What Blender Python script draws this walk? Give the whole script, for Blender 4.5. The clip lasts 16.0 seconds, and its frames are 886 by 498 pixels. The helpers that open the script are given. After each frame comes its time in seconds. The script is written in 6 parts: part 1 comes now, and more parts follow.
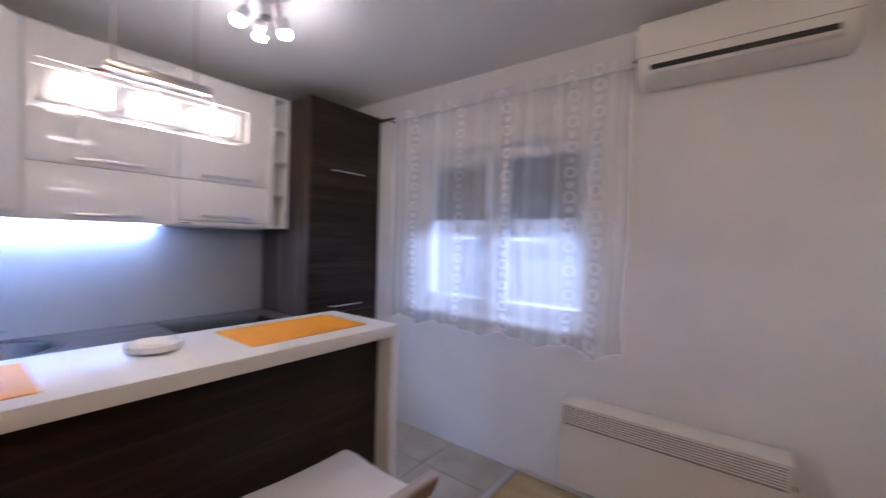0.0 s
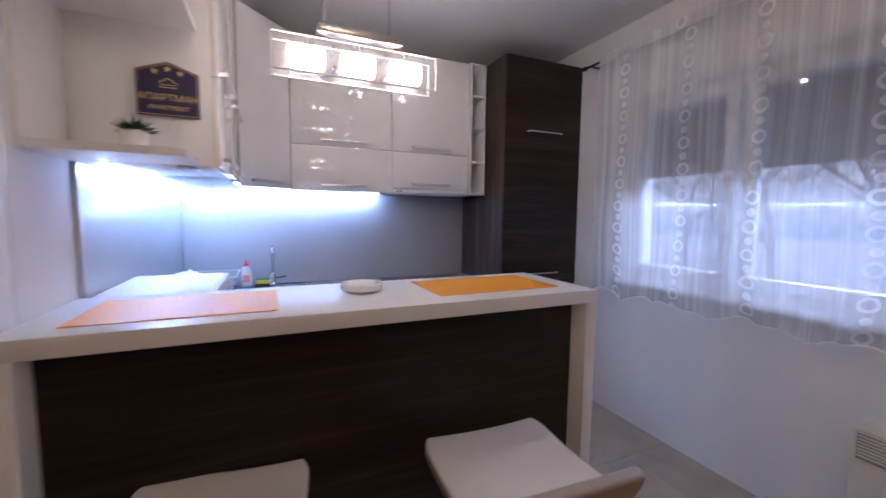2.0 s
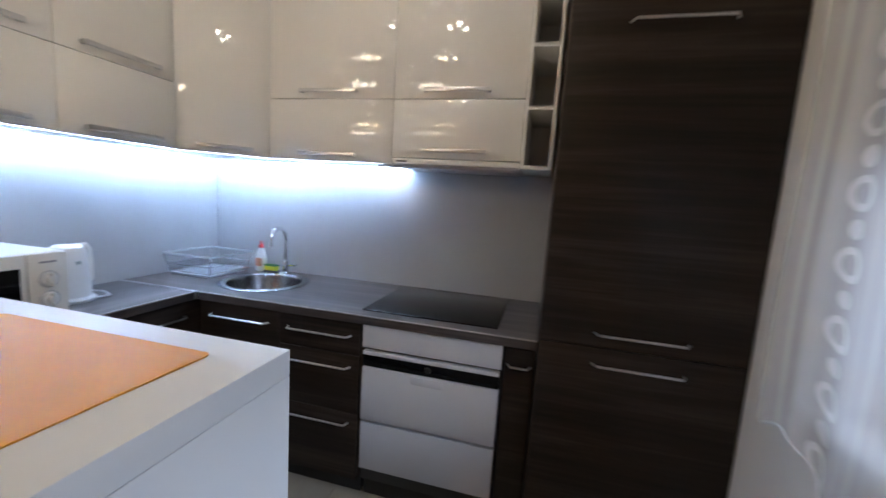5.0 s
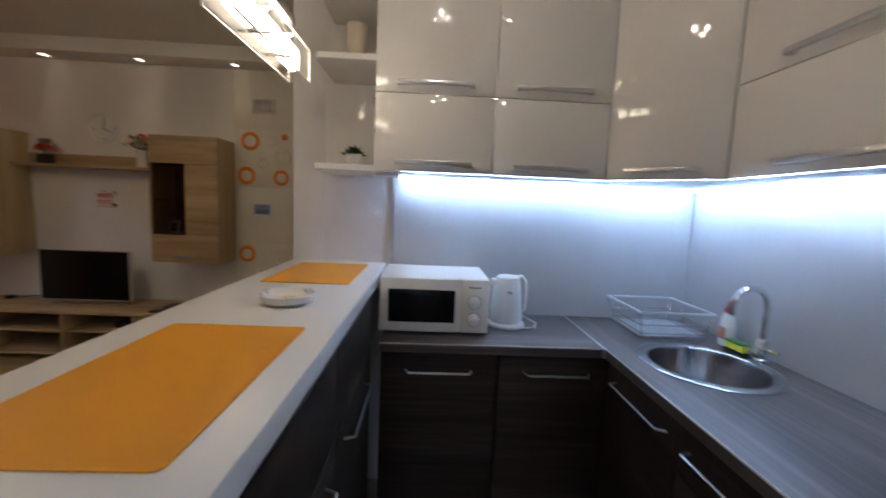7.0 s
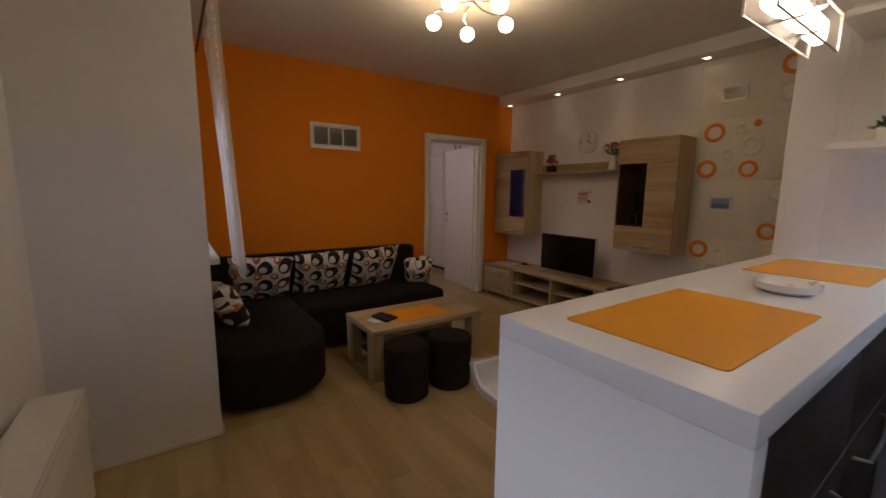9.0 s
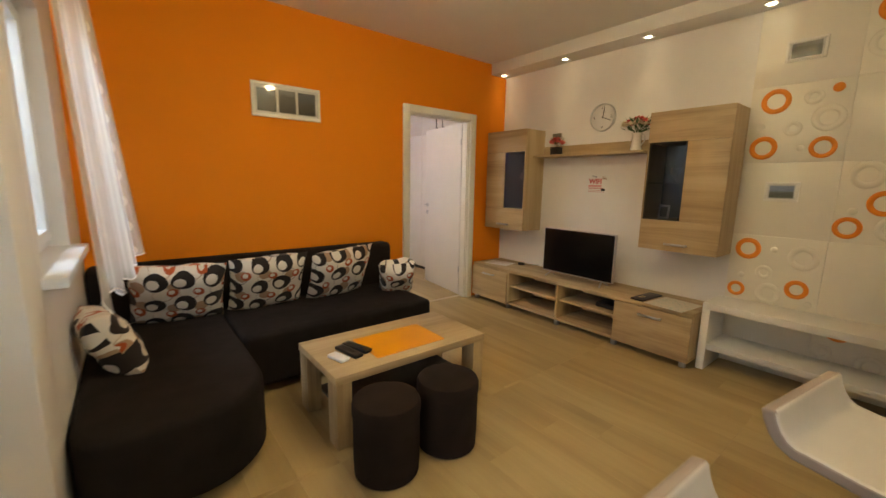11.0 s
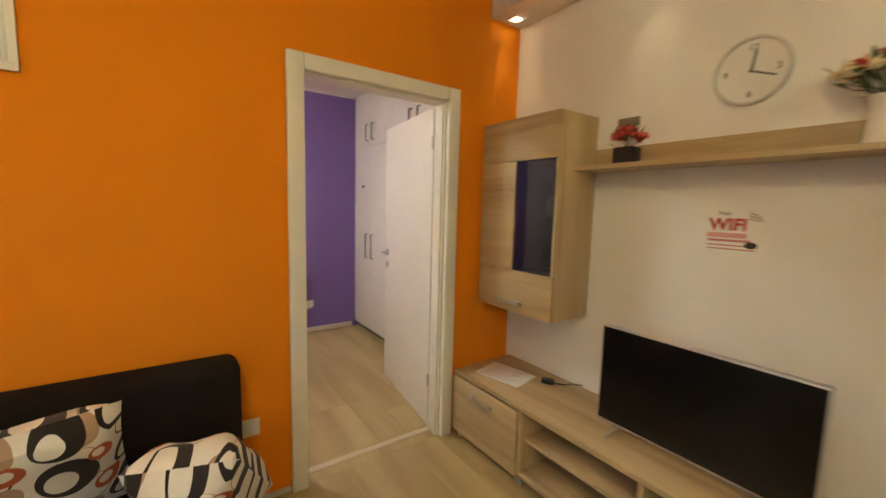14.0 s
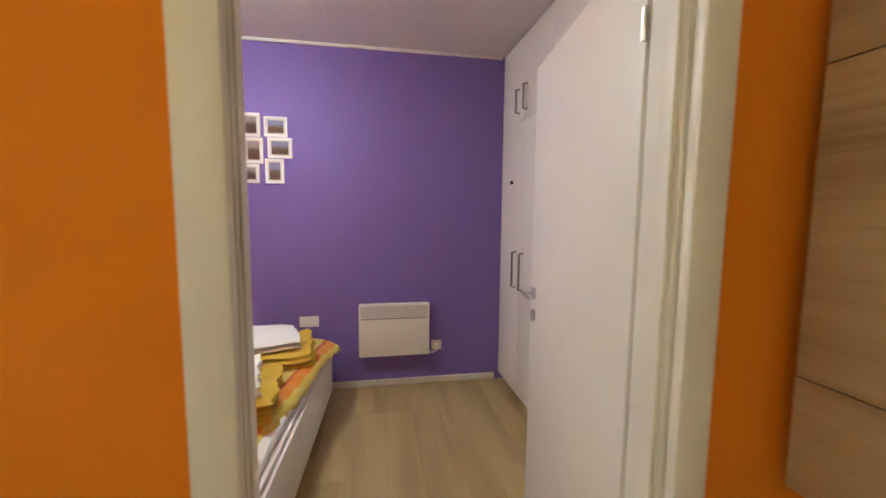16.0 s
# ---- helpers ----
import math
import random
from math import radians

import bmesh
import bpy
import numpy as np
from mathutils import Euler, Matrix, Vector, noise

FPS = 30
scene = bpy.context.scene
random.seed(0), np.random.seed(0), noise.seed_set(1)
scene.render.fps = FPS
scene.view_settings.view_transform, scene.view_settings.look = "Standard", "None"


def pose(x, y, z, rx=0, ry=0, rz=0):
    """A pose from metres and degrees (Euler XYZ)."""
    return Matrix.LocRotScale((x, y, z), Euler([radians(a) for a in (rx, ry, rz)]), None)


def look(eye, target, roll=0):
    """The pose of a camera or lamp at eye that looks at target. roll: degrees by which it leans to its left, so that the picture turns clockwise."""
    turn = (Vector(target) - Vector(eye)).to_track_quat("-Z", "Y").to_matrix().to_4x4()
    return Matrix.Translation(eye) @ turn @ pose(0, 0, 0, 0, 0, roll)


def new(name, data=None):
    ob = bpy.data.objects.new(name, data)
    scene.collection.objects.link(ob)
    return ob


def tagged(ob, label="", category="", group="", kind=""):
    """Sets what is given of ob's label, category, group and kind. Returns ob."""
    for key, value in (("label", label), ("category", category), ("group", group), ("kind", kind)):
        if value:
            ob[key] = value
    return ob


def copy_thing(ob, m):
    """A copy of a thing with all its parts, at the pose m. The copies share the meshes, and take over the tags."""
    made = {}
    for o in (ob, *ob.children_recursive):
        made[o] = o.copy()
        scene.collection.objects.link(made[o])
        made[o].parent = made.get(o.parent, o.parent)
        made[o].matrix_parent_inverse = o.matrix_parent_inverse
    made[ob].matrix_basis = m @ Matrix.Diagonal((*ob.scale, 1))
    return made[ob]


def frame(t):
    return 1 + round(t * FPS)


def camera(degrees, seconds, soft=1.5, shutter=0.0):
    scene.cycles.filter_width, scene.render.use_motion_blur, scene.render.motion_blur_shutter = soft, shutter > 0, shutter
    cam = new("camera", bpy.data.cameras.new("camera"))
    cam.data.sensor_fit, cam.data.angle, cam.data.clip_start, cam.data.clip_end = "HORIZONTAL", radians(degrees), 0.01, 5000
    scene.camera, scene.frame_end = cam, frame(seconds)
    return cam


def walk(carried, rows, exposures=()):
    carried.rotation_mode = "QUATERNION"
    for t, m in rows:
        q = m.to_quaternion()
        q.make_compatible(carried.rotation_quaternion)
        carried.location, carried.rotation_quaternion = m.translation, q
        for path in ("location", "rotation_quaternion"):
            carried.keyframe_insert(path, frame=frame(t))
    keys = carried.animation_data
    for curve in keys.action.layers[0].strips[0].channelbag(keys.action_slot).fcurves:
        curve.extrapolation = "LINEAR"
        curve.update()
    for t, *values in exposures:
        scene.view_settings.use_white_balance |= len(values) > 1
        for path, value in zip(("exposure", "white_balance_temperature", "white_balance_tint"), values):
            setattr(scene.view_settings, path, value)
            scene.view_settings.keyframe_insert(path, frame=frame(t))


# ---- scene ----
cam = camera(97.0, 16.0, shutter=0.4)
PATH = [
    (0, (0.414, -3.153, 1.488), (1.998, -1.933, 1.441), 1.6),
    (0.5, (0.364, -3.171, 1.456), (1.359, -1.441, 1.326), 1.8),
    (1, (0.276, -3.256, 1.337), (1.026, -1.426, 1.038), 0.8),
    (1.2, (0.273, -3.27, 1.33), (0.976, -1.427, 0.996), 0.7),
    (1.5, (0.312, -3.239, 1.358), (1.01, -1.39, 1.052), -0.0),
    (2, (0.551, -3.054, 1.384), (1.348, -1.228, 1.211), 0.6),
    (2.5, (0.836, -2.957, 1.447), (1.779, -1.207, 1.226), -0.8),
    (3, (1.21, -2.824, 1.429), (2.191, -1.09, 1.26), 2.3),
    (3.2, (1.293, -2.815, 1.437), (2.322, -1.111, 1.243), 3.2),
    (5.5, (2.124, -1.821, 1.389), (1.006, -0.185, 1.118), 1.6),
    (5.6, (2.126, -1.772, 1.394), (0.895, -0.225, 1.106), 0.8),
    (6, (2.075, -1.622, 1.384), (0.488, -0.428, 1.144), -0.7),
    (6.3, (2.067, -1.503, 1.383), (0.270, -0.658, 1.128), 1.0),
    (6.5, (2.056, -1.437, 1.382), (0.168, -0.840, 1.102), 1.9),
    (7, (1.930, -1.325, 1.409), (-0.056, -1.249, 1.191), 2.5),
    (7.5, (1.874, -1.327, 1.437), (-0.050, -1.850, 1.268), 0.6),
    (8, (1.939, -1.350, 1.447), (0.336, -2.536, 1.287), 1.0),
    (8.5, (2.073, -1.370, 1.433), (0.795, -2.895, 1.234), 0.3),
    (9, (2.197, -1.384, 1.378), (1.078, -3.016, 1.089), 0.7),
    (9.2, (2.210, -1.422, 1.375), (1.108, -3.068, 1.095), 1.6),
    (11.3, (1.676, -2.333, 1.318), (0.388, -3.828, 0.989), 0.7),
    (11.5, (1.591, -2.445, 1.325), (0.226, -3.879, 1.041), 0.9),
    (12, (1.331, -2.714, 1.341), (-0.154, -4.027, 1.075), 0.5),
    (12.5, (1.014, -2.923, 1.351), (-0.47, -4.237, 1.085), 1.1),
    (13, (0.678, -3.136, 1.34), (-0.811, -4.453, 1.119), 1.9),
    (13.5, (0.386, -3.349, 1.381), (-1.03, -4.746, 1.175), 0.3),
    (14, (0.113, -3.628, 1.41), (-1.032, -5.254, 1.194), 1.5),
    (14.5, (-0.136, -3.899, 1.378), (-1.059, -5.658, 1.144), 1.8),
    (15, (-0.345, -4.229, 1.377), (-1.121, -6.054, 1.116), 0.5),
    (15.3, (-0.451, -4.403, 1.384), (-1.072, -6.292, 1.169), 0.0),
    (15.5, (-0.514, -4.519, 1.382), (-1.027, -6.44, 1.159), 0.9),
    (16, (-0.625, -4.835, 1.388), (-0.973, -6.795, 1.195), 0.5),
]
# seconds, stops, kelvin, tint
EXPOSURES = [(0.0, 0.5, 5250, 28), (1.0, 0.2, 5200, 27), (2.0, 0.25, 5250, 28), (3.2, 0.32, 5500, 26), (5.4, 0.25, 6000, 11), (6.5, -0.1, 6050, 13), (7.5, -0.45, 6150, 15), (8.5, -0.68, 6650, 22), (9.0, -0.42, 6800, 22), (9.2, -0.35, 6800, 21), (11.3, 1.30, 7150, 2), (12.0, 1.38, 7200, 0), (13.5, 1.36, 7200, 0), (15.0, 1.31, 7050, 2), (15.5, 1.27, 6700, 3), (16.0, 1.2, 6500, 3)]
walk(cam, [(t, look(eye, target, roll)) for t, eye, target, roll in PATH], EXPOSURES)


# ---- world and daylight ----
world = bpy.data.worlds.new("world")
scene.world = world
world.use_nodes = True
wn = world.node_tree
sky = wn.nodes.new("ShaderNodeTexSky")
sky.sky_type = "NISHITA"
sky.sun_disc = False
sky.sun_elevation, sky.sun_rotation = radians(22), radians(200)
sky.air_density, sky.dust_density = 1.2, 2.0
wn.links.new(sky.outputs[0], wn.nodes["Background"].inputs[0])
wn.nodes["Background"].inputs[1].default_value = 0.15

sun_data = bpy.data.lights.new("sun", "SUN")
sun_data.energy, sun_data.angle, sun_data.color = 0.6, radians(12), (1.0, 0.95, 0.88)
sun = new("sun", sun_data)
sun.rotation_euler = (radians(68), 0, radians(200))


def sky_lamp(place, target, sx, sy, watts):
    """A patch of bright sky above and outside a window."""
    d = bpy.data.lights.new("window_sky", "AREA")
    d.shape, d.size, d.size_y, d.energy, d.color = "RECTANGLE", sx, sy, watts, (0.66, 0.79, 1.0)
    ob = new("window_sky", d)
    ob.matrix_world = look(place, target)
    return ob


sky_lamp((4.6, -1.86, 2.38), (2.6, -1.86, 1.25), 2.0, 0.6, 100)
sky_lamp((3.2, -4.52, 2.7), (2.0, -4.52, 1.4), 1.0, 1.0, 48)


# ---- materials ----
class Nodes:
    """A short hand for building node materials."""

    def __init__(self, name):
        self.mat = bpy.data.materials.new(name)
        self.mat.use_nodes = True
        self.tree = self.mat.node_tree
        self.bsdf = self.tree.nodes["Principled BSDF"]
        self.out = self.tree.nodes["Material Output"]

    def node(self, kind, **sets):
        n = self.tree.nodes.new("ShaderNode" + kind)
        for k, v in sets.items():
            if k == "op":
                n.operation = v
            elif k == "dims":
                n.voronoi_dimensions = v
            elif k == "blend":
                n.blend_type = v
        return n

    def put(self, socket, value):
        if isinstance(value, bpy.types.NodeSocket):
            self.tree.links.new(value, socket)
        else:
            socket.default_value = value

    def math(self, op, a, b=0.0, c=0.0):
        n = self.node("Math", op=op)
        for s, v in zip(n.inputs, (a, b, c)):
            self.put(s, v)
        return n.outputs[0]

    def coords(self, scale=(1, 1, 1), jitter=True):
        """Object coordinates, shifted at random from object to object."""
        tc = self.node("TexCoord")
        mp = self.node("Mapping")
        self.put(mp.inputs["Vector"], tc.outputs["Object"])
        mp.inputs["Scale"].default_value = scale
        if jitter:
            info = self.node("ObjectInfo")
            vm = self.node("VectorMath", op="SCALE")
            vm.inputs[0].default_value = (13.1, 7.7, 5.3)
            self.put(vm.inputs["Scale"], info.outputs["Random"])
            self.put(mp.inputs["Location"], vm.outputs[0])
        return mp.outputs[0]

    def noise(self, vec, scale, detail=4, rough=0.55, distort=0.0):
        n = self.node("TexNoise")
        self.put(n.inputs["Vector"], vec)
        n.inputs["Scale"].default_value = scale
        n.inputs["Detail"].default_value = detail
        n.inputs["Roughness"].default_value = rough
        n.inputs["Distortion"].default_value = distort
        return n.outputs["Fac"]

    def ramp(self, fac, *stops):
        r = self.node("ValToRGB")
        e = r.color_ramp.elements
        while len(e) < len(stops):
            e.new(0.5)
        for el, (p, c) in zip(e, stops):
            el.position, el.color = p, (*c, 1)
        self.put(r.inputs[0], fac)
        return r.outputs[0]

    def mix(self, fac, a, b, blend="MIX"):
        n = self.node("MixRGB", blend=blend)
        self.put(n.inputs[0], fac)
        for s, v in ((n.inputs[1], a), (n.inputs[2], b)):
            self.put(s, (*v, 1) if isinstance(v, tuple) and len(v) == 3 else v)
        return n.outputs[0]

    def bump(self, height, strength=0.2, distance=0.002):
        b = self.node("Bump")
        b.inputs["Strength"].default_value, b.inputs["Distance"].default_value = strength, distance
        self.put(b.inputs["Height"], height)
        self.put(self.bsdf.inputs["Normal"], b.outputs[0])

    def set(self, **v):
        names = dict(colour="Base Color", rough="Roughness", metal="Metallic", coat="Coat Weight", coat_rough="Coat Roughness", trans="Transmission Weight", ior="IOR", sheen="Sheen Weight", emit="Emission Color", power="Emission Strength", spec="Specular IOR Level")
        for k, val in v.items():
            self.put(self.bsdf.inputs[names[k]], (*val, 1) if isinstance(val, tuple) and len(val) == 3 else val)
        return self.mat


def paint(name, colour, rough=0.75, mottling=0.06, relief=0.25):
    """Rolled wall paint: faint blotches and a fine roller grain."""
    n = Nodes(name)
    v = n.coords()
    big = n.noise(v, 1.3, 5)
    lo = tuple(c * (1 - mottling) for c in colour)
    hi = tuple(min(1, c * (1 + mottling)) for c in colour)
    n.set(colour=n.ramp(big, (0.3, lo), (0.7, hi)), rough=rough)
    n.bump(n.noise(v, 160, 3), relief, 0.001)
    return n.mat


def plain(name, colour, rough=0.4, metal=0.0, coat=0.0, wear=0.05, relief=0.0, grain=60):
    n = Nodes(name)
    v = n.coords()
    f = n.noise(v, 5, 4)
    lo = tuple(c * (1 - wear) for c in colour)
    hi = tuple(min(1, c * (1 + wear)) for c in colour)
    n.set(colour=n.ramp(f, (0.3, lo), (0.7, hi)), rough=n.math("MULTIPLY_ADD", n.noise(v, 11, 3), rough * 0.25, rough * 0.875), metal=metal, coat=coat, coat_rough=0.05)
    if relief:
        n.bump(n.noise(v, grain, 3), relief, 0.002)
    return n.mat


def wood(name, dark, mid, light, axis, rough=0.45, streak=1.0, fine=1.0, random_tone=0.0, coat=0.0, hairs=0.34):
    """Printed wood grain that runs along the axis 0, 1 or 2."""
    n = Nodes(name)
    sc = [9.0, 9.0, 9.0]
    sc[axis] = 0.75
    v = n.coords(tuple(sc))
    sc2 = [70.0, 70.0, 70.0]
    sc2[axis] = 1.6
    v2 = n.coords(tuple(sc2))
    broad = n.noise(v, 1.0 * streak, 6, 0.62, 0.6)
    hair = n.noise(v2, 1.0 * fine, 4, 0.6)
    f = n.math("ADD", n.math("MULTIPLY", broad, 1 - hairs), n.math("MULTIPLY", hair, hairs))
    col = n.ramp(f, (0.34, dark), (0.5, mid), (0.64, light))
    if random_tone:
        info = n.node("ObjectInfo")
        k = n.math("MULTIPLY_ADD", info.outputs["Random"], random_tone, 1 - random_tone / 2)
        h = n.node("HueSaturation")
        n.put(h.inputs["Value"], k)
        n.put(h.inputs["Color"], col)
        col = h.outputs[0]
    n.set(colour=col, rough=n.math("MULTIPLY_ADD", hair, 0.16, rough - 0.08), coat=coat, coat_rough=0.12)
    n.bump(hair, 0.12, 0.001)
    return n.mat


def glow(name, colour, power):
    n = Nodes(name)
    return n.set(colour=(0.9, 0.9, 0.88), emit=colour, power=power, rough=0.4)


def glass(name, colour=(1, 1, 1), rough=0.02):
    n = Nodes(name)
    return n.set(colour=colour, rough=rough, trans=1.0, ior=1.45)


WHITE_WALL = paint("white_paint", (0.80, 0.78, 0.76))
ORANGE = paint("orange_paint", (0.80, 0.235, 0.004), 0.85, 0.018)
PURPLE = paint("purple_paint", (0.19, 0.125, 0.40), 0.7, 0.02)
CEIL = paint("ceiling_paint", (0.80, 0.79, 0.77), 0.85, 0.03, 0.1)
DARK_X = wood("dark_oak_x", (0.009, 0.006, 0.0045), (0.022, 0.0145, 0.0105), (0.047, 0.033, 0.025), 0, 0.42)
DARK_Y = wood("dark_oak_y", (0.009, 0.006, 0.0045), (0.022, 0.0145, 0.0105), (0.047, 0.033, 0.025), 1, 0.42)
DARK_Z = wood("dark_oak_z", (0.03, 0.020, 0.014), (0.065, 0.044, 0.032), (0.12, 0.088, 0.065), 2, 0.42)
TOP_X = wood("grey_oak_worktop_x", (0.035, 0.028, 0.026), (0.085, 0.070, 0.066), (0.16, 0.135, 0.128), 0, 0.32)
TOP_Y = wood("grey_oak_worktop_y", (0.035, 0.028, 0.026), (0.085, 0.070, 0.066), (0.16, 0.135, 0.128), 1, 0.32)
OAK_Y = wood("sonoma_oak_y", (0.29, 0.195, 0.10), (0.46, 0.335, 0.185), (0.55, 0.42, 0.25), 1, 0.5, 0.8, 1.0, 0.0, 0.0, 0.2)
OAK_Z = wood("sonoma_oak_z", (0.29, 0.195, 0.10), (0.46, 0.335, 0.185), (0.55, 0.42, 0.25), 2, 0.5, 0.8, 1.0, 0.0, 0.0, 0.2)
OAK_X = wood("sonoma_oak_x", (0.29, 0.195, 0.10), (0.46, 0.335, 0.185), (0.55, 0.42, 0.25), 0, 0.5, 0.8, 1.0, 0.0, 0.0, 0.2)


def plank_print(name):
    """Pale oak print: broad soft bands along the board with faint fine grain."""
    n = Nodes(name)
    bands = n.noise(n.coords((5.0, 0.55, 1)), 1.0, 4, 0.5, 0.8)
    hair = n.noise(n.coords((60.0, 1.5, 1)), 1.0, 3, 0.6)
    cloud = n.noise(n.coords((1.5, 0.4, 1)), 1.0, 2)
    f = n.math("ADD", n.math("MULTIPLY", bands, 0.62), n.math("ADD", n.math("MULTIPLY", hair, 0.13), n.math("MULTIPLY", cloud, 0.25)))
    col = n.ramp(f, (0.34, (0.335, 0.235, 0.105)), (0.48, (0.43, 0.315, 0.146)), (0.62, (0.50, 0.378, 0.185)))
    n.set(colour=col, rough=n.math("MULTIPLY_ADD", hair, 0.14, 0.30))
    n.bump(hair, 0.08, 0.001)
    return n.mat


PLANK = plank_print("laminate_plank")
GLOSS = paint("white_gloss_lacquer", (0.80, 0.78, 0.74), 0.5, 0.008, 0.0)
for nd in GLOSS.node_tree.nodes:
    if nd.type == "BSDF_PRINCIPLED":
        nd.inputs["Coat Weight"].default_value, nd.inputs["Coat Roughness"].default_value, nd.inputs["Specular IOR Level"].default_value = 1.0, 0.025, 0.1
WHITE = plain("white_laminate", (0.80, 0.79, 0.77), 0.35, wear=0.02)
WHITE_SATIN = plain("white_satin_paint", (0.82, 0.80, 0.76), 0.4, wear=0.02)
CREAM_CASING = plain("cream_door_casing", (0.82, 0.79, 0.71), 0.45, wear=0.03)
STONE_TOP = paint("white_countertop", (0.80, 0.79, 0.77), 0.3, 0.008, 0.0)
CHROME = plain("chrome", (0.78, 0.78, 0.80), 0.12, 1.0, wear=0.02)
STEEL = plain("brushed_steel", (0.62, 0.62, 0.63), 0.3, 1.0, wear=0.05)
ALU = plain("aluminium", (0.60, 0.60, 0.62), 0.38, 1.0, wear=0.05)
BLACK = plain("black_plastic", (0.012, 0.012, 0.013), 0.35)
BLACK_GLASS = paint("black_glass", (0.006, 0.006, 0.007), 0.08, 0.0, 0.0)
SCREEN = paint("dark_screen", (0.004, 0.004, 0.005), 0.22, 0.0, 0.0)
SPLASH = plain("pale_grey_splashback", (0.52, 0.53, 0.54), 0.25, 0.0, 0.3, 0.03)
FABRIC = plain("black_brown_fabric", (0.014, 0.010, 0.009), 0.95, wear=0.25, relief=0.5, grain=420)
POUF = plain("dark_brown_fabric", (0.020, 0.012, 0.009), 0.95, wear=0.25, relief=0.5, grain=420)
LEATHER = plain("cream_leatherette", (0.66, 0.60, 0.53), 0.45, wear=0.04, relief=0.12, grain=240)
LEATHER_EDGE = plain("taupe_leatherette", (0.36, 0.29, 0.245), 0.5, wear=0.05, relief=0.12, grain=240)
MAT_ORANGE = plain("orange_woven_vinyl", (0.80, 0.32, 0.006), 0.42, wear=0.05, relief=0.25, grain=900)
TILE = plain("beige_floor_tile", (0.42, 0.375, 0.30), 0.25, wear=0.10)
GROUT = plain("tile_grout", (0.27, 0.25, 0.22), 0.9)
PVC = plain("white_pvc", (0.80, 0.81, 0.82), 0.3, wear=0.01)
SHUTTER = plain("grey_shutter_slat", (0.11, 0.105, 0.105), 0.5)
CERAMIC = paint("white_ceramic", (0.82, 0.80, 0.76), 0.2, 0.008, 0.0)
LEAF = plain("green_leaf", (0.045, 0.10, 0.028), 0.5, wear=0.4)
RED = plain("red_petal", (0.55, 0.03, 0.03), 0.6, wear=0.2)
PINK = plain("pink_petal", (0.80, 0.16, 0.14), 0.6, wear=0.2)
CREAM = plain("cream_petal", (0.80, 0.70, 0.52), 0.6, wear=0.1)
NAVY = plain("navy_plate", (0.025, 0.016, 0.075), 0.3)
GOLD = plain("gold_print", (0.72, 0.55, 0.22), 0.4)
PAPER = plain("white_paper", (0.80, 0.79, 0.77), 0.7)
PHOTO_DARK = plain("dark_photo", (0.06, 0.06, 0.065), 0.25, wear=0.8, relief=0.0)
RING_ORANGE = plain("orange_gloss", (0.80, 0.25, 0.010), 0.45)
PANEL = plain("cream_wall_panel", (0.80, 0.765, 0.68), 0.35, wear=0.02)
PVC_CREAM = plain("cream_white_plastic", (0.80, 0.77, 0.70), 0.35, wear=0.02)
def thin_glass(name, tint, gloss, film=0.9):
    """A thin pane: mostly clear, with a mirror film of its own."""
    n = Nodes(name)
    tr, gl = n.node("BsdfTransparent"), n.node("BsdfGlossy")
    tr.inputs[0].default_value = (*tint, 1)
    gl.inputs["Roughness"].default_value = 0.02
    fr = n.node("Fresnel")
    fr.inputs[0].default_value = 1.5
    mx = n.node("MixShader")
    n.put(mx.inputs[0], n.math("MULTIPLY_ADD", fr.outputs[0], film, gloss))
    n.put(mx.inputs[1], tr.outputs[0])
    n.put(mx.inputs[2], gl.outputs[0])
    n.put(n.out.inputs[0], mx.outputs[0])
    return n.mat


CLEAR = thin_glass("clear_pane", (0.96, 0.97, 0.97), 0.02)
SMOKE_PANE = thin_glass("smoked_pane", (0.60, 0.61, 0.63), 0.010, 0.5)
HOB_GLASS = paint("hob_glass", (0.006, 0.006, 0.007), 0.04, 0.0, 0.0)
# sink steel set darker, so the bowl's dark reflections sit in its colour
SINK_STEEL = plain("darkened_sink_steel", (0.30, 0.30, 0.31), 0.24, 1.0, wear=0.08)
FROST = glow("lit_opal_glass", (1.0, 0.82, 0.58), 21.0)
GLOBE = glow("lit_opal_globe", (1.0, 0.78, 0.44), 36.0)
SPOT_GLOW = glow("lit_spot_lens", (1.0, 0.85, 0.6), 7.0)
HEAD_GLOW = glow("lit_spot_head", (1.0, 0.86, 0.66), 85.0)
LED = glow("lit_led_strip", (0.50, 0.70, 1.0), 72.0)
for cloth in (FABRIC, POUF, DARK_X, DARK_Y, DARK_Z, BLACK_GLASS):
    cloth.node_tree.nodes["Principled BSDF"].inputs["Specular IOR Level"].default_value = 0.22


def lit_plate_glass(name):
    """Clear lamp glass with a satin film that catches the light behind it."""
    n = Nodes(name)
    tr, tl, gl = n.node("BsdfTransparent"), n.node("BsdfTranslucent"), n.node("BsdfGlossy")
    tl.inputs[0].default_value = (0.9, 0.9, 0.9, 1)
    gl.inputs["Roughness"].default_value = 0.08
    a, b = n.node("MixShader"), n.node("MixShader")
    streaks = n.noise(n.coords((1, 1, 1)), 26, 4)
    n.put(a.inputs[0], n.math("MULTIPLY_ADD", streaks, 0.022, 0.004))
    n.put(a.inputs[1], tr.outputs[0])
    n.put(a.inputs[2], tl.outputs[0])
    b.inputs[0].default_value = 0.04
    n.put(b.inputs[1], a.outputs[0])
    n.put(b.inputs[2], gl.outputs[0])
    n.put(n.out.inputs[0], b.outputs[0])
    return n.mat


LAMP_GLASS = lit_plate_glass("satin_lamp_glass")


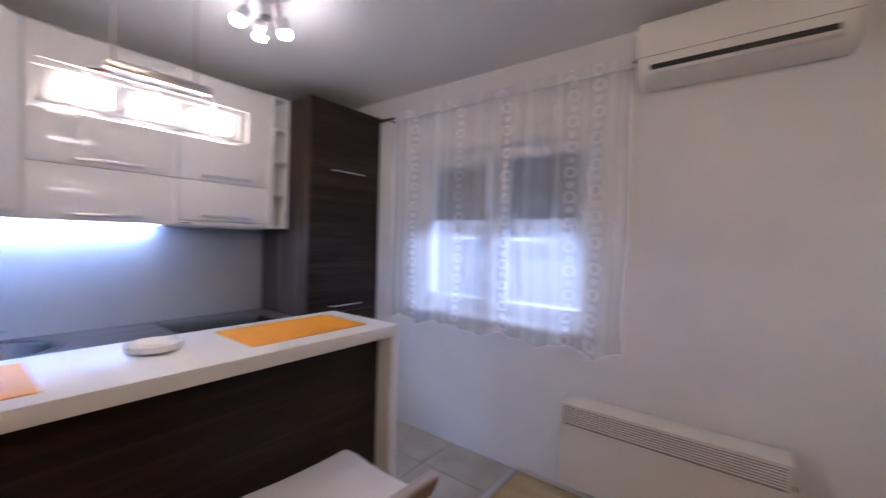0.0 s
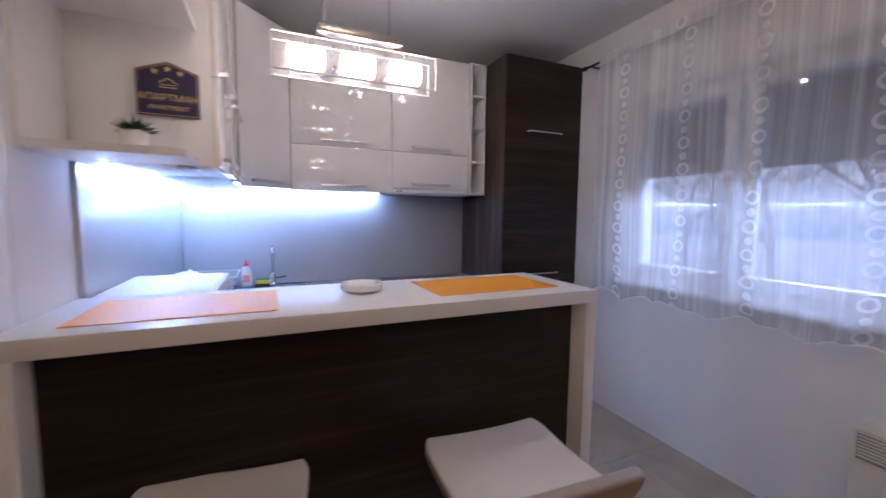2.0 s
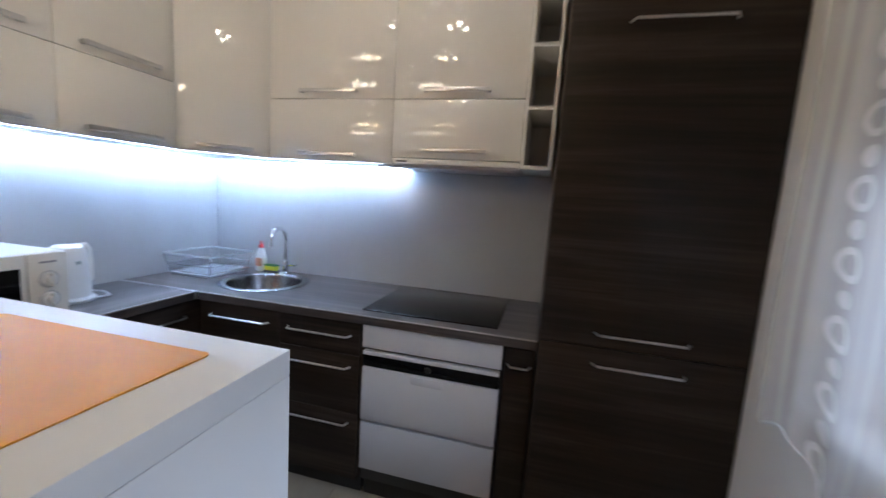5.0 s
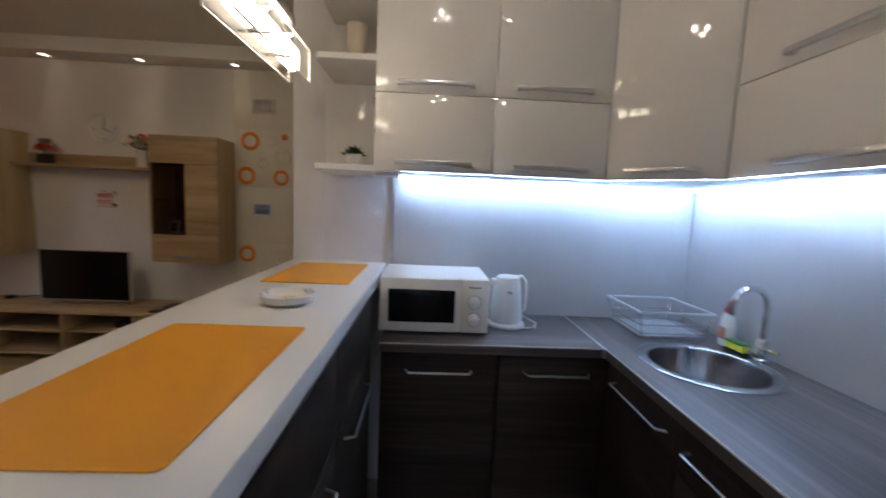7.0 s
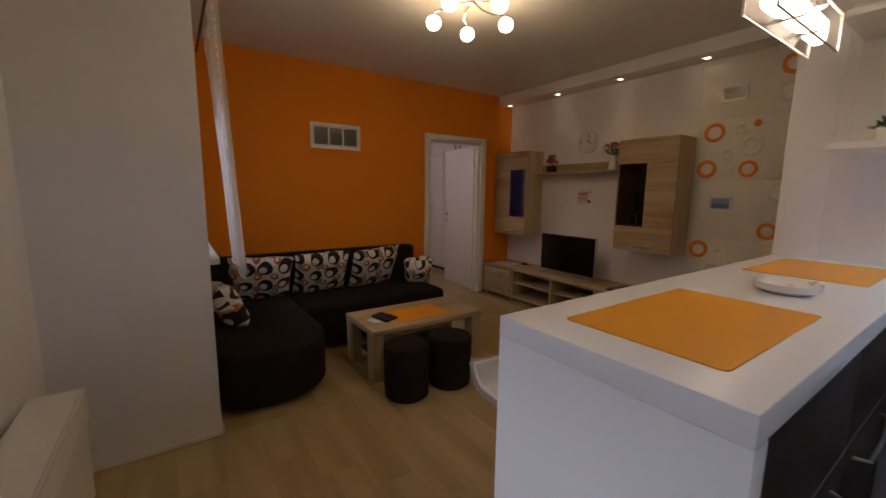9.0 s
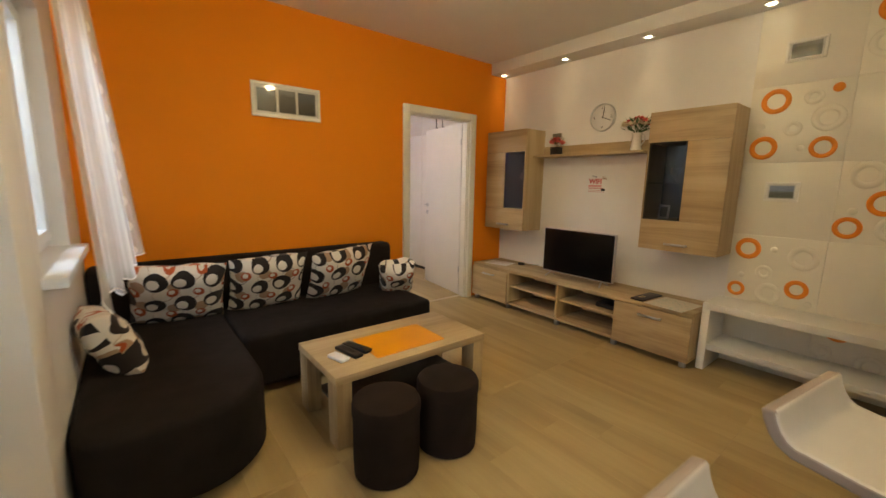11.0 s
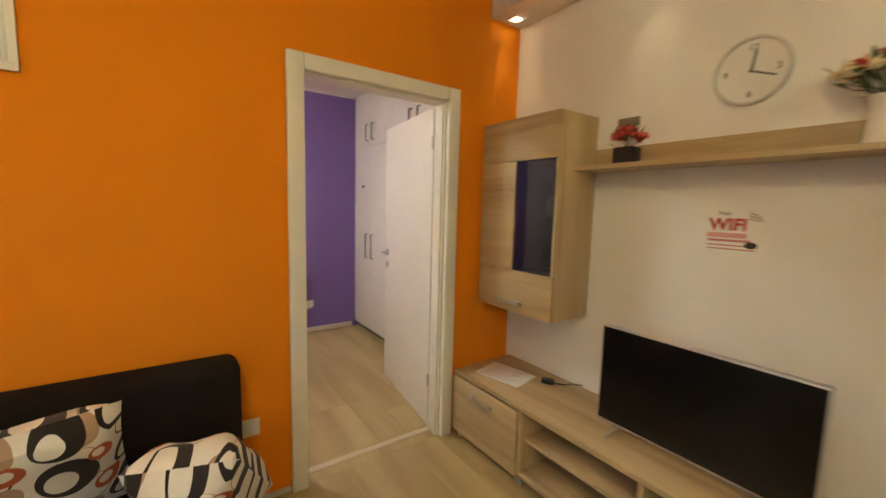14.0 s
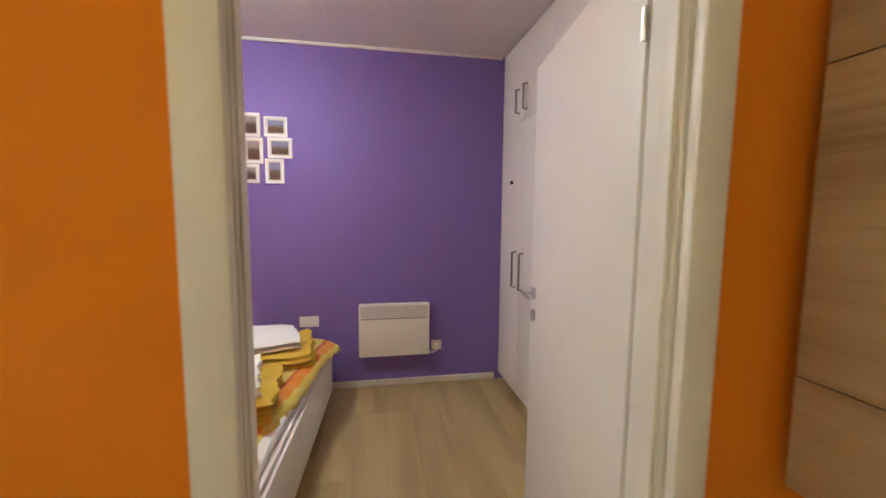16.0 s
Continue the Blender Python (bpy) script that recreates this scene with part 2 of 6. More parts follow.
# ---- mesh helpers ----
def finish(name, bm, mat, parent=None, smooth=False, place=(0, 0, 0)):
    bmesh.ops.recalc_face_normals(bm, faces=bm.faces)
    me = bpy.data.meshes.new(name)
    bm.to_mesh(me)
    bm.free()
    for m in mat if isinstance(mat, (list, tuple)) else [mat]:
        me.materials.append(m)
    if smooth:
        me.polygons.foreach_set("use_smooth", [True] * len(me.polygons))
        me.set_sharp_from_angle(angle=radians(38))
    ob = new(name, me)
    ob.location = place
    if parent:
        ob.parent = parent
    return ob


def add_box(bm, lo, hi, bevel=0.0, seg=2, turn=None):
    """A box between two corners, with rounded edges; turn: a matrix."""
    lo, hi = Vector(lo), Vector(hi)
    m = Matrix.Translation((lo + hi) / 2) @ Matrix.Diagonal((*(hi - lo), 1))
    if turn:
        m = turn @ m
    made = bmesh.ops.create_cube(bm, size=1, matrix=m)["verts"]
    if bevel:
        edges = list({e for v in made for e in v.link_edges})
        bmesh.ops.bevel(bm, geom=edges, offset=bevel, segments=seg, profile=0.5, affect="EDGES")


def box(name, lo, hi, mat, parent=None, bevel=0.002, seg=2, turn=None):
    bm = bmesh.new()
    add_box(bm, lo, hi, bevel, seg, turn)
    return finish(name, bm, mat, parent, smooth=bevel > 0)


def boxes(name, pairs, mat, parent=None, bevel=0.0):
    bm = bmesh.new()
    for lo, hi in pairs:
        add_box(bm, lo, hi, bevel)
    return finish(name, bm, mat, parent, smooth=bevel > 0)


def add_lathe(bm, profile, steps=24, turn=None, caps=True):
    """A body of revolution about z from (radius, height) pairs."""
    turn = turn or Matrix()
    rings = []
    for r, z in profile:
        if r < 1e-5:
            rings.append([bm.verts.new(turn @ Vector((0, 0, z)))])
        else:
            rings.append([bm.verts.new(turn @ Vector((r * math.cos(a), r * math.sin(a), z))) for a in (2 * math.pi * k / steps for k in range(steps))])
    for a, b in zip(rings, rings[1:]):
        for k in range(steps):
            ids = [a[k % len(a)], a[(k + 1) % len(a)], b[(k + 1) % len(b)], b[k % len(b)]]
            ids = list(dict.fromkeys(ids))
            if len(ids) > 2:
                bm.faces.new(ids)
    for ring in (rings[0], rings[-1]):
        if caps and len(ring) > 2:
            bm.faces.new(ring)


def lathe(name, profile, mat, parent=None, steps=24, turn=None, caps=True):
    bm = bmesh.new()
    add_lathe(bm, profile, steps, turn, caps)
    return finish(name, bm, mat, parent, smooth=True)


def add_tube(bm, points, r, sides=8, closed=False):
    """A round bar along a run of points."""
    pts = [Vector(p) for p in points]
    rings = []
    up = Vector((0.13, 0.31, 0.94))
    for k, p in enumerate(pts):
        a = pts[k - 1] if k or closed else p
        b = pts[(k + 1) % len(pts)] if k + 1 < len(pts) or closed else p
        d = (b - a).normalized()
        s = d.cross(up)
        s = (s if s.length > 0.05 else d.cross(Vector((1, 0, 0)))).normalized()
        t = s.cross(d).normalized()
        rings.append([bm.verts.new(p + r * (math.cos(q) * s + math.sin(q) * t)) for q in (2 * math.pi * j / sides for j in range(sides))])
    pairs = list(zip(rings, rings[1:])) + ([(rings[-1], rings[0])] if closed else [])
    for a, b in pairs:
        for j in range(sides):
            bm.faces.new((a[j], a[(j + 1) % sides], b[(j + 1) % sides], b[j]))
    if not closed:
        bm.faces.new(rings[0])
        bm.faces.new(rings[-1])


def tube(name, points, r, mat, parent=None, sides=8, closed=False):
    bm = bmesh.new()
    add_tube(bm, points, r, sides, closed)
    return finish(name, bm, mat, parent, smooth=True)


def prism(name, outline, z0, z1, mat, parent=None, bevel=0.0, seg=3):
    """A flat outline of (x, y) raised from z0 to z1."""
    bm = bmesh.new()
    low = [bm.verts.new((x, y, z0)) for x, y in outline]
    bm.faces.new(low)
    up = bmesh.ops.extrude_face_region(bm, geom=bm.faces[:])["geom"]
    bmesh.ops.translate(bm, vec=(0, 0, z1 - z0), verts=[g for g in up if isinstance(g, bmesh.types.BMVert)])
    if bevel:
        edges = [e for e in bm.edges if abs(e.verts[0].co.z - e.verts[1].co.z) < 1e-5]
        bmesh.ops.bevel(bm, geom=edges, offset=bevel, segments=seg, profile=0.5, affect="EDGES")
    return finish(name, bm, mat, parent, smooth=True)


def thing(name, label, category, place=(0, 0, 0), group="", rz=0.0):
    ob = new(name)
    ob.empty_display_size = 0.05
    ob.location = place
    ob.rotation_euler = (0, 0, radians(rz))
    return tagged(ob, label, category, group)


def structure(ob, label=""):
    return tagged(ob, label, kind="structure")


def words(name, text, size, mat, matrix, parent=None, depth=0.0008, bold=0.0):
    cu = bpy.data.curves.new(name, "FONT")
    cu.body, cu.size, cu.extrude, cu.align_x, cu.align_y = text, size, depth, "CENTER", "CENTER"
    cu.offset = bold
    cu.materials.append(mat)
    ob = new(name, cu)
    ob.matrix_world = matrix
    if parent:
        ob.parent = parent
        ob.matrix_parent_inverse = Matrix.Translation(-parent.location)
    return ob


# plan: kitchen walls x 0 and y 0, window wall x 2.735, living room west wall x -1.757, south wall y -5.503
XE, XW, YS, YP, XL, YJ, H = 2.735, -1.760, -5.503, -1.985, 2.06, -3.77, 2.645


def wall_with_hole(name, axis, at, thick, a0, a1, z0, z1, hole, mat):
    """A wall across the axis (0: x, 1: y) between a0 and a1, with one opening (b0, b1, low, high) right through it."""
    b0, b1, low, high = hole
    lo, hi = min(at, at + thick), max(at, at + thick)
    spans = [(a0, b0, z0, z1), (b1, a1, z0, z1), (b0, b1, high, z1)] + ([(b0, b1, z0, low)] if low > z0 else [])
    pairs = []
    for s0, s1, u, v in spans:
        pairs.append(((lo, s0, u), (hi, s1, v)) if axis == 0 else ((s0, lo, u), (s1, hi, v)))
    return structure(boxes(name, pairs, mat))


structure(box("wall_north", (-0.15, 0, 0), (XE + 0.28, 0.15, H), WHITE_WALL, bevel=0))
structure(box("wall_west_kitchen", (-0.15, YP + 0.15, 0), (0, 0, H), WHITE_WALL, bevel=0))
structure(box("wall_partition", (XW, YP, 0), (0, YP + 0.15, H), WHITE_WALL, bevel=0.003))
structure(box("wall_west_living", (XW - 0.15, YS - 0.14, 0), (XW, YP + 0.15, H), WHITE_WALL, bevel=0))
wall_with_hole("wall_east_kitchen", 0, XE, 0.28, YJ, 0, 0, H, (-2.475, -1.095, 0.985, 2.14), WHITE_WALL)
structure(box("wall_jog", (XL, YJ - 0.28, 0), (XE + 0.28, YJ, H), WHITE_WALL, bevel=0.004))
wall_with_hole("wall_east_living", 0, XL, 0.28, YS, YJ - 0.28, 0, H, (-4.95, -4.10, 0.97, 2.10), WHITE_WALL)
wall_with_hole("wall_south", 1, YS, -0.105, XW, XL + 0.28, 0, H, (-1.214, -0.340, 0, 2.005), ORANGE)
structure(box("ceiling", (XW - 0.15, YS - 0.14, H), (XE + 0.28, 0.15, H + 0.12), CEIL, bevel=0))
soffit = structure(box("ceiling_soffit", (XW, YS + 0.001, 2.532), (-1.518, YP - 0.001, H), CEIL, bevel=0.003))

# bedroom shell
BY, BE, BH = -7.872, 1.50, 2.575
structure(box("wall_bedroom_south", (-2.35, BY - 0.15, 0), (BE + 0.15, BY, BH), PURPLE, bevel=0))
structure(box("wall_bedroom_east", (BE, BY, 0), (BE + 0.15, YS - 0.141, BH), WHITE_WALL, bevel=0))
structure(box("wall_bedroom_west", (-2.35, BY, 0), (-2.22, YS - 0.141, BH), WHITE_WALL, bevel=0))
structure(box("wall_bedroom_north", (-2.35, YS - 0.155, 0), (-1.907, YS - 0.141, BH), WHITE_WALL, bevel=0))
CEIL_TILE = paint("polystyrene_tile", (0.78, 0.76, 0.77), 0.8, 0.03, 0.5)
bm = bmesh.new()
add_box(bm, (-2.35, BY - 0.15, BH + 0.012), (BE + 0.15, YS - 0.141, BH + 0.1))
for i in range(8):
    for j in range(5):
        x0, y0 = -2.34 + i * 0.5, BY + 0.002 + j * 0.5
        if y0 + 0.497 < YS - 0.141:
            add_box(bm, (x0, y0, BH), (x0 + 0.4985, y0 + 0.4985, BH + 0.013), 0.0015, 1)
structure(finish("ceiling_bedroom", bm, CEIL_TILE))

structure(boxes("trim_cornice", [((-1.62, BY + 0.0005, BH - 0.022), (BE - 0.001, BY + 0.020, BH - 0.0005))], CEIL, bevel=0.006), "slim white cornice along the purple wall")

# baseboards
BASE = plain("pale_baseboard", (0.72, 0.66, 0.56), 0.45, wear=0.06)
structure(boxes("baseboard", [((-1.6, BY, 0.004), (BE, BY + 0.014, 0.055)), ((XE - 0.012, YJ, 0.004), (XE, -2.03, 0.03)), ((XL, YJ, 0.004), (XE - 0.013, YJ + 0.012, 0.03)), ((XL - 0.012, YS + 0.9, 0.004), (XL, YJ, 0.03)), ((-0.33, YS, 0.004), (-0.1, YS + 0.012, 0.03))], BASE, bevel=0.002))

# floors: sub-floor slabs; planks and tiles are laid at the end of the file
floor = structure(box("floor", (XW - 0.15, BY - 0.15, -0.12), (XE + 0.28, 0.15, -0.010), GROUT, bevel=0), "pale oak laminate floor with faint plank joints")
structure(boxes("threshold_strip", [((1.62, -2.035, -0.009), (XE - 0.001, -1.995, 0.006))], ALU, bevel=0.002), "aluminium strip between tile and laminate")
structure(boxes("threshold_door", [((-1.21, -5.615, -0.009), (-0.407, -5.575, 0.005))], plain("oak_threshold", (0.62, 0.52, 0.38), 0.4), bevel=0.002), "pale threshold strip in the doorway")


# ---- windows ----
def window(name, x, y0, y1, z0, z1, sashes):
    """A white plastic window in an opening of the east side; sashes: (y0, y1) of each."""
    w = structure(new(name), "white plastic window with two casement sashes")
    w.location = (x, 0, 0)
    f = 0.05
    boxes("frame", [((0, y0, z0), (0.07, y0 + f, z1)), ((0, y1 - f, z0), (0.07, y1, z1)), ((0, y0 + f, z0), (0.07, y1 - f, z0 + f)), ((0, y0 + f, z1 - f), (0.07, y1 - f, z1))], PVC, w, 0.004)
    for a, b in sashes:
        s = 0.055
        lo, hi = z0 + 0.04, z1 - 0.04
        boxes("sash", [((-0.02, a - s, lo), (0.05, a, hi)), ((-0.02, b, lo), (0.05, b + s, hi)), ((-0.02, a, lo), (0.05, b, lo + s)), ((-0.02, a, hi - s), (0.05, b, hi))], PVC, w, 0.005)
        pane = box("pane", (0.012, a, lo + s), (0.018, b, hi - s), CLEAR, w, 0)
        pane.visible_shadow = False
    return w


window("window_1", 2.80, -2.475, -1.095, 0.985, 2.14, [(-1.695, -1.190), (-2.380, -1.850)])
window("window_2", 2.14, -4.95, -4.10, 0.97, 2.10, [(-4.48, -4.20), (-4.85, -4.59)])
structure(box("window_sill", (2.665, -2.535, 0.945), (2.80, -1.035, 0.984), PVC, bevel=0.006), "white plastic window sill")
structure(box("window_sill", (1.99, -5.0, 0.93), (2.14, -4.05, 0.969), PVC, bevel=0.006), "white plastic window sill")


def roller_shutter(x, y0, y1, z0, z1):
    sh = thing("roller_shutter", "half-lowered grey slatted roller shutter outside the window", "shutter", (x, (y0 + y1) / 2, z0))
    k, z = 0, z0
    while z < z1:
        bm = bmesh.new()
        add_box(bm, (-0.006, -(y1 - y0) / 2, z - z0), (0.006, (y1 - y0) / 2, z - z0 + 0.0405), 0.004, 2)
        a = -(y1 - y0) / 2
        while a < (y1 - y0) / 2 - 0.07:
            add_box(bm, (-0.003, a, z - z0 + 0.0400), (0.003, a + 0.058, z - z0 + 0.0475))
            a += 0.078
        finish("slat", bm, SHUTTER, sh, True)
        z += 0.047
    for a in (-(y1 - y0) / 2 - 0.0205, (y1 - y0) / 2 + 0.0005):
        box("guide_rail", (-0.015, a, -0.62), (0.015, a + 0.02, z1 - z0), PVC, sh, 0)
    return sh


roller_shutter(2.93, -1.755, -1.125, 1.645, 2.12)
roller_shutter(2.93, -2.445, -1.795, 1.645, 2.12)

# winter distance outside the kitchen window, painted on a backdrop that glows as daylight
n = Nodes("glowing_winter_distance")
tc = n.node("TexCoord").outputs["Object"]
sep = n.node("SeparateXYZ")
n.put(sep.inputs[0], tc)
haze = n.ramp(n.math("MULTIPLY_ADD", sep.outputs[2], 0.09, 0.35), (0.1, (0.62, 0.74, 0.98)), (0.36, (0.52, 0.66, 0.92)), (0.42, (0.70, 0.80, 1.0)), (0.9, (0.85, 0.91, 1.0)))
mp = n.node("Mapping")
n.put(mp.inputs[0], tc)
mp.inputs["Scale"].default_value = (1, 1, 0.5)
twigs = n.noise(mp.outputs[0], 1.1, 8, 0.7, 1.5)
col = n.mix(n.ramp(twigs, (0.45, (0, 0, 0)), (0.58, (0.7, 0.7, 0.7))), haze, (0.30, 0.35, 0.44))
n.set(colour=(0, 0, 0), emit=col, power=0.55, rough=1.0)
WINTER = n.mat
structure(boxes("backdrop", [((60, -60, -14), (60.2, 50, 30))], WINTER), "glowing backdrop painted as pale snowy winter distance")
SNOW = plain("snow_ground", (0.80, 0.83, 0.88), 0.9, wear=0.06, relief=0.5, grain=4)
structure(boxes("ground", [((3.1, -90, -1.25), (400, 90, -1.2))], SNOW), "snow-covered ground outside")

# bare trees in the garden
BARK = plain("bare_bark", (0.26, 0.25, 0.26), 0.9, wear=0.3, relief=0.6, grain=40)


def bare_tree(x, y, seed, high):
    rng = random.Random(seed)
    t = thing("bare_tree", "leafless winter tree in the snowy garden", "tree", (x, y, -1.21), "bare trees")
    bm = bmesh.new()

    def limb(p, d, ln, r, depth):
        pts = [p]
        for _ in range(4):
            d = (d + Vector((rng.uniform(-1, 1), rng.uniform(-1, 1), rng.uniform(-0.4, 0.7))) * 0.22).normalized()
            pts.append(pts[-1] + d * ln / 4)
        add_tube(bm, pts, r, 5 if depth > 2 else 4)
        if depth:
            for _ in range(4 if depth > 1 else 5):
                k = rng.randint(1, 4)
                side = Vector((rng.uniform(-1, 1), rng.uniform(-1, 1), rng.uniform(-0.2, 0.8)))
                limb(pts[k], (d + side * 1.3).normalized(), ln * rng.uniform(0.5, 0.75), r * 0.55, depth - 1)

    limb(Vector((0, 0, 0)), Vector((0, 0, 1)), high, 0.11, 4)
    finish("trunk", bm, BARK, t, True)
    return t


bare_tree(15.0, 1.0, 3, 3.4)
bare_tree(18.0, 5.5, 5, 4.0)
bare_tree(16.0, -4.5, 9, 3.6)
bare_tree(21.0, 11.0, 12, 4.2)

# ---- door to the bedroom ----
frame_y = YS + 0.030
dr = structure(new("door_frame"), "cream-white door casing round the open doorway")
boxes("casing", [((-0.41, YS + 0.001, 0.0), (-0.335, frame_y, 2.072)), ((-1.284, YS + 0.001, 0.0), (-1.209, frame_y, 2.072)), ((-1.209, YS + 0.001, 2.0), (-0.41, frame_y, 2.072))], CREAM_CASING, dr, 0.006)
boxes("jamb", [((-0.412, YS - 0.050, 0), (-0.3405, YS, 2.0)), ((-0.350, YS - 0.105, 0), (-0.3405, YS - 0.0505, 2.0)), ((-1.214, YS - 0.105, 0), (-1.20, YS, 2.0)), ((-1.20, YS - 0.050, 1.989), (-0.4125, YS, 2.004)), ((-1.20, YS - 0.105, 1.9925), (-0.3505, YS - 0.0505, 2.004))], CREAM_CASING, dr, 0.001)
boxes("stop_bead", [((-1.1995, YS - 0.050, 0), (-1.187, YS - 0.012, 1.987)), ((-0.4165, YS - 0.048, 0), (-0.4122, YS - 0.014, 1.987))], CREAM_CASING, dr, 0.002)
leaf = thing("door", "white flush interior door standing open into the bedroom", "door", (-1.238, -5.616, 0.0))
leaf.rotation_euler = (0, 0, math.atan2(-0.99, -0.135))
tagged(leaf, kind="structure")
box("leaf", (0, 0.0, 0.008), (0.845, 0.04, 1.99), WHITE_SATIN, leaf, 0.003)
for zz in (0.28, 1.75):
    lathe("hinge", [(0.007, zz), (0.007, zz + 0.07)], STEEL, leaf, 10, Matrix.Translation((-0.004, 0.045, 0)))
handle = new("handle")
handle.parent = leaf
lathe("rose", [(0.0, 0), (0.025, 0), (0.025, 0.008), (0.0, 0.009)], STEEL, handle, 20, pose(0.785, 0.041, 1.04, -90))
tube("lever", [(0.785, 0.045, 1.04), (0.785, 0.085, 1.04), (0.775, 0.092, 1.04), (0.67, 0.092, 1.04)], 0.008, STEEL, handle)
lathe("lock_rose", [(0.0, 0), (0.025, 0), (0.025, 0.008), (0.0, 0.009)], STEEL, handle, 20, pose(0.785, 0.041, 0.945, -90))


# ---- kitchen ----
def bar_handle(root, x0, x1, y, z, out, mat=STEEL, axis=0):
    """A slim bow handle along x (axis 0) or y (axis 1), standing off along the other axis by out."""
    d = 0.012 if x1 > x0 else -0.012
    pts = [(x0, 0, 0), (x0 + d, out, 0), (x1 - d, out, 0), (x1, 0, 0)]
    if axis == 0:
        pts = [(a, y + b, z) for a, b, c in pts]
    else:
        pts = [(y + b, a, z) for a, b, c in pts]
    return tube("handle", pts, 0.0044, mat, root, 8)


def flat_handle(root, a0, a1, at, z, out, axis):
    """A broad flat bow handle as on the wall cupboards."""
    bm = bmesh.new()
    lo, hi = min(at, at + out), max(at, at + out)
    for s in ((a0, a0 + 0.014), (a1 - 0.014, a1)):
        add_box(bm, (s[0], lo, z - 0.007), (s[1], hi, z + 0.007)) if axis == 0 else add_box(bm, (lo, s[0], z - 0.007), (hi, s[1], z + 0.007))
    e = at + out
    g = 0.006 if out > 0 else -0.006
    lo, hi = min(e, e + g), max(e, e + g)
    if axis == 0:
        add_box(bm, (a0, lo, z - 0.009), (a1, hi, z + 0.009), 0.002)
    else:
        add_box(bm, (lo, a0, z - 0.009), (hi, a1, z + 0.009), 0.002)
    return finish("handle", bm, STEEL, root, True)


UB, UM, UT = 1.535, 1.825, 2.50  # wall cupboards: bottom, split, top
WD, ND = 0.400, -0.366  # their fronts
G = 0.0015


def wall_cupboard_west(y0, y1):
    r = thing("wall_cupboard", "white high-gloss wall cupboard with two flap fronts", "cupboard", (0, (y0 + y1) / 2, UB), "kitchen wall cupboards")
    w = (y1 - y0) / 2
    box("carcass", (0.001, -w + G, 0.0), (WD - 0.02, w - G, UT - UB), WHITE, r, 0.001)
    for z0, z1 in ((0.0, UM - UB - G), (UM - UB + G, UT - UB)):
        box("flap", (WD - 0.0185, -w + G, z0), (WD, w - G, z1), GLOSS, r, 0.0015)
        flat_handle(r, -0.145, 0.145, WD, z0 + 0.033, 0.022, 1)
    return r


def wall_cupboard_north(x0, x1, hood=False):
    r = thing("wall_cupboard", "white high-gloss wall cupboard with two flap fronts", "cupboard", ((x0 + x1) / 2, 0, UB), "kitchen wall cupboards")
    w = (x1 - x0) / 2
    lift = 0.032 if hood else 0.0
    box("carcass", (-w + G, ND + 0.02, lift), (w - G, -0.001, UT - UB), WHITE, r, 0.001)
    for z0, z1 in ((lift, UM - UB - G), (UM - UB + G, UT - UB)):
        box("flap", (-w + G, ND, z0), (w - G, ND + 0.0185, z1), GLOSS, r, 0.0015)
        flat_handle(r, -0.148, 0.148, ND, z0 + 0.033, -0.022, 0)
    return r


wall_cupboard_west(-1.545, -1.09)
wall_cupboard_west(-1.09, -0.645)
wall_cupboard_north(0.672, 1.33)
wall_cupboard_north(1.33, 1.919, True)

corner = thing("corner_cupboard", "white high-gloss corner wall cupboard with a slanted door", "cupboard", (0, 0, UB), "kitchen wall cupboards")
prism("carcass", [(0.001, -0.001), (0.67, -0.001), (0.67, ND + 0.022), (WD - 0.022, -0.643), (0.001, -0.643)], 0, UT - UB, WHITE, corner)
cx, cy = (WD + 0.672) / 2, (-0.645 + ND) / 2
ang = math.degrees(math.atan2(ND + 0.645, 0.672 - WD))
diag = Matrix.Translation((cx, cy, 0)) @ pose(0, 0, 0, 0, 0, ang)
dw = math.hypot(0.672 - WD, ND + 0.645) / 2
box("door", (-dw + 0.003, 0.0, 0), (dw - 0.003, 0.018, UT - UB), GLOSS, corner, 0.0015, turn=diag)
bm = bmesh.new()
for s in (-0.12, 0.106):
    add_box(bm, (s, -0.022, 0.026), (s + 0.014, 0, 0.040), turn=diag)
add_box(bm, (-0.12, -0.028, 0.024), (0.12, -0.022, 0.042), 0.002, turn=diag)
finish("handle", bm, STEEL, corner, True)

hood = thing("cooker_hood", "slim built-in cooker hood under the wall cupboard", "cooker hood", (1.625, 0, UB))
box("front_strip", (-0.292, ND, 0.004), (0.292, ND + 0.02, 0.029), GLOSS, hood, 0.002)
box("body", (-0.292, ND + 0.021, -0.006), (0.292, -0.03, 0.030), ALU, hood, 0.002)
box("filter", (-0.27, ND + 0.04, -0.010), (0.27, -0.06, -0.0065), STEEL, hood, 0.001)
box("switch", (-0.27, ND - 0.003, 0.012), (-0.22, ND, 0.018), BLACK, hood, 0.0005)

rack = thing("open_shelf_unit", "narrow white open shelf unit beside the wall cupboards", "shelf", (1.985, 0, UB))
boxes("side_panel", [((-0.064, ND - 0.035, 0), (-0.049, -0.001, UT - UB)), ((0.049, ND - 0.035, 0), (0.064, -0.001, UT - UB))], WHITE, rack, 0.001)
box("back_panel", (-0.049, -0.012, 0), (0.049, -0.001, UT - UB), WHITE, rack, 0)
for z in (0.0, 0.24, 0.485, 0.72, UT - UB - 0.016):
    box("shelf", (-0.049, ND - 0.033, z), (0.049, -0.012, z + 0.016), WHITE, rack, 0.001)

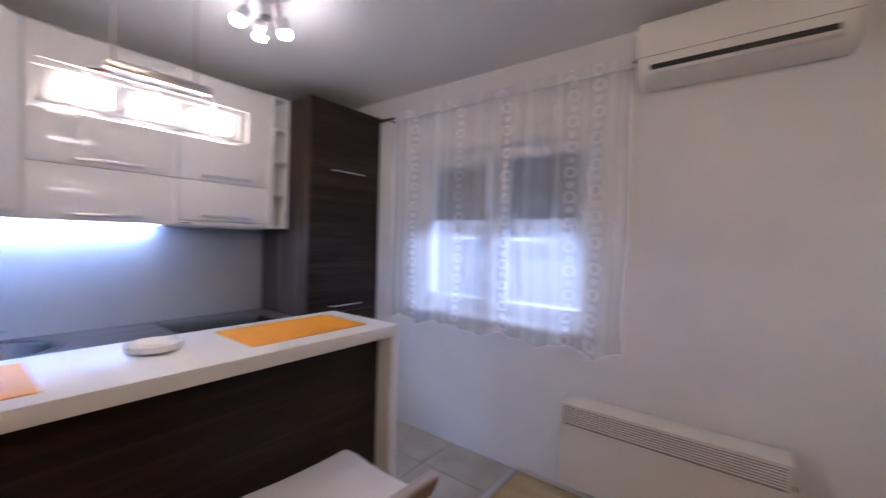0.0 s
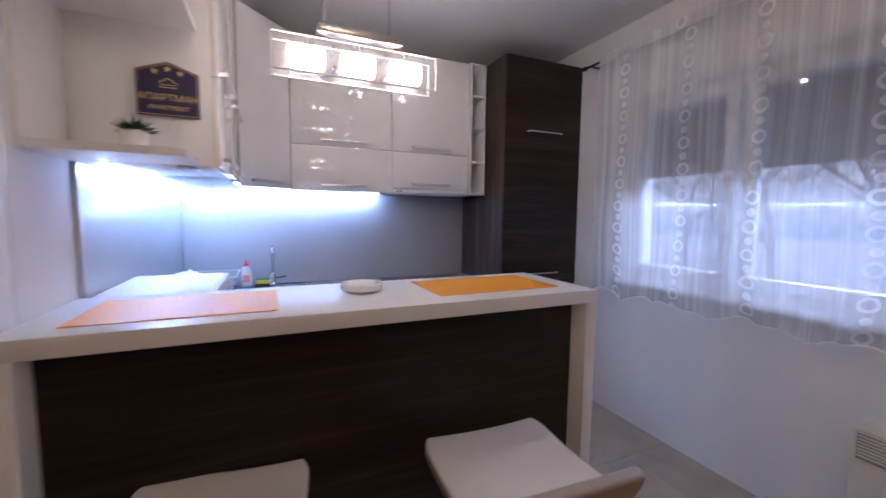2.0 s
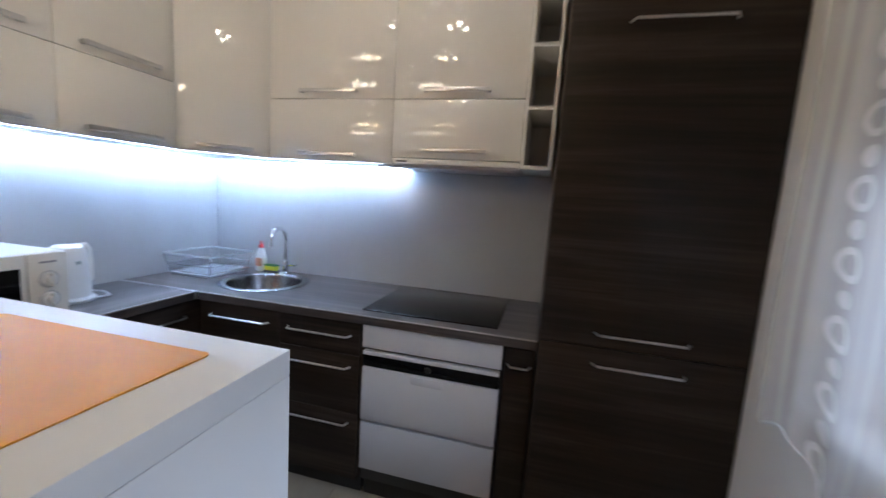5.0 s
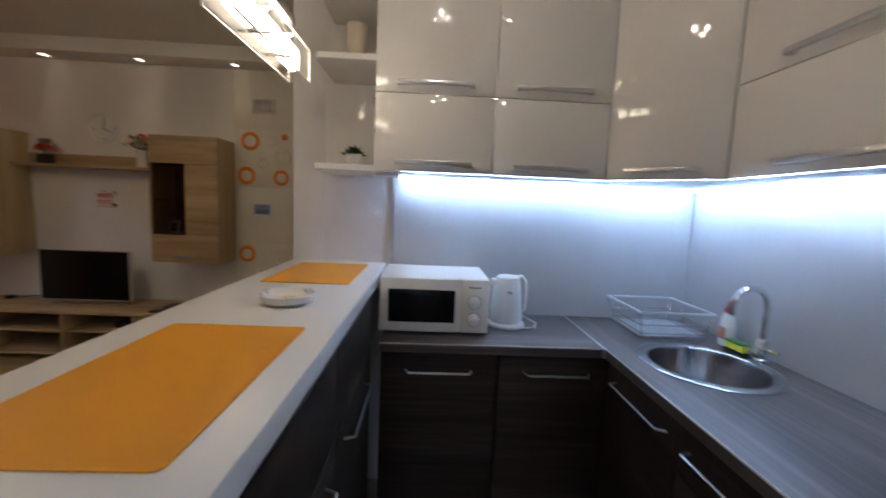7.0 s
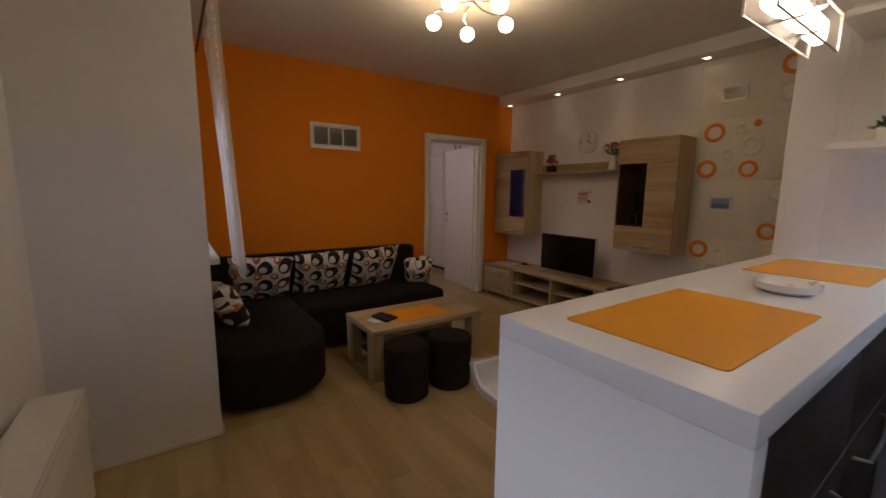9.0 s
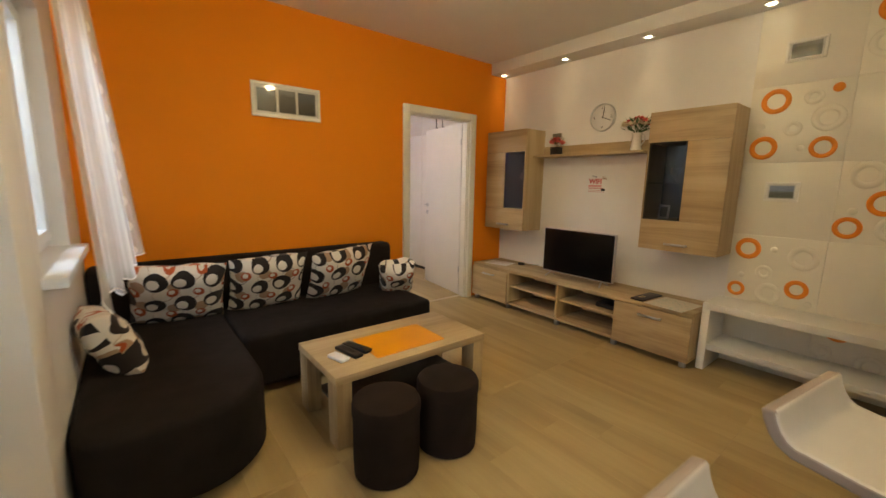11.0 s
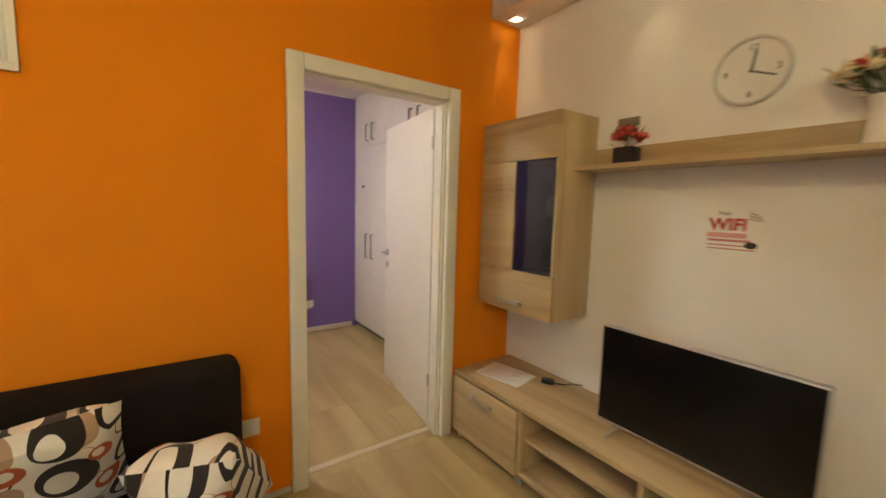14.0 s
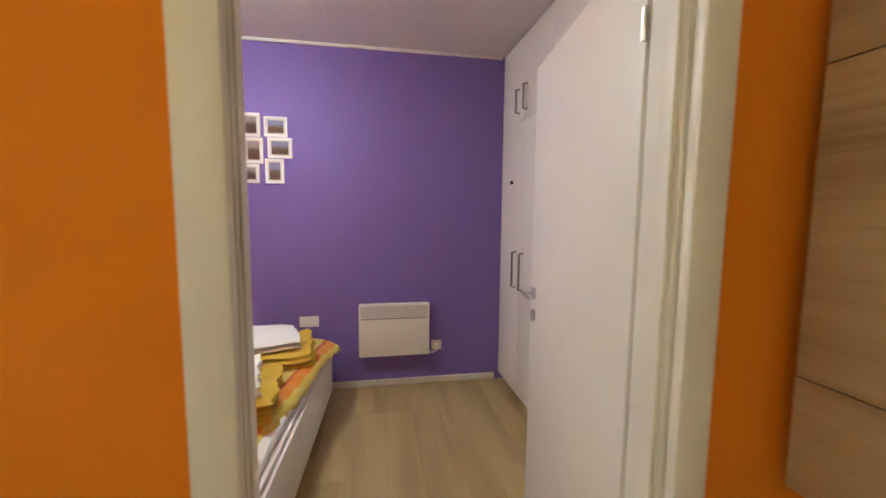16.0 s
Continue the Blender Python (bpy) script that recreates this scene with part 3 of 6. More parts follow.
# open corner shelves at the end of the west cupboards, up to the partition's end
ends = thing("open_end_shelves", "white open end shelves fixed beside the wall cupboards", "shelf", (0, -1.546, UB))
for z in (0.0, 0.42, 0.68):
    out = [(0.001, -0.001), (0.345, -0.001)] + [(0.345 - 0.03 + 0.03 * math.cos(a), -0.245 + 0.03 - 0.03 * math.sin(a)) for a in [k * math.pi / 12 for k in range(7)]] + [(0.001, -0.245)]
    prism("shelf", out, z, z + 0.022, WHITE, ends, 0.001, 1)
box("back_board", (0.001, -0.245, 0.022), (0.012, -0.001, UT - UB), GLOSS, ends, 0.001)

tall = thing("tall_cabinet", "tall dark oak cabinet housing the fridge, reaching almost to the ceiling", "cabinet", (2.40, 0, 0))
TX0, TX1, TF = -0.338, 0.333, -0.66
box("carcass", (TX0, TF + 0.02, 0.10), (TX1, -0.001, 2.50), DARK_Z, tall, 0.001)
box("plinth", (TX0 + 0.01, TF + 0.05, 0.001), (TX1, -0.05, 0.0995), DARK_X, tall, 0.001)
boxes("vent_grille", [((TX0 + 0.02, TF + 0.035 - 0.003 * k, 0.02 + 0.014 * k), (TX1 - 0.02, TF + 0.049, 0.027 + 0.014 * k)) for k in range(5)], ALU, tall)
for z0, z1 in ((0.102, 0.903), (0.906, 2.50)):
    box("door", (TX0 + 0.002, TF, z0), (TX1 - 0.002, TF + 0.019, z1), DARK_X, tall, 0.0015)
for z in (0.845, 0.957, 1.99):
    bar_handle(tall, -0.15, 0.15, TF, z, -0.028)

# ---- base cupboards and worktop ----
CT = 0.88
base = thing("base_cupboard", "dark oak base cupboard under the worktop", "cupboard", (0, -1.27, 0), "kitchen base cupboards")
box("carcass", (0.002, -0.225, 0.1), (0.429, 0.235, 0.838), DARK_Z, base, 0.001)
box("plinth", (0.06, -0.225, 0.001), (0.39, 0.235, 0.099), BLACK, base, 0.001)
box("door", (0.431, -0.224, 0.102), (0.45, 0.234, 0.833), DARK_Y, base, 0.0015)
bar_handle(base, -0.125, 0.135, 0.45, 0.765, 0.028, axis=1)
copy_thing(base, pose(0, -0.80, 0)).name = "base_cupboard"

sink_base = thing("base_cupboard", "dark oak base cupboard under the sink", "cupboard", (0.70, 0, 0), "kitchen base cupboards")
box("carcass", (-0.24, -0.579, 0.1), (0.215, -0.002, 0.66), DARK_Z, sink_base, 0.001)
box("plinth", (-0.24, -0.54, 0.001), (0.215, -0.06, 0.099), BLACK, sink_base, 0.001)
box("door", (-0.225, -0.60, 0.102), (0.214, -0.581, 0.833), DARK_X, sink_base, 0.0015)
bar_handle(sink_base, -0.16, 0.16, -0.60, 0.775, -0.028)

drawers = thing("drawer_unit", "dark oak drawer unit with three drawers", "drawers", (1.122, 0, 0), "kitchen base cupboards")
box("carcass", (-0.204, -0.579, 0.1), (0.20, -0.002, 0.838), DARK_Z, drawers, 0.001)
box("plinth", (-0.204, -0.54, 0.001), (0.20, -0.06, 0.099), BLACK, drawers, 0.001)
for z0, z1, zh in ((0.102, 0.417, 0.37), (0.42, 0.687, 0.632), (0.69, 0.833, 0.775)):
    box("drawer", (-0.203, -0.60, z0), (0.199, -0.581, z1), DARK_X, drawers, 0.0015)
    bar_handle(drawers, -0.16, 0.155, -0.60, zh, -0.028)

narrow = thing("base_cupboard", "narrow dark oak base cupboard beside the dishwasher", "cupboard", (1.998, 0, 0), "kitchen base cupboards")
box("carcass", (-0.06, -0.579, 0.1), (0.06, -0.002, 0.838), DARK_Z, narrow, 0.001)
box("plinth", (-0.06, -0.54, 0.001), (0.06, -0.06, 0.099), BLACK, narrow, 0.001)
box("door", (-0.058, -0.60, 0.102), (0.058, -0.581, 0.833), DARK_X, narrow, 0.0015)
bar_handle(narrow, -0.045, 0.045, -0.60, 0.765, -0.028)

APPLIANCE = plain("pale_grey_enamel", (0.60, 0.60, 0.64), 0.35, wear=0.02)
washer = thing("dishwasher", "white built-in dishwasher with a black control strip", "dishwasher", (1.632, 0, 0))
box("body", (-0.298, -0.575, 0.1), (0.298, -0.03, 0.836), BLACK, washer, 0.001)
box("top_panel", (-0.299, -0.602, 0.735), (0.299, -0.576, 0.836), APPLIANCE, washer, 0.003)
box("trim_strip", (-0.293, -0.606, 0.706), (0.293, -0.576, 0.722), APPLIANCE, washer, 0.002)
box("control_strip", (-0.293, -0.601, 0.652), (0.293, -0.576, 0.705), BLACK_GLASS, washer, 0.002)
box("door", (-0.296, -0.607, 0.405), (0.296, -0.576, 0.650), APPLIANCE, washer, 0.006)
box("lower_panel", (-0.296, -0.602, 0.17), (0.296, -0.576, 0.392), APPLIANCE, washer, 0.004)
prism("handle", [(-0.07, -0.6085), (0.07, -0.6085), (0.06, -0.613), (-0.06, -0.613)], 0.612, 0.647, APPLIANCE, washer, 0.002)
box("plinth", (-0.296, -0.54, 0.001), (0.296, -0.06, 0.099), BLACK, washer, 0.001)
lathe("dial", [(0, 0), (0.014, 0), (0.012, 0.008), (0, 0.008)], BLACK, washer, 16, pose(0.0, -0.6015, 0.68, 90))

top = thing("worktop", "grey-brown wood-effect kitchen worktop in two runs", "worktop", (0, 0, 0.84))
bm = bmesh.new()
# north run with a round hole for the sink
SX, SY, SR = 0.602, -0.305, 0.190
ring = [(SX + SR * math.cos(a), SY + SR * math.sin(a)) for a in [2 * math.pi * k / 40 for k in range(40)]]
X0, X1, Y0, Y1 = 0.001, 2.060, -0.612, -0.001
outer = []
for k in range(40):
    a = 2 * math.pi * k / 40
    dx, dy = math.cos(a), math.sin(a)
    bx0, bx1 = SX - 0.28, SX + 0.28
    s = min([(bx1 - SX) / dx if dx > 1e-9 else 9, (bx0 - SX) / dx if dx < -1e-9 else 9, (Y1 - SY) / dy if dy > 1e-9 else 9, (Y0 - SY) / dy if dy < -1e-9 else 9])
    outer.append((SX + dx * s, SY + dy * s))
corners = [(SX + 0.28, Y1), (SX - 0.28, Y1), (SX - 0.28, Y0), (SX + 0.28, Y0)]
for z, flip in ((0.0, True), (0.04, False)):
    vi = [bm.verts.new((*p, z)) for p in ring]
    vo = [bm.verts.new((*p, z)) for p in outer]
    for k in range(40):
        f = [vi[k], vo[k], vo[(k + 1) % 40], vi[(k + 1) % 40]]
        (x1, y1), (x2, y2) = outer[k], outer[(k + 1) % 40]
        if abs(x1 - x2) > 1e-6 and abs(y1 - y2) > 1e-6:
            c = min(corners, key=lambda q: math.hypot(q[0] - (x1 + x2) / 2, q[1] - (y1 + y2) / 2))
            f.insert(2, bm.verts.new((*c, z)))
        bm.faces.new(f)
add_box(bm, (X0, Y0, 0), (SX - 0.28, Y1, 0.04))
add_box(bm, (SX + 0.28, Y0, 0), (X1, Y1, 0.04))
add_box(bm, (SX - 0.28, Y0 - 0.0005, 0), (SX + 0.28, Y0 + 0.004, 0.0395))
finish("slab", bm, TOP_X, top)
box("slab", (0.001, -1.50, 0), (0.468, -0.626, 0.04), TOP_Y, top, 0.003)
box("joint_strip", (0.001, -0.625, 0.001), (0.470, -0.6125, 0.0415), ALU, top, 0.001)
bm = bmesh.new()
add_tube(bm, [(0.47, -0.614, 0.038), (2.058, -0.614, 0.038)], 0.0035, 6)
add_tube(bm, [(0.470, -1.498, 0.038), (0.470, -0.63, 0.038)], 0.0035, 6)
finish("edge_strip", bm, plain("pale_worktop_edge", (0.42, 0.38, 0.36), 0.3), top, True)

splash = structure(new("trim_splashback"), "pale grey glossy splashback panel above the worktop")
box("panel", (0.001, -0.012, 0.881), (2.058, -0.001, UB - 0.002), SPLASH, splash, 0.001)
box("panel", (0.001, -1.50, 0.881), (0.012, -0.013, UB - 0.002), SPLASH, splash, 0.001)
box("edge_profile", (0.001, -1.512, 0.881), (0.016, -1.5005, UB - 0.002), ALU, splash, 0.001)

# LED strip below the wall cupboards
led = thing("led_strip", "lit cool-white LED strip under the wall cupboards", "light", (0, 0, UB))
for lo, hi in (((0.055, -1.47, -0.009), (0.067, -0.07, -0.0005)), ((0.07, -0.067, -0.009), (1.295, -0.055, -0.0005))):
    box("strip", lo, hi, LED, led, 0)
for p, t in (((0.30, -1.50, 0), 1), ((1.30, -0.32, 0), 0)):
    s = thing("touch_switch", "small grey sensor switch under the wall cupboard", "switch", (p[0], p[1], UB), "sensor switches")
    box("case", (-0.025, -0.05, -0.012), (0.025, 0.05, -0.0005), ALU, s, 0.004) if t else box("case", (-0.05, -0.022, -0.012), (0.05, 0.022, -0.0005), ALU, s, 0.004)

# sink, tap, hob
sink = thing("sink", "round stainless steel sink set into the worktop", "sink", (SX, SY, CT))
lathe("bowl", [(0.226, 0.0005), (0.228, 0.003), (0.220, 0.006), (0.196, 0.006), (0.188, 0.001), (0.184, -0.012), (0.176, -0.13), (0.158, -0.155), (0.03, -0.163), (0.0, -0.163)], SINK_STEEL, sink, 48, caps=False)
lathe("drain", [(0.0, -0.158), (0.03, -0.158), (0.032, -0.1625)], CHROME, sink, 20, caps=False)
tap = thing("tap", "chrome swan-neck kitchen tap", "tap", (0.548, -0.058, CT))
lathe("base", [(0.026, 0), (0.026, 0.006), (0.020, 0.012), (0.020, 0.075), (0.014, 0.085), (0, 0.085)], CHROME, tap, 20)
arc = [(0, 0, 0.08), (0, 0, 0.19)] + [(0, -0.066 + 0.066 * math.cos(a), 0.21 + 0.066 * math.sin(a)) for a in [k * math.pi / 9 for k in range(10)]] + [(0, -0.132, 0.175)]
tube("spout", arc, 0.0115, CHROME, tap, 12)
tube("lever", [(0.018, 0, 0.05), (0.055, -0.008, 0.055), (0.085, -0.015, 0.060)], 0.007, CHROME, tap)

hob = thing("hob", "black glass ceramic hob set into the worktop", "hob", (1.60, -0.30, CT))
box("glass", (-0.298, -0.248, 0.0005), (0.298, 0.248, 0.007), HOB_GLASS, hob, 0.002)

# dish rack, soap, sponge
dish = thing("dish_rack", "chrome wire dish rack with a grey drip tray", "dish rack", (0.190, -0.255, CT))
box("tray", (-0.13, -0.14, 0.0005), (0.13, 0.14, 0.014), plain("grey_tray", (0.36, 0.38, 0.40), 0.4), dish, 0.006)
bm = bmesh.new()
for z, g in ((0.022, 0.02), (0.062, 0.01)):
    w, l = 0.155 - g, 0.16 - g
    add_tube(bm, [(-w, -l, z), (w, -l, z), (w, l, z), (-w, l, z)], 0.003, 6, True)
for sx in (-1, 1):
    for sy in (-1, 1):
        add_tube(bm, [(sx * 0.125, sy * 0.13, 0.0), (sx * 0.137, sy * 0.142, 0.022), (sx * 0.155, sy * 0.16, 0.118)], 0.003, 6)
for k in range(14):
    yy = -0.13 + k * 0.02
    add_tube(bm, [(-0.143, yy, 0.055), (-0.137, yy, 0.022), (0.137, yy, 0.022), (0.143, yy, 0.055)], 0.0018, 5)
finish("wire_basket", bm, CHROME, dish, True)
tube("top_rim", [(-0.155, -0.16, 0.118), (0.155, -0.16, 0.118), (0.155, 0.16, 0.118), (-0.155, 0.16, 0.118)], 0.0055, plain("pale_plastic_rim", (0.55, 0.60, 0.62), 0.3), dish, 8, True)
soap = thing("soap_bottle", "white bottle of washing-up liquid with a red cap", "bottle", (0.38, -0.065, CT))
lathe("bottle", [(0, 0.0005), (0.030, 0.0005), (0.034, 0.01), (0.034, 0.08), (0.028, 0.115), (0.016, 0.140), (0.0, 0.141)], PVC, soap, 20, Matrix.Diagonal((1, 0.65, 1, 1)))
lathe("cap", [(0.015, 0.1405), (0.015, 0.158), (0.007, 0.166), (0.006, 0.182), (0, 0.183)], RED, soap, 14)
box("label", (-0.022, -0.0235, 0.03), (0.022, -0.0215, 0.08), plain("soap_label", (0.62, 0.30, 0.22), 0.4, wear=0.5), soap, 0.0005)
sponge = thing("sponge", "yellow and green kitchen sponge on a small holder", "sponge", (0.482, -0.10, CT))
box("holder", (-0.045, -0.022, 0.0005), (0.045, 0.022, 0.018), BLACK, sponge, 0.003)
box("foam", (-0.042, -0.018, 0.0185), (0.042, 0.018, 0.044), plain("yellow_foam", (0.70, 0.66, 0.05), 0.9, relief=0.6, grain=300), sponge, 0.005)
box("scourer", (-0.042, -0.018, 0.0445), (0.042, 0.018, 0.052), plain("green_scourer", (0.05, 0.16, 0.05), 0.95, relief=0.8, grain=400), sponge, 0.002)

# microwave and kettle
mw = thing("microwave", "white microwave oven with two round dials", "microwave", (0.18, -1.292, CT))
box("body", (-0.155, -0.225, 0.012), (0.172, 0.225, 0.238), WHITE_SATIN, mw, 0.008)
box("door", (0.173, -0.224, 0.014), (0.192, 0.105, 0.236), WHITE_SATIN, mw, 0.006)
box("window", (0.1925, -0.185, 0.055), (0.194, 0.085, 0.190), BLACK_GLASS, mw, 0.0005)
box("control_panel", (0.173, 0.108, 0.014), (0.190, 0.224, 0.236), WHITE_SATIN, mw, 0.006)
for z in (0.142, 0.070):
    lathe("dial", [(0, 0), (0.026, 0), (0.024, 0.008), (0.014, 0.010), (0.013, 0.024), (0, 0.025)], PVC, mw, 24, pose(0.19, 0.165, z, 0, 90))
    lathe("dial_ring", [(0, 0.0002), (0.031, 0.0002), (0.031, 0.0012), (0, 0.0012)], plain("grey_dial_ring", (0.56, 0.56, 0.57), 0.5), mw, 24, pose(0.19, 0.165, z, 0, 90))
    box("dial_grip", (0.198, 0.162, z - 0.022), (0.217, 0.168, z + 0.022), PVC, mw, 0.002)
box("marking", (0.1901, 0.14, 0.200), (0.1907, 0.19, 0.207), plain("grey_print", (0.3, 0.3, 0.32), 0.5), mw, 0)
for a in (-0.2, 0.2):
    for b in (-0.13, 0.14):
        lathe("foot", [(0, 0), (0.014, 0), (0.012, 0.0125), (0, 0.0125)], BLACK, mw, 12, Matrix.Translation((b, a, 0)))
kettle = thing("kettle", "white plastic electric kettle on its base", "kettle", (0.190, -0.958, CT))
lathe("base", [(0, 0.0005), (0.083, 0.0005), (0.085, 0.012), (0.075, 0.02), (0, 0.02)], PVC, kettle, 28)
lathe("jug", [(0, 0.0205), (0.070, 0.0205), (0.072, 0.04), (0.064, 0.15), (0.057, 0.205), (0.054, 0.212), (0.0, 0.214)], PVC, kettle, 28)
lathe("lid", [(0.054, 0.2125), (0.052, 0.222), (0.040, 0.229), (0.0, 0.231)], WHITE_SATIN, kettle, 28)
bm = bmesh.new()
add_tube(bm, [(0.0, 0.030, 0.222), (0.0, 0.064, 0.226), (0.0, 0.079, 0.205), (0.0, 0.083, 0.14), (0.0, 0.080, 0.075), (0.0, 0.062, 0.052)], 0.010, 10)
finish("handle", bm, WHITE_SATIN, kettle, True)
prism("spout", [(-0.020, -0.046), (0.020, -0.046), (0.006, -0.074), (-0.006, -0.074)], 0.185, 0.214, PVC, kettle, 0.004)
box("water_gauge", (0.056, -0.010, 0.06), (0.0735, 0.010, 0.165), plain("gauge_grey", (0.30, 0.36, 0.38), 0.2), kettle, 0.003, turn=pose(0, 0, 0, 0, -4))
bm = bmesh.new()
add_tube(bm, [(0.06, 0.05, 0.006), (0.05, 0.12, 0.004), (-0.03, 0.15, 0.004), (-0.16, 0.11, 0.004)], 0.004, 6)
finish("cable", bm, PVC, kettle, True)

# breakfast bar
IT = 1.118
bar = thing("breakfast_bar", "white breakfast bar with dark oak panels, beside bar stools", "counter", (0, 0, 0))
box("top", (0.002, -1.982, IT - 0.047), (1.637, -1.527, IT), STONE_TOP, bar, 0.002)
box("end_panel", (1.590, -1.982, 0.001), (1.637, -1.527, IT - 0.0475), STONE_TOP, bar, 0.002)
box("end_panel", (0.002, -1.982, 0.001), (0.049, -1.52, IT - 0.0475), STONE_TOP, bar, 0.002)
box("front_panel", (0.0495, -1.905, 0.001), (1.5895, -1.886, IT - 0.0475), DARK_X, bar, 0.001)
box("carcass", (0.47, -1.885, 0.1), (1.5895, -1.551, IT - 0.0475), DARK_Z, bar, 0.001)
box("plinth", (0.47, -1.885, 0.001), (1.5895, -1.60, 0.0995), BLACK, bar, 0.001)
for x0, x1, h0, h1 in ((0.472, 1.028, 0.60, 0.93), (1.031, 1.5895, 1.12, 1.45)):
    box("door", (x0, -1.55, 0.102), (x1, -1.531, 0.83), DARK_X, bar, 0.0015)
    box("drawer", (x0, -1.55, 0.835), (x1, -1.531, 1.06), DARK_X, bar, 0.0015)
    bar_handle(bar, h0, h1, -1.531, 0.775, 0.028)


def placemat(x0, x1, y0, y1, z, mat=MAT_ORANGE):
    m = thing("placemat", "orange woven vinyl placemat lying flat", "placemat", ((x0 + x1) / 2, (y0 + y1) / 2, z), "orange placemats")
    w, d, r = (x1 - x0) / 2, (y1 - y0) / 2, 0.012
    out = []
    for sx, sy, a0 in ((1, 1, 0), (-1, 1, 90), (-1, -1, 180), (1, -1, 270)):
        out += [(sx * (w - r) + r * math.cos(radians(a0 + k * 22.5)), sy * (d - r) + r * math.sin(radians(a0 + k * 22.5))) for k in range(5)]
    prism("sheet", out, 0.0006, 0.0028, mat, m)
    return m


placemat(1.05, 1.54, -1.89, -1.595, IT)
placemat(0.095, 0.56, -1.91, -1.60, IT)
ash = thing("ashtray", "small round white ceramic ashtray on the breakfast bar", "ashtray", (0.83, -1.715, IT))
lathe("dish", [(0, 0.0005), (0.052, 0.0005), (0.070, 0.010), (0.074, 0.028), (0.069, 0.030), (0.060, 0.020), (0.045, 0.012), (0, 0.011)], CERAMIC, ash, 36)
for a in (20, 140, 260):
    box("notch_rest", (0.056, -0.007, 0.022), (0.075, 0.007, 0.0325), CERAMIC, ash, 0.003, turn=pose(0, 0, 0, 0, 0, a))
lathe("pattern_ring", [(0.036, 0.0112), (0.036, 0.0125), (0.027, 0.0125), (0.027, 0.0112)], GOLD, ash, 30, caps=False)


# ---- bar stools ----
def bar_stool(x, y, rz):
    s = thing("bar_stool", "cream leatherette bar stool with curved low back, chrome post", "stool", (x, y, 0), "bar stools", rz)
    bm = bmesh.new()
    nx, ny = 18, 22
    prof = []
    for j in range(ny + 1):
        u = j / ny
        yy = 0.195 - 0.36 * min(u, 0.8) / 0.8
        zz = 0.700 - 0.012 * math.sin(math.pi * min(u, 0.8) / 0.8)
        if u > 0.8:
            k = (u - 0.8) / 0.2
            yy = 0.195 - 0.36 - 0.055 * math.sin(k * 1.25)
            zz = 0.700 + 0.085 * (1 - math.cos(k * 1.5))
        prof.append((yy, zz))
    def sheet(off):
        rows = []
        for j, (yy, zz) in enumerate(prof):
            row = []
            for i in range(nx + 1):
                v = 2 * i / nx - 1
                a, b = prof[max(0, j - 1)], prof[min(ny, j + 1)]
                t = Vector((0, b[0] - a[0], b[1] - a[1])).normalized()
                nrm = Vector((0, t.z, -t.y))
                wide = 0.207 - 0.02 * (1 - min(1, j / 3)) ** 2 + 0.012 * max(0, (j - 16) / 6)
                sag = -0.008 * (1 - v * v) if j < 17 else 0.0
                row.append(Vector((v * wide, yy, zz + sag)) + nrm * off)
            rows.append(row)
        return rows
    top_rows, low_rows = sheet(0.0), sheet(-0.036)
    vt = [[bm.verts.new(p) for p in r] for r in top_rows]
    vl = [[bm.verts.new(p) for p in r] for r in low_rows]
    for j in range(ny):
        for i in range(nx):
            bm.faces.new((vt[j][i], vt[j][i + 1], vt[j + 1][i + 1], vt[j + 1][i]))
            f = bm.faces.new((vl[j][i], vl[j + 1][i], vl[j + 1][i + 1], vl[j][i + 1]))
            f.material_index = 1
        for i in (0, nx):
            f = bm.faces.new((vt[j][i], vt[j + 1][i], vl[j + 1][i], vl[j][i]))
            f.material_index = 1
    for i in range(nx):
        for j in (0, ny):
            f = bm.faces.new((vt[j][i], vt[j][i + 1], vl[j][i + 1], vl[j][i]))
            f.material_index = 1
    seat = finish("seat", bm, [LEATHER, LEATHER_EDGE], s, True)
    bv = seat.modifiers.new("bevel", "BEVEL")
    bv.width, bv.segments, bv.limit_method = 0.009, 3, "ANGLE"
    box("mount", (-0.09, -0.09, 0.640), (0.09, 0.09, 0.652), BLACK, s, 0.004)
    lathe("post", [(0.0, 0.02), (0.036, 0.02), (0.036, 0.40), (0.033, 0.405), (0.027, 0.405), (0.027, 0.64), (0, 0.64)], STEEL, s, 24)
    lathe("foot_disc", [(0, 0.0), (0.205, 0.0), (0.205, 0.006), (0.16, 0.014), (0.06, 0.026), (0.038, 0.034), (0, 0.034)], CHROME, s, 40)
    pts = [(0.0, -0.03, 0.285)] + [(0.165 * math.sin(a), 0.10 - 0.135 * math.cos(a), 0.285) for a in [math.pi * 2 * k / 28 for k in range(2, 27)]]
    tube("footrest", pts, 0.011, CHROME, s, 10, True)
    tube("gas_lever", [(0.03, 0.0, 0.635), (0.12, 0.02, 0.63), (0.19, 0.03, 0.615)], 0.006, BLACK, s, 8)
    return s


bar_stool(0.400, -2.100, -9)
bar_stool(1.150, -2.180, -3)


GLASS_EDGE = plain("ground_glass_edge", (0.82, 0.80, 0.76), 0.25)
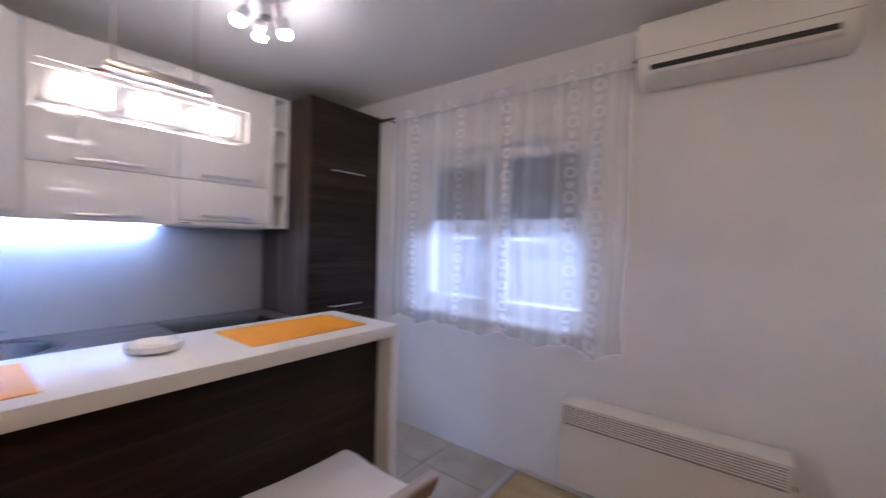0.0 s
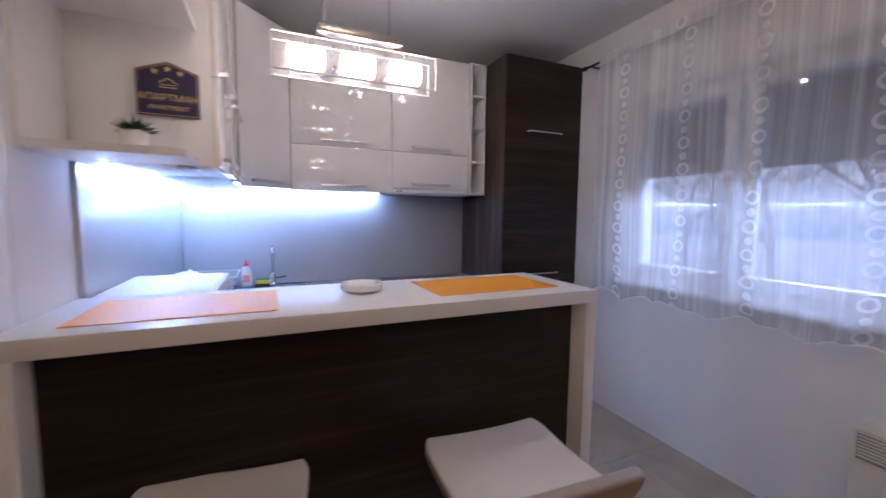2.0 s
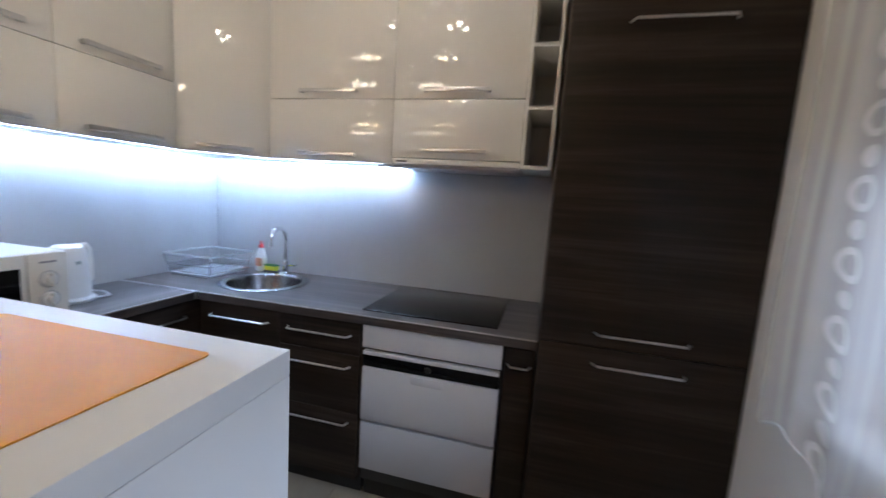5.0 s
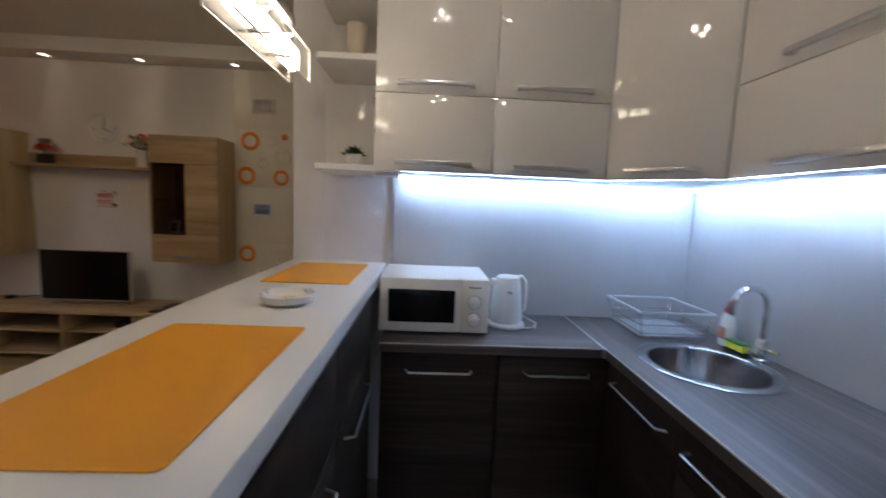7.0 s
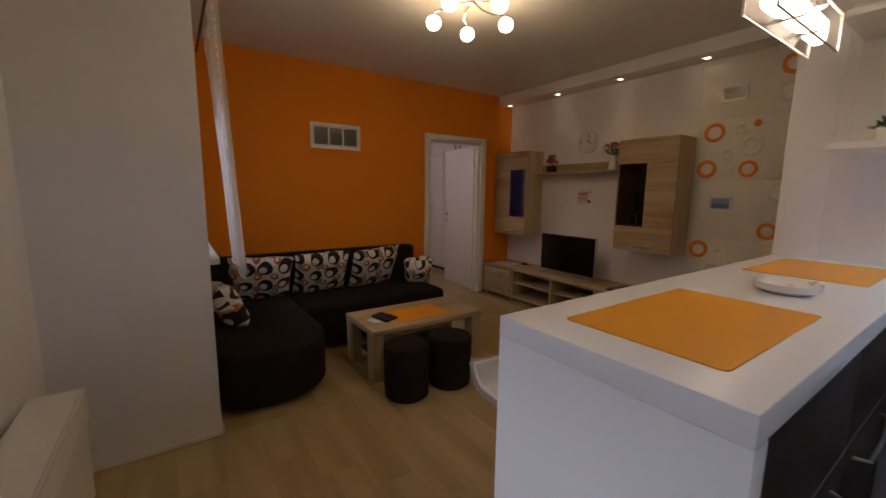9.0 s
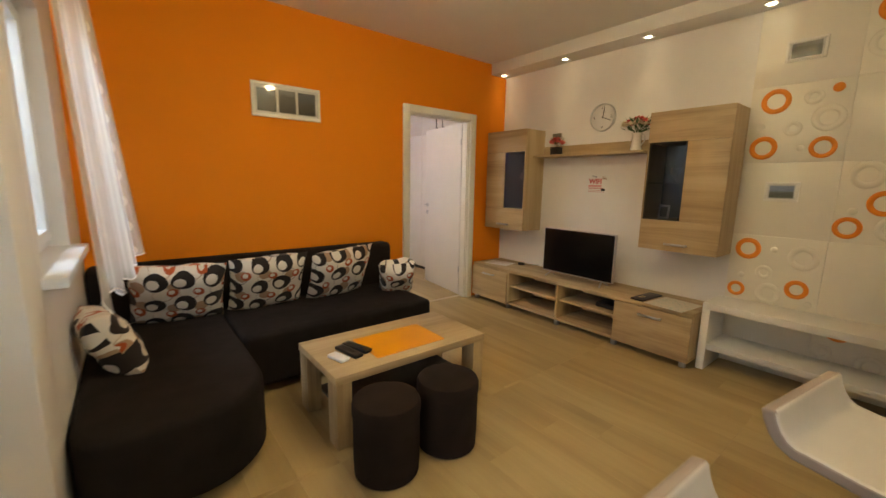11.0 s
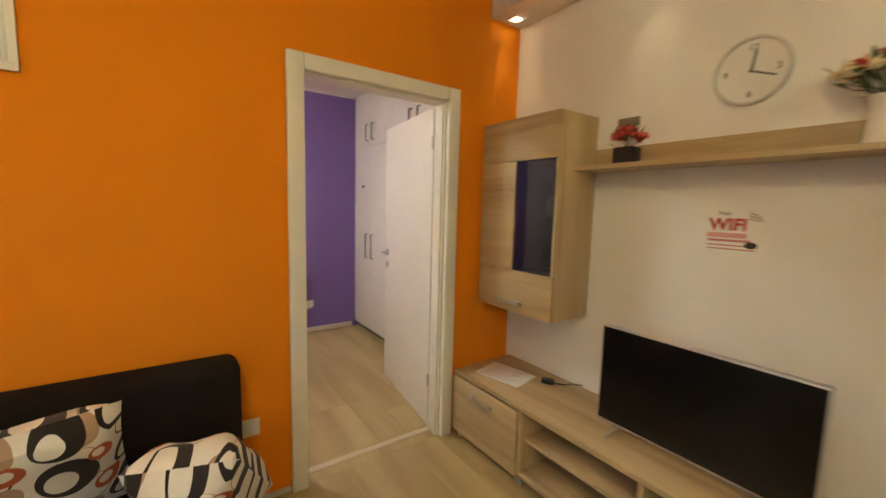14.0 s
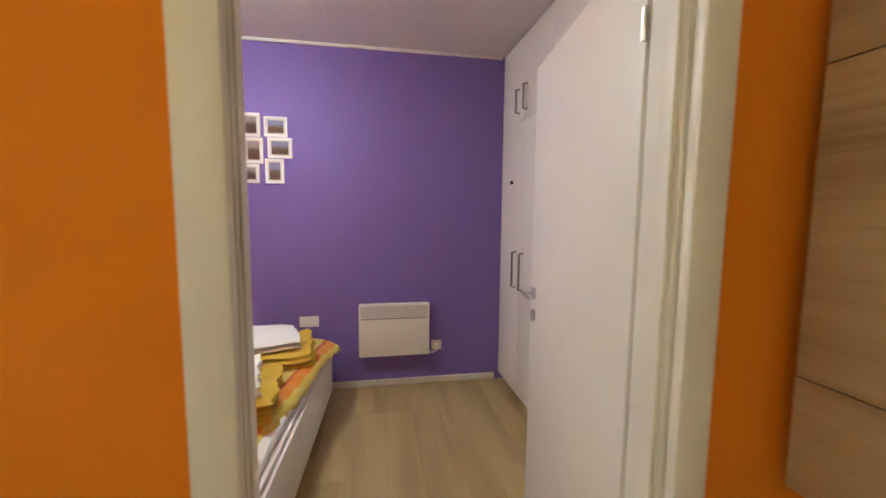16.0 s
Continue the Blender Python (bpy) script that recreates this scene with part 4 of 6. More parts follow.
# ---- kitchen lamps, window wall ----
PZ = 1.797
pend = thing("pendant_lamp", "lit pendant lamp with three glass squares on a chrome bar", "lamp", (0.812, -1.775, PZ))
for sy in (-0.036, 0.030):
    box("glass_plate", (-0.247, sy, 0.0), (0.247, sy + 0.006, 0.100), LAMP_GLASS, pend, 0.0015)
for k in (-0.155, 0.0, 0.155):
    box("lit_block", (k - 0.052, -0.018, 0.016), (k + 0.052, 0.018, 0.086), FROST, pend, 0.014, 4)
for k in (-0.0775, 0.0775):
    for z in (0.022, 0.080):
        tube("stud", [(k, -0.041, z), (k, 0.041, z)], 0.005, CHROME, pend)
box("bar", (-0.122, -0.032, 0.122), (0.138, 0.032, 0.150), STEEL, pend, 0.006)
bm = bmesh.new()
for k in (-0.10, 0.10):
    add_tube(bm, [(k, 0, 0.149), (k, 0, H - PZ - 0.02)], 0.004, 8)
for k in (-0.155, 0, 0.155):
    add_tube(bm, [(k, 0, 0.085), (k, 0, 0.115)], 0.006, 6)
    add_tube(bm, [(k, 0, 0.112), (k * 0.7 + 0.008, 0, 0.124)], 0.004, 6)
finish("rod", bm, CHROME, pend, True)
for sy in (-0.0362, 0.0302):
    boxes("glass_edge", [((-0.248, sy, -0.003), (0.248, sy + 0.006, -0.0002)), ((-0.248, sy, 0.1002), (0.248, sy + 0.006, 0.103)), ((-0.2505, sy, -0.003), (-0.2482, sy + 0.006, 0.103)), ((0.2482, sy, -0.003), (0.2505, sy + 0.006, 0.103))], GLASS_EDGE, pend)
box("canopy", (-0.14, -0.04, H - PZ - 0.022), (0.14, 0.04, H - PZ - 0.0005), ALU, pend, 0.004)

spots = thing("ceiling_spot_lamp", "grey ceiling lamp with four spot heads, three of them lit", "lamp", (1.36, -1.32, H))
box("ceiling_plate", (-0.085, -0.085, -0.024), (0.085, 0.085, -0.0005), STEEL, spots, 0.006, turn=pose(0, 0, 0, 0, 0, 25))
for a, tip, lit in ((70, 0.75, True), (160, 0.55, True), (250, 0.15, False), (340, 0.35, True)):
    d = Vector((math.cos(radians(a)), math.sin(radians(a)), 0))
    hub = d * 0.080 + Vector((0, 0, -0.135))
    tube("arm", [d * 0.06 + Vector((0, 0, -0.02)), d * 0.070 + Vector((0, 0, -0.085)), hub], 0.009, STEEL, spots)
    tm = Matrix.Translation(hub) @ (d * tip + Vector((0, 0, -1))).to_track_quat("-Z", "Y").to_matrix().to_4x4()
    lathe("head", [(0, 0.022), (0.022, 0.020), (0.028, 0.010), (0.028, -0.040), (0.024, -0.040), (0.022, -0.030), (0, -0.030)], STEEL, spots, 20, tm)
    if lit:
        lathe("lit_lens", [(0, -0.031), (0.021, -0.031), (0.022, -0.046), (0.030, -0.047), (0.030, -0.058), (0.023, -0.060), (0.023, -0.072), (0, -0.074)], HEAD_GLOW, spots, 16, tm)
    else:
        lathe("dark_lens", [(0, -0.031), (0.021, -0.031), (0.022, -0.046), (0, -0.047)], plain("unlit_lens_glass", (0.30, 0.30, 0.30), 0.2), spots, 16, tm)

# air conditioner and panel heater on the window wall
ac = thing("air_conditioner", "white wall-mounted split air conditioner", "air conditioner", (XE, -3.085, 2.30))
bm = bmesh.new()
prof = [(0, 0.0), (-0.12, 0.0), (-0.175, 0.03), (-0.205, 0.085), (-0.21, 0.20), (-0.19, 0.275), (-0.17, 0.285), (0, 0.285)]
ends_v = []
for yy in (-0.39, 0.39):
    ends_v.append([bm.verts.new((x, yy, z)) for x, z in prof])
for k in range(len(prof)):
    bm.faces.new((ends_v[0][k], ends_v[0][(k + 1) % len(prof)], ends_v[1][(k + 1) % len(prof)], ends_v[1][k]))
for e in ends_v:
    bm.faces.new(e)
body = finish("body", bm, PVC_CREAM, ac, True)
bv = body.modifiers.new("bevel", "BEVEL")
bv.width, bv.segments = 0.008, 3
box("outlet", (-0.196, -0.33, 0.045), (-0.168, 0.33, 0.066), BLACK, ac, 0.002)
box("flap", (-0.2015, -0.335, 0.022), (-0.13, 0.335, 0.030), PVC_CREAM, ac, 0.003)
box("seam", (-0.2115, -0.388, 0.100), (-0.2095, 0.388, 0.103), plain("seam_grey", (0.35, 0.34, 0.32), 0.6), ac, 0)
bm = bmesh.new()
add_tube(bm, [(-0.04, 0.385, 0.15), (-0.04, 0.43, 0.15), (-0.03, 0.47, 0.155), (0.01, 0.49, 0.155)], 0.02, 10)
finish("pipe", bm, PVC_CREAM, ac, True)


def panel_heater(place, rz, wide, high, deep=0.075, gap=0.0):
    """A wall convector; its back lies in the plane y = 0 and it looks along -y before the turn."""
    h = thing("panel_heater", "white wall-mounted electric panel heater with a slotted top", "heater", place, rz=rz)
    box("body", (-wide / 2, -deep, 0), (wide / 2, -0.014, high - 0.001), PVC_CREAM, h, 0.008, 3)
    n_slots = 8
    bm = bmesh.new()
    for k in range(n_slots):
        z = high - 0.018 - k * 0.0125
        add_box(bm, (-wide / 2 + 0.02, -deep - 0.0065, z), (wide / 2 - 0.02, -deep - 0.0005, z + 0.0062), 0.001, 1)
    finish("louvre", bm, PVC_CREAM, h)
    box("grille_back", (-wide / 2 + 0.018, -deep - 0.0010, high - 0.118), (wide / 2 - 0.018, -deep - 0.0002, high - 0.01), plain("grille_grey", (0.30, 0.29, 0.28), 0.6), h, 0)
    boxes("grille_rim", [((-wide / 2, -deep - 0.008, high - 0.125), (wide / 2, -deep - 0.0004, high - 0.118)), ((-wide / 2, -deep - 0.008, high - 0.0095), (wide / 2, -deep - 0.0004, high - 0.001)), ((-wide / 2, -deep - 0.008, high - 0.118), (-wide / 2 + 0.018, -deep - 0.0004, high - 0.0095)), ((wide / 2 - 0.018, -deep - 0.008, high - 0.118), (wide / 2, -deep - 0.0004, high - 0.0095))], PVC_CREAM, h, 0.0015)
    for a in (-wide / 4, wide / 4):
        box("bracket", (a, -0.0145, 0.05), (a + 0.03, gap, high - 0.05), STEEL, h, 0)
    lathe("thermostat", [(0, 0), (0.013, 0), (0.012, 0.018), (0, 0.019)], BLACK, h, 14, pose(wide / 2, -deep / 2, high * 0.72, 0, 90))
    return h


panel_heater((XE - 0.0305, -2.86, 0.150), -90, 0.97, 0.46, 0.165, 0.030)

# light switch on the partition
sw = thing("light_switch", "white three-gang light switch plate on the partition wall", "switch", (-0.30, YP, 1.385))
box("plate", (-0.11, -0.009, -0.04), (0.085, -0.0005, 0.04), PVC_CREAM, sw, 0.003)
for k in range(3):
    box("rocker", (-0.095 + k * 0.056, -0.013, -0.024), (-0.043 + k * 0.056, -0.0092, 0.024), PVC_CREAM, sw, 0.002)


# ---- curtains ----
def curtain_material(name, period, thick):
    """Sheer voile: see-through cloth with woven columns of rings and discs."""
    n = Nodes(name)
    uv = n.node("UVMap")
    sp = n.node("SeparateXYZ")
    n.put(sp.inputs[0], uv.outputs[0])
    u, v = sp.outputs[0], sp.outputs[1]
    cu = n.math("DIVIDE", u, period)
    lane = n.node("CombineXYZ")
    n.put(lane.inputs[0], n.math("FLOOR", cu))
    pick = n.node("TexWhiteNoise")
    n.put(pick.inputs[0], lane.outputs[0])
    cv = n.math("ADD", n.math("DIVIDE", v, period), n.math("MULTIPLY", pick.outputs["Value"], 9.0))
    fu = n.math("SUBTRACT", n.math("FRACT", cu), 0.5)
    fv = n.math("SUBTRACT", n.math("FRACT", cv), 0.5)
    d = n.math("SQRT", n.math("ADD", n.math("MULTIPLY", fu, fu), n.math("MULTIPLY", fv, fv)))
    cell = n.node("CombineXYZ")
    n.put(cell.inputs[0], n.math("FLOOR", cu))
    n.put(cell.inputs[1], n.math("FLOOR", cv))
    wn_ = n.node("TexWhiteNoise")
    n.put(wn_.inputs[0], cell.outputs[0])
    rnd = wn_.outputs["Value"]
    even = n.math("LESS_THAN", n.math("FRACT", n.math("MULTIPLY", n.math("FLOOR", cv), 0.5)), 0.25)
    size = n.math("MULTIPLY_ADD", even, 0.20, n.math("MULTIPLY_ADD", rnd, 0.06, 0.25))
    outer = n.math("LESS_THAN", d, size)
    inner = n.math("MULTIPLY", n.math("LESS_THAN", d, n.math("MULTIPLY", size, 0.60)), even)
    ring = n.math("SUBTRACT", outer, inner)
    col = n.math("LESS_THAN", pick.outputs["Value"], 0.36)
    pattern = n.math("MULTIPLY", ring, col)
    weave = n.noise(n.coords((1, 1, 1), False), 900, 2)
    band = n.node("CombineXYZ")
    n.put(band.inputs[0], u)
    folds = n.ramp(n.noise(band.outputs[0], 14, 3, 0.6), (0.44, (0.0, 0.0, 0.0)), (0.66, (1.0, 1.0, 1.0)))
    cover = n.math("ADD", n.math("MULTIPLY_ADD", folds, 0.20, thick), n.math("ADD", n.math("MULTIPLY", weave, 0.06), n.math("MULTIPLY", pattern, 0.24)))
    tr = n.node("BsdfTransparent")
    df = n.node("BsdfDiffuse")
    df.inputs[0].default_value = (0.97, 0.97, 0.97, 1)
    tl = n.node("BsdfTranslucent")
    tl.inputs[0].default_value = (0.97, 0.97, 0.97, 1)
    m1 = n.node("MixShader")
    m1.inputs[0].default_value = 0.45
    n.put(m1.inputs[1], df.outputs[0])
    n.put(m1.inputs[2], tl.outputs[0])
    m2 = n.node("MixShader")
    n.put(m2.inputs[0], cover)
    n.put(m2.inputs[1], tr.outputs[0])
    n.put(m2.inputs[2], m1.outputs[0])
    n.put(n.out.inputs[0], m2.outputs[0])
    return n.mat


VOILE = curtain_material("sheer_voile", 0.072, 0.25)
VOILE_HEAD = curtain_material("gathered_voile_heading", 0.076, 0.72)


def curtain(label, x, y0, y1, z0, z1, seed, lean=0.0, fullness=1.0, swing=0.0):
    """A gathered sheer curtain along y, with soft folds and a scalloped hem."""
    rng = random.Random(seed)
    c = thing("curtain", label, "curtain", (x, (y0 + y1) / 2, z0))
    half = (y1 - y0) / 2
    nu, nv = int((y1 - y0) * 90), 26
    ph = [rng.uniform(0, 6.28) for _ in range(4)]
    bm = bmesh.new()
    uvl = bm.loops.layers.uv.new("UVMap")
    grid, lengths = [], []
    run = 0.0
    for i in range(nu + 1):
        s = -half + 2 * half * i / nu
        fold = 0.55 * math.sin(s * 30 + 2.2 * math.sin(s * 5 + ph[0]) + ph[1]) + 0.18 * math.sin(s * 57 + ph[2]) + 0.40 * math.sin(s * 13 + ph[3])
        slope = 0.016 * fullness * 30 * 0.55
        run += 2 * half / nu * math.sqrt(1 + slope * slope * 0.5)
        lengths.append(run)
        hem = 0.012 * math.sin(s * 15 + ph[2]) + 0.042 * abs(math.sin(s * 10 + 0.8 * math.sin(s * 4 + ph[3]) + ph[1])) + 0.01 * fold
        col = []
        for j in range(nv + 1):
            v = j / nv
            low = 1 - v
            amp = 0.016 * fullness * (0.45 + 0.55 * low)
            z = (z1 - z0) * v + (1 - v) ** 4 * hem
            col.append(bm.verts.new((fold * amp - lean * low - swing * (0.5 - s / (2 * half)) * (0.3 + 0.7 * low), s + 0.012 * math.sin(9 * v + s * 7) * low, z)))
        grid.append(col)
    for i in range(nu):
        for j in range(nv):
            f = bm.faces.new((grid[i][j], grid[i + 1][j], grid[i + 1][j + 1], grid[i][j + 1]))
            for lp, (a, b) in zip(f.loops, ((i, j), (i + 1, j), (i + 1, j + 1), (i, j + 1))):
                lp[uvl].uv = (lengths[a], b / nv * (z1 - z0))
            f.material_index = 1 if j >= nv - 1 else 0
    cloth = finish("cloth", bm, [VOILE, VOILE_HEAD], c, True)
    bm = bmesh.new()
    me = cloth.data
    pts = [me.vertices[i * (nv + 1)].co + Vector((0, 0, 0.002)) for i in range(0, nu + 1, 2)]
    add_tube(bm, pts, 0.0035, 5)
    finish("hem", bm, plain("white_hem_thread", (0.85, 0.86, 0.88), 0.8), c, True)
    return c


curtain("white sheer voile curtain with woven rings before the kitchen window", 2.630, -2.66, -0.93, 0.850, 2.472, 3)
rod = thing("curtain_rod", "dark metal curtain rod above the kitchen window", "curtain rod", (2.655, -1.72, 2.445))
tube("rod", [(0, -0.96, 0), (0, 0.93, 0)], 0.009, plain("dark_bronze", (0.05, 0.04, 0.035), 0.4, 0.6), rod, 10)
bm = bmesh.new()
for yy in (-0.98, 0.95):
    add_lathe(bm, [(0, -0.03), (0.014, -0.02), (0.017, 0), (0.012, 0.02), (0, 0.026)], 12, pose(0, yy, 0, 90))
for yy in (-0.92, 0.0, 0.90):
    add_tube(bm, [(0, yy, 0), (0.079, yy, 0.0)], 0.006, 8)
finish("finial", bm, plain("dark_bronze_finial", (0.05, 0.04, 0.035), 0.4, 0.6), rod, True)
curtain("white sheer voile curtain before the living room window", 1.945, -5.14, -3.88, 0.86, 2.47, 8, 0.05, 2.6, 0.12)
rod2 = thing("curtain_rod", "dark metal curtain rod above the living room window", "curtain rod", (1.965, -4.5, 2.445))
tube("rod", [(0, -0.68, 0), (0, 0.66, 0)], 0.009, plain("dark_bronze", (0.05, 0.04, 0.035), 0.4, 0.6), rod2, 10)
bm = bmesh.new()
for yy in (-0.6, 0.56):
    add_tube(bm, [(0, yy, 0), (0.094, yy, 0.0)], 0.006, 8)
finish("bracket", bm, STEEL, rod2, True)

# ---- small things on the end shelves ----
sign = thing("apartment_sign", "dark blue house-shaped sign with gold lettering and three stars", "sign", (0.265, -1.549, 1.76))
out = [(-0.083, -0.078), (0.083, -0.078), (0.083, 0.058), (0.0, 0.088), (-0.083, 0.058)]
bm = bmesh.new()
fv = [bm.verts.new((x, -0.006, z)) for x, z in out]
bk = [bm.verts.new((x, 0.0, z)) for x, z in out]
bm.faces.new(fv)
bm.faces.new(bk)
for k in range(5):
    bm.faces.new((fv[k], fv[(k + 1) % 5], bk[(k + 1) % 5], bk[k]))
finish("plate", bm, NAVY, sign)
bm = bmesh.new()
add_tube(bm, [(x * 0.94, -0.0065, z * 0.94) for x, z in out], 0.0012, 5, True)
add_tube(bm, [(-0.022, -0.0065, 0.010), (-0.022, -0.0065, 0.024), (0.0, -0.0065, 0.038), (0.022, -0.0065, 0.024), (0.022, -0.0065, 0.010)], 0.0014, 5, True)
add_tube(bm, [(-0.016, -0.0065, 0.010), (-0.016, -0.0065, 0.018), (0.014, -0.0065, 0.018), (0.014, -0.0065, 0.010)], 0.0010, 5)
finish("line_drawing", bm, GOLD, sign, True)
bm = bmesh.new()
for sx, sz in ((-0.034, 0.056), (0.0, 0.066), (0.034, 0.056)):
    pts = [(sx + (0.011 if k % 2 == 0 else 0.0048) * math.sin(k * math.pi / 5), sz + (0.011 if k % 2 == 0 else 0.0048) * math.cos(k * math.pi / 5)) for k in range(10)]
    a = [bm.verts.new((x, -0.0072, z)) for x, z in pts]
    b = [bm.verts.new((x, -0.0062, z)) for x, z in pts]
    bm.faces.new(a)
    for k in range(10):
        bm.faces.new((a[k], a[(k + 1) % 10], b[(k + 1) % 10], b[k]))
finish("star", bm, GOLD, sign)
words("lettering", "АПАРТМАН", 0.028, GOLD, pose(0.265, -1.5558, 1.738, 90), sign)
words("lettering", "APARTMENT", 0.019, GOLD, pose(0.265, -1.5558, 1.708, 90), sign)


def succulent(place):
    p = thing("potted_plant", "small green succulent in a white pot on the shelf", "plant", place)
    lathe("pot", [(0, 0.0005), (0.030, 0.0005), (0.037, 0.055), (0.034, 0.055), (0.031, 0.045), (0, 0.045)], CERAMIC, p, 24)
    rng = random.Random(4)
    bm = bmesh.new()
    for k in range(80):
        a, tilt = rng.uniform(0, 6.28), rng.uniform(0.3, 1.45)
        ln = rng.uniform(0.04, 0.068)
        d = Vector((math.cos(a) * math.sin(tilt), math.sin(a) * math.sin(tilt), math.cos(tilt) * 0.8))
        s = Vector((-math.sin(a), math.cos(a), 0)) * 0.006
        o = Vector((0, 0, 0.045)) + d * 0.006
        up = Vector((0, 0, 0.004))
        vs = [bm.verts.new(q) for q in (o, o + d * ln * 0.5 + s, o + d * ln, o + d * ln * 0.5 - s, o + d * ln * 0.5 + up)]
        for f in ((0, 1, 4), (1, 2, 4), (2, 3, 4), (3, 0, 4), (0, 3, 2, 1)):
            bm.faces.new([vs[q] for q in f])
    finish("leaves", bm, LEAF, p)
    return p


succulent((0.20, -1.66, UB + 0.0225))
vase = thing("vase", "tall cream vase with a slanted rim on the end shelf", "vase", (0.17, -1.66, UB + 0.4425))
CREAM_GLAZE = plain("cream_glaze", (0.66, 0.56, 0.44), 0.35, wear=0.08)
lathe("body", [(0, 0.0005), (0.036, 0.0005), (0.040, 0.010), (0.040, 0.150), (0.044, 0.172), (0.040, 0.174), (0.034, 0.150), (0, 0.145)], CREAM_GLAZE, vase, 24)
cup2 = thing("small_cup", "small cream cup on the end shelf", "cup", (0.20, -1.592, UB + 0.4425))
lathe("body", [(0, 0.0005), (0.018, 0.0005), (0.024, 0.045), (0.021, 0.045), (0.016, 0.006), (0, 0.006)], CREAM_GLAZE, cup2, 20)
jar = thing("vase", "grey-brown vase on the upper end shelf", "vase", (0.16, -1.63, UB + 0.7025))
lathe("body", [(0, 0.0005), (0.040, 0.0005), (0.052, 0.06), (0.046, 0.14), (0.030, 0.185), (0.036, 0.205), (0.031, 0.205), (0.026, 0.185), (0, 0.18)], plain("grey_brown_glaze", (0.24, 0.19, 0.15), 0.35, wear=0.2), jar, 24)


# ---- living room ----
sofa = thing("corner_sofa", "black-brown fabric corner sofa with a rounded chaise end", "sofa", (0, 0, 0))
box("backrest", (-0.108, -5.50, 0.06), (2.055, -5.33, 0.764), FABRIC, sofa, 0.045, 5)
box("seat", (-0.045, -5.335, 0.05), (1.345, -4.61, 0.40), FABRIC, sofa, 0.04, 5)
out = [(1.35, -5.33), (2.055, -5.33), (2.055, -4.10)] + [(1.855 + 0.20 * math.cos(radians(a)), -4.05 + 0.20 * math.sin(radians(a))) for a in range(10, 91, 16)] + [(1.69 + 0.34 * math.cos(radians(a)), -4.19 + 0.34 * math.sin(radians(a))) for a in range(95, 181, 9)]
prism("chaise", out, 0.05, 0.40, FABRIC, sofa, 0.035, 4)
bm = bmesh.new()
for x, y in ((0.05, -5.4), (0.05, -4.7), (1.25, -4.7), (1.95, -5.4), (1.95, -4.2), (1.5, -4.2)):
    add_lathe(bm, [(0, 0), (0.025, 0), (0.03, 0.06), (0, 0.06)], 12, Matrix.Translation((x, y, 0)))
finish("feet", bm, BLACK, sofa, True)
sofa.children[-1].name = "foot_set"


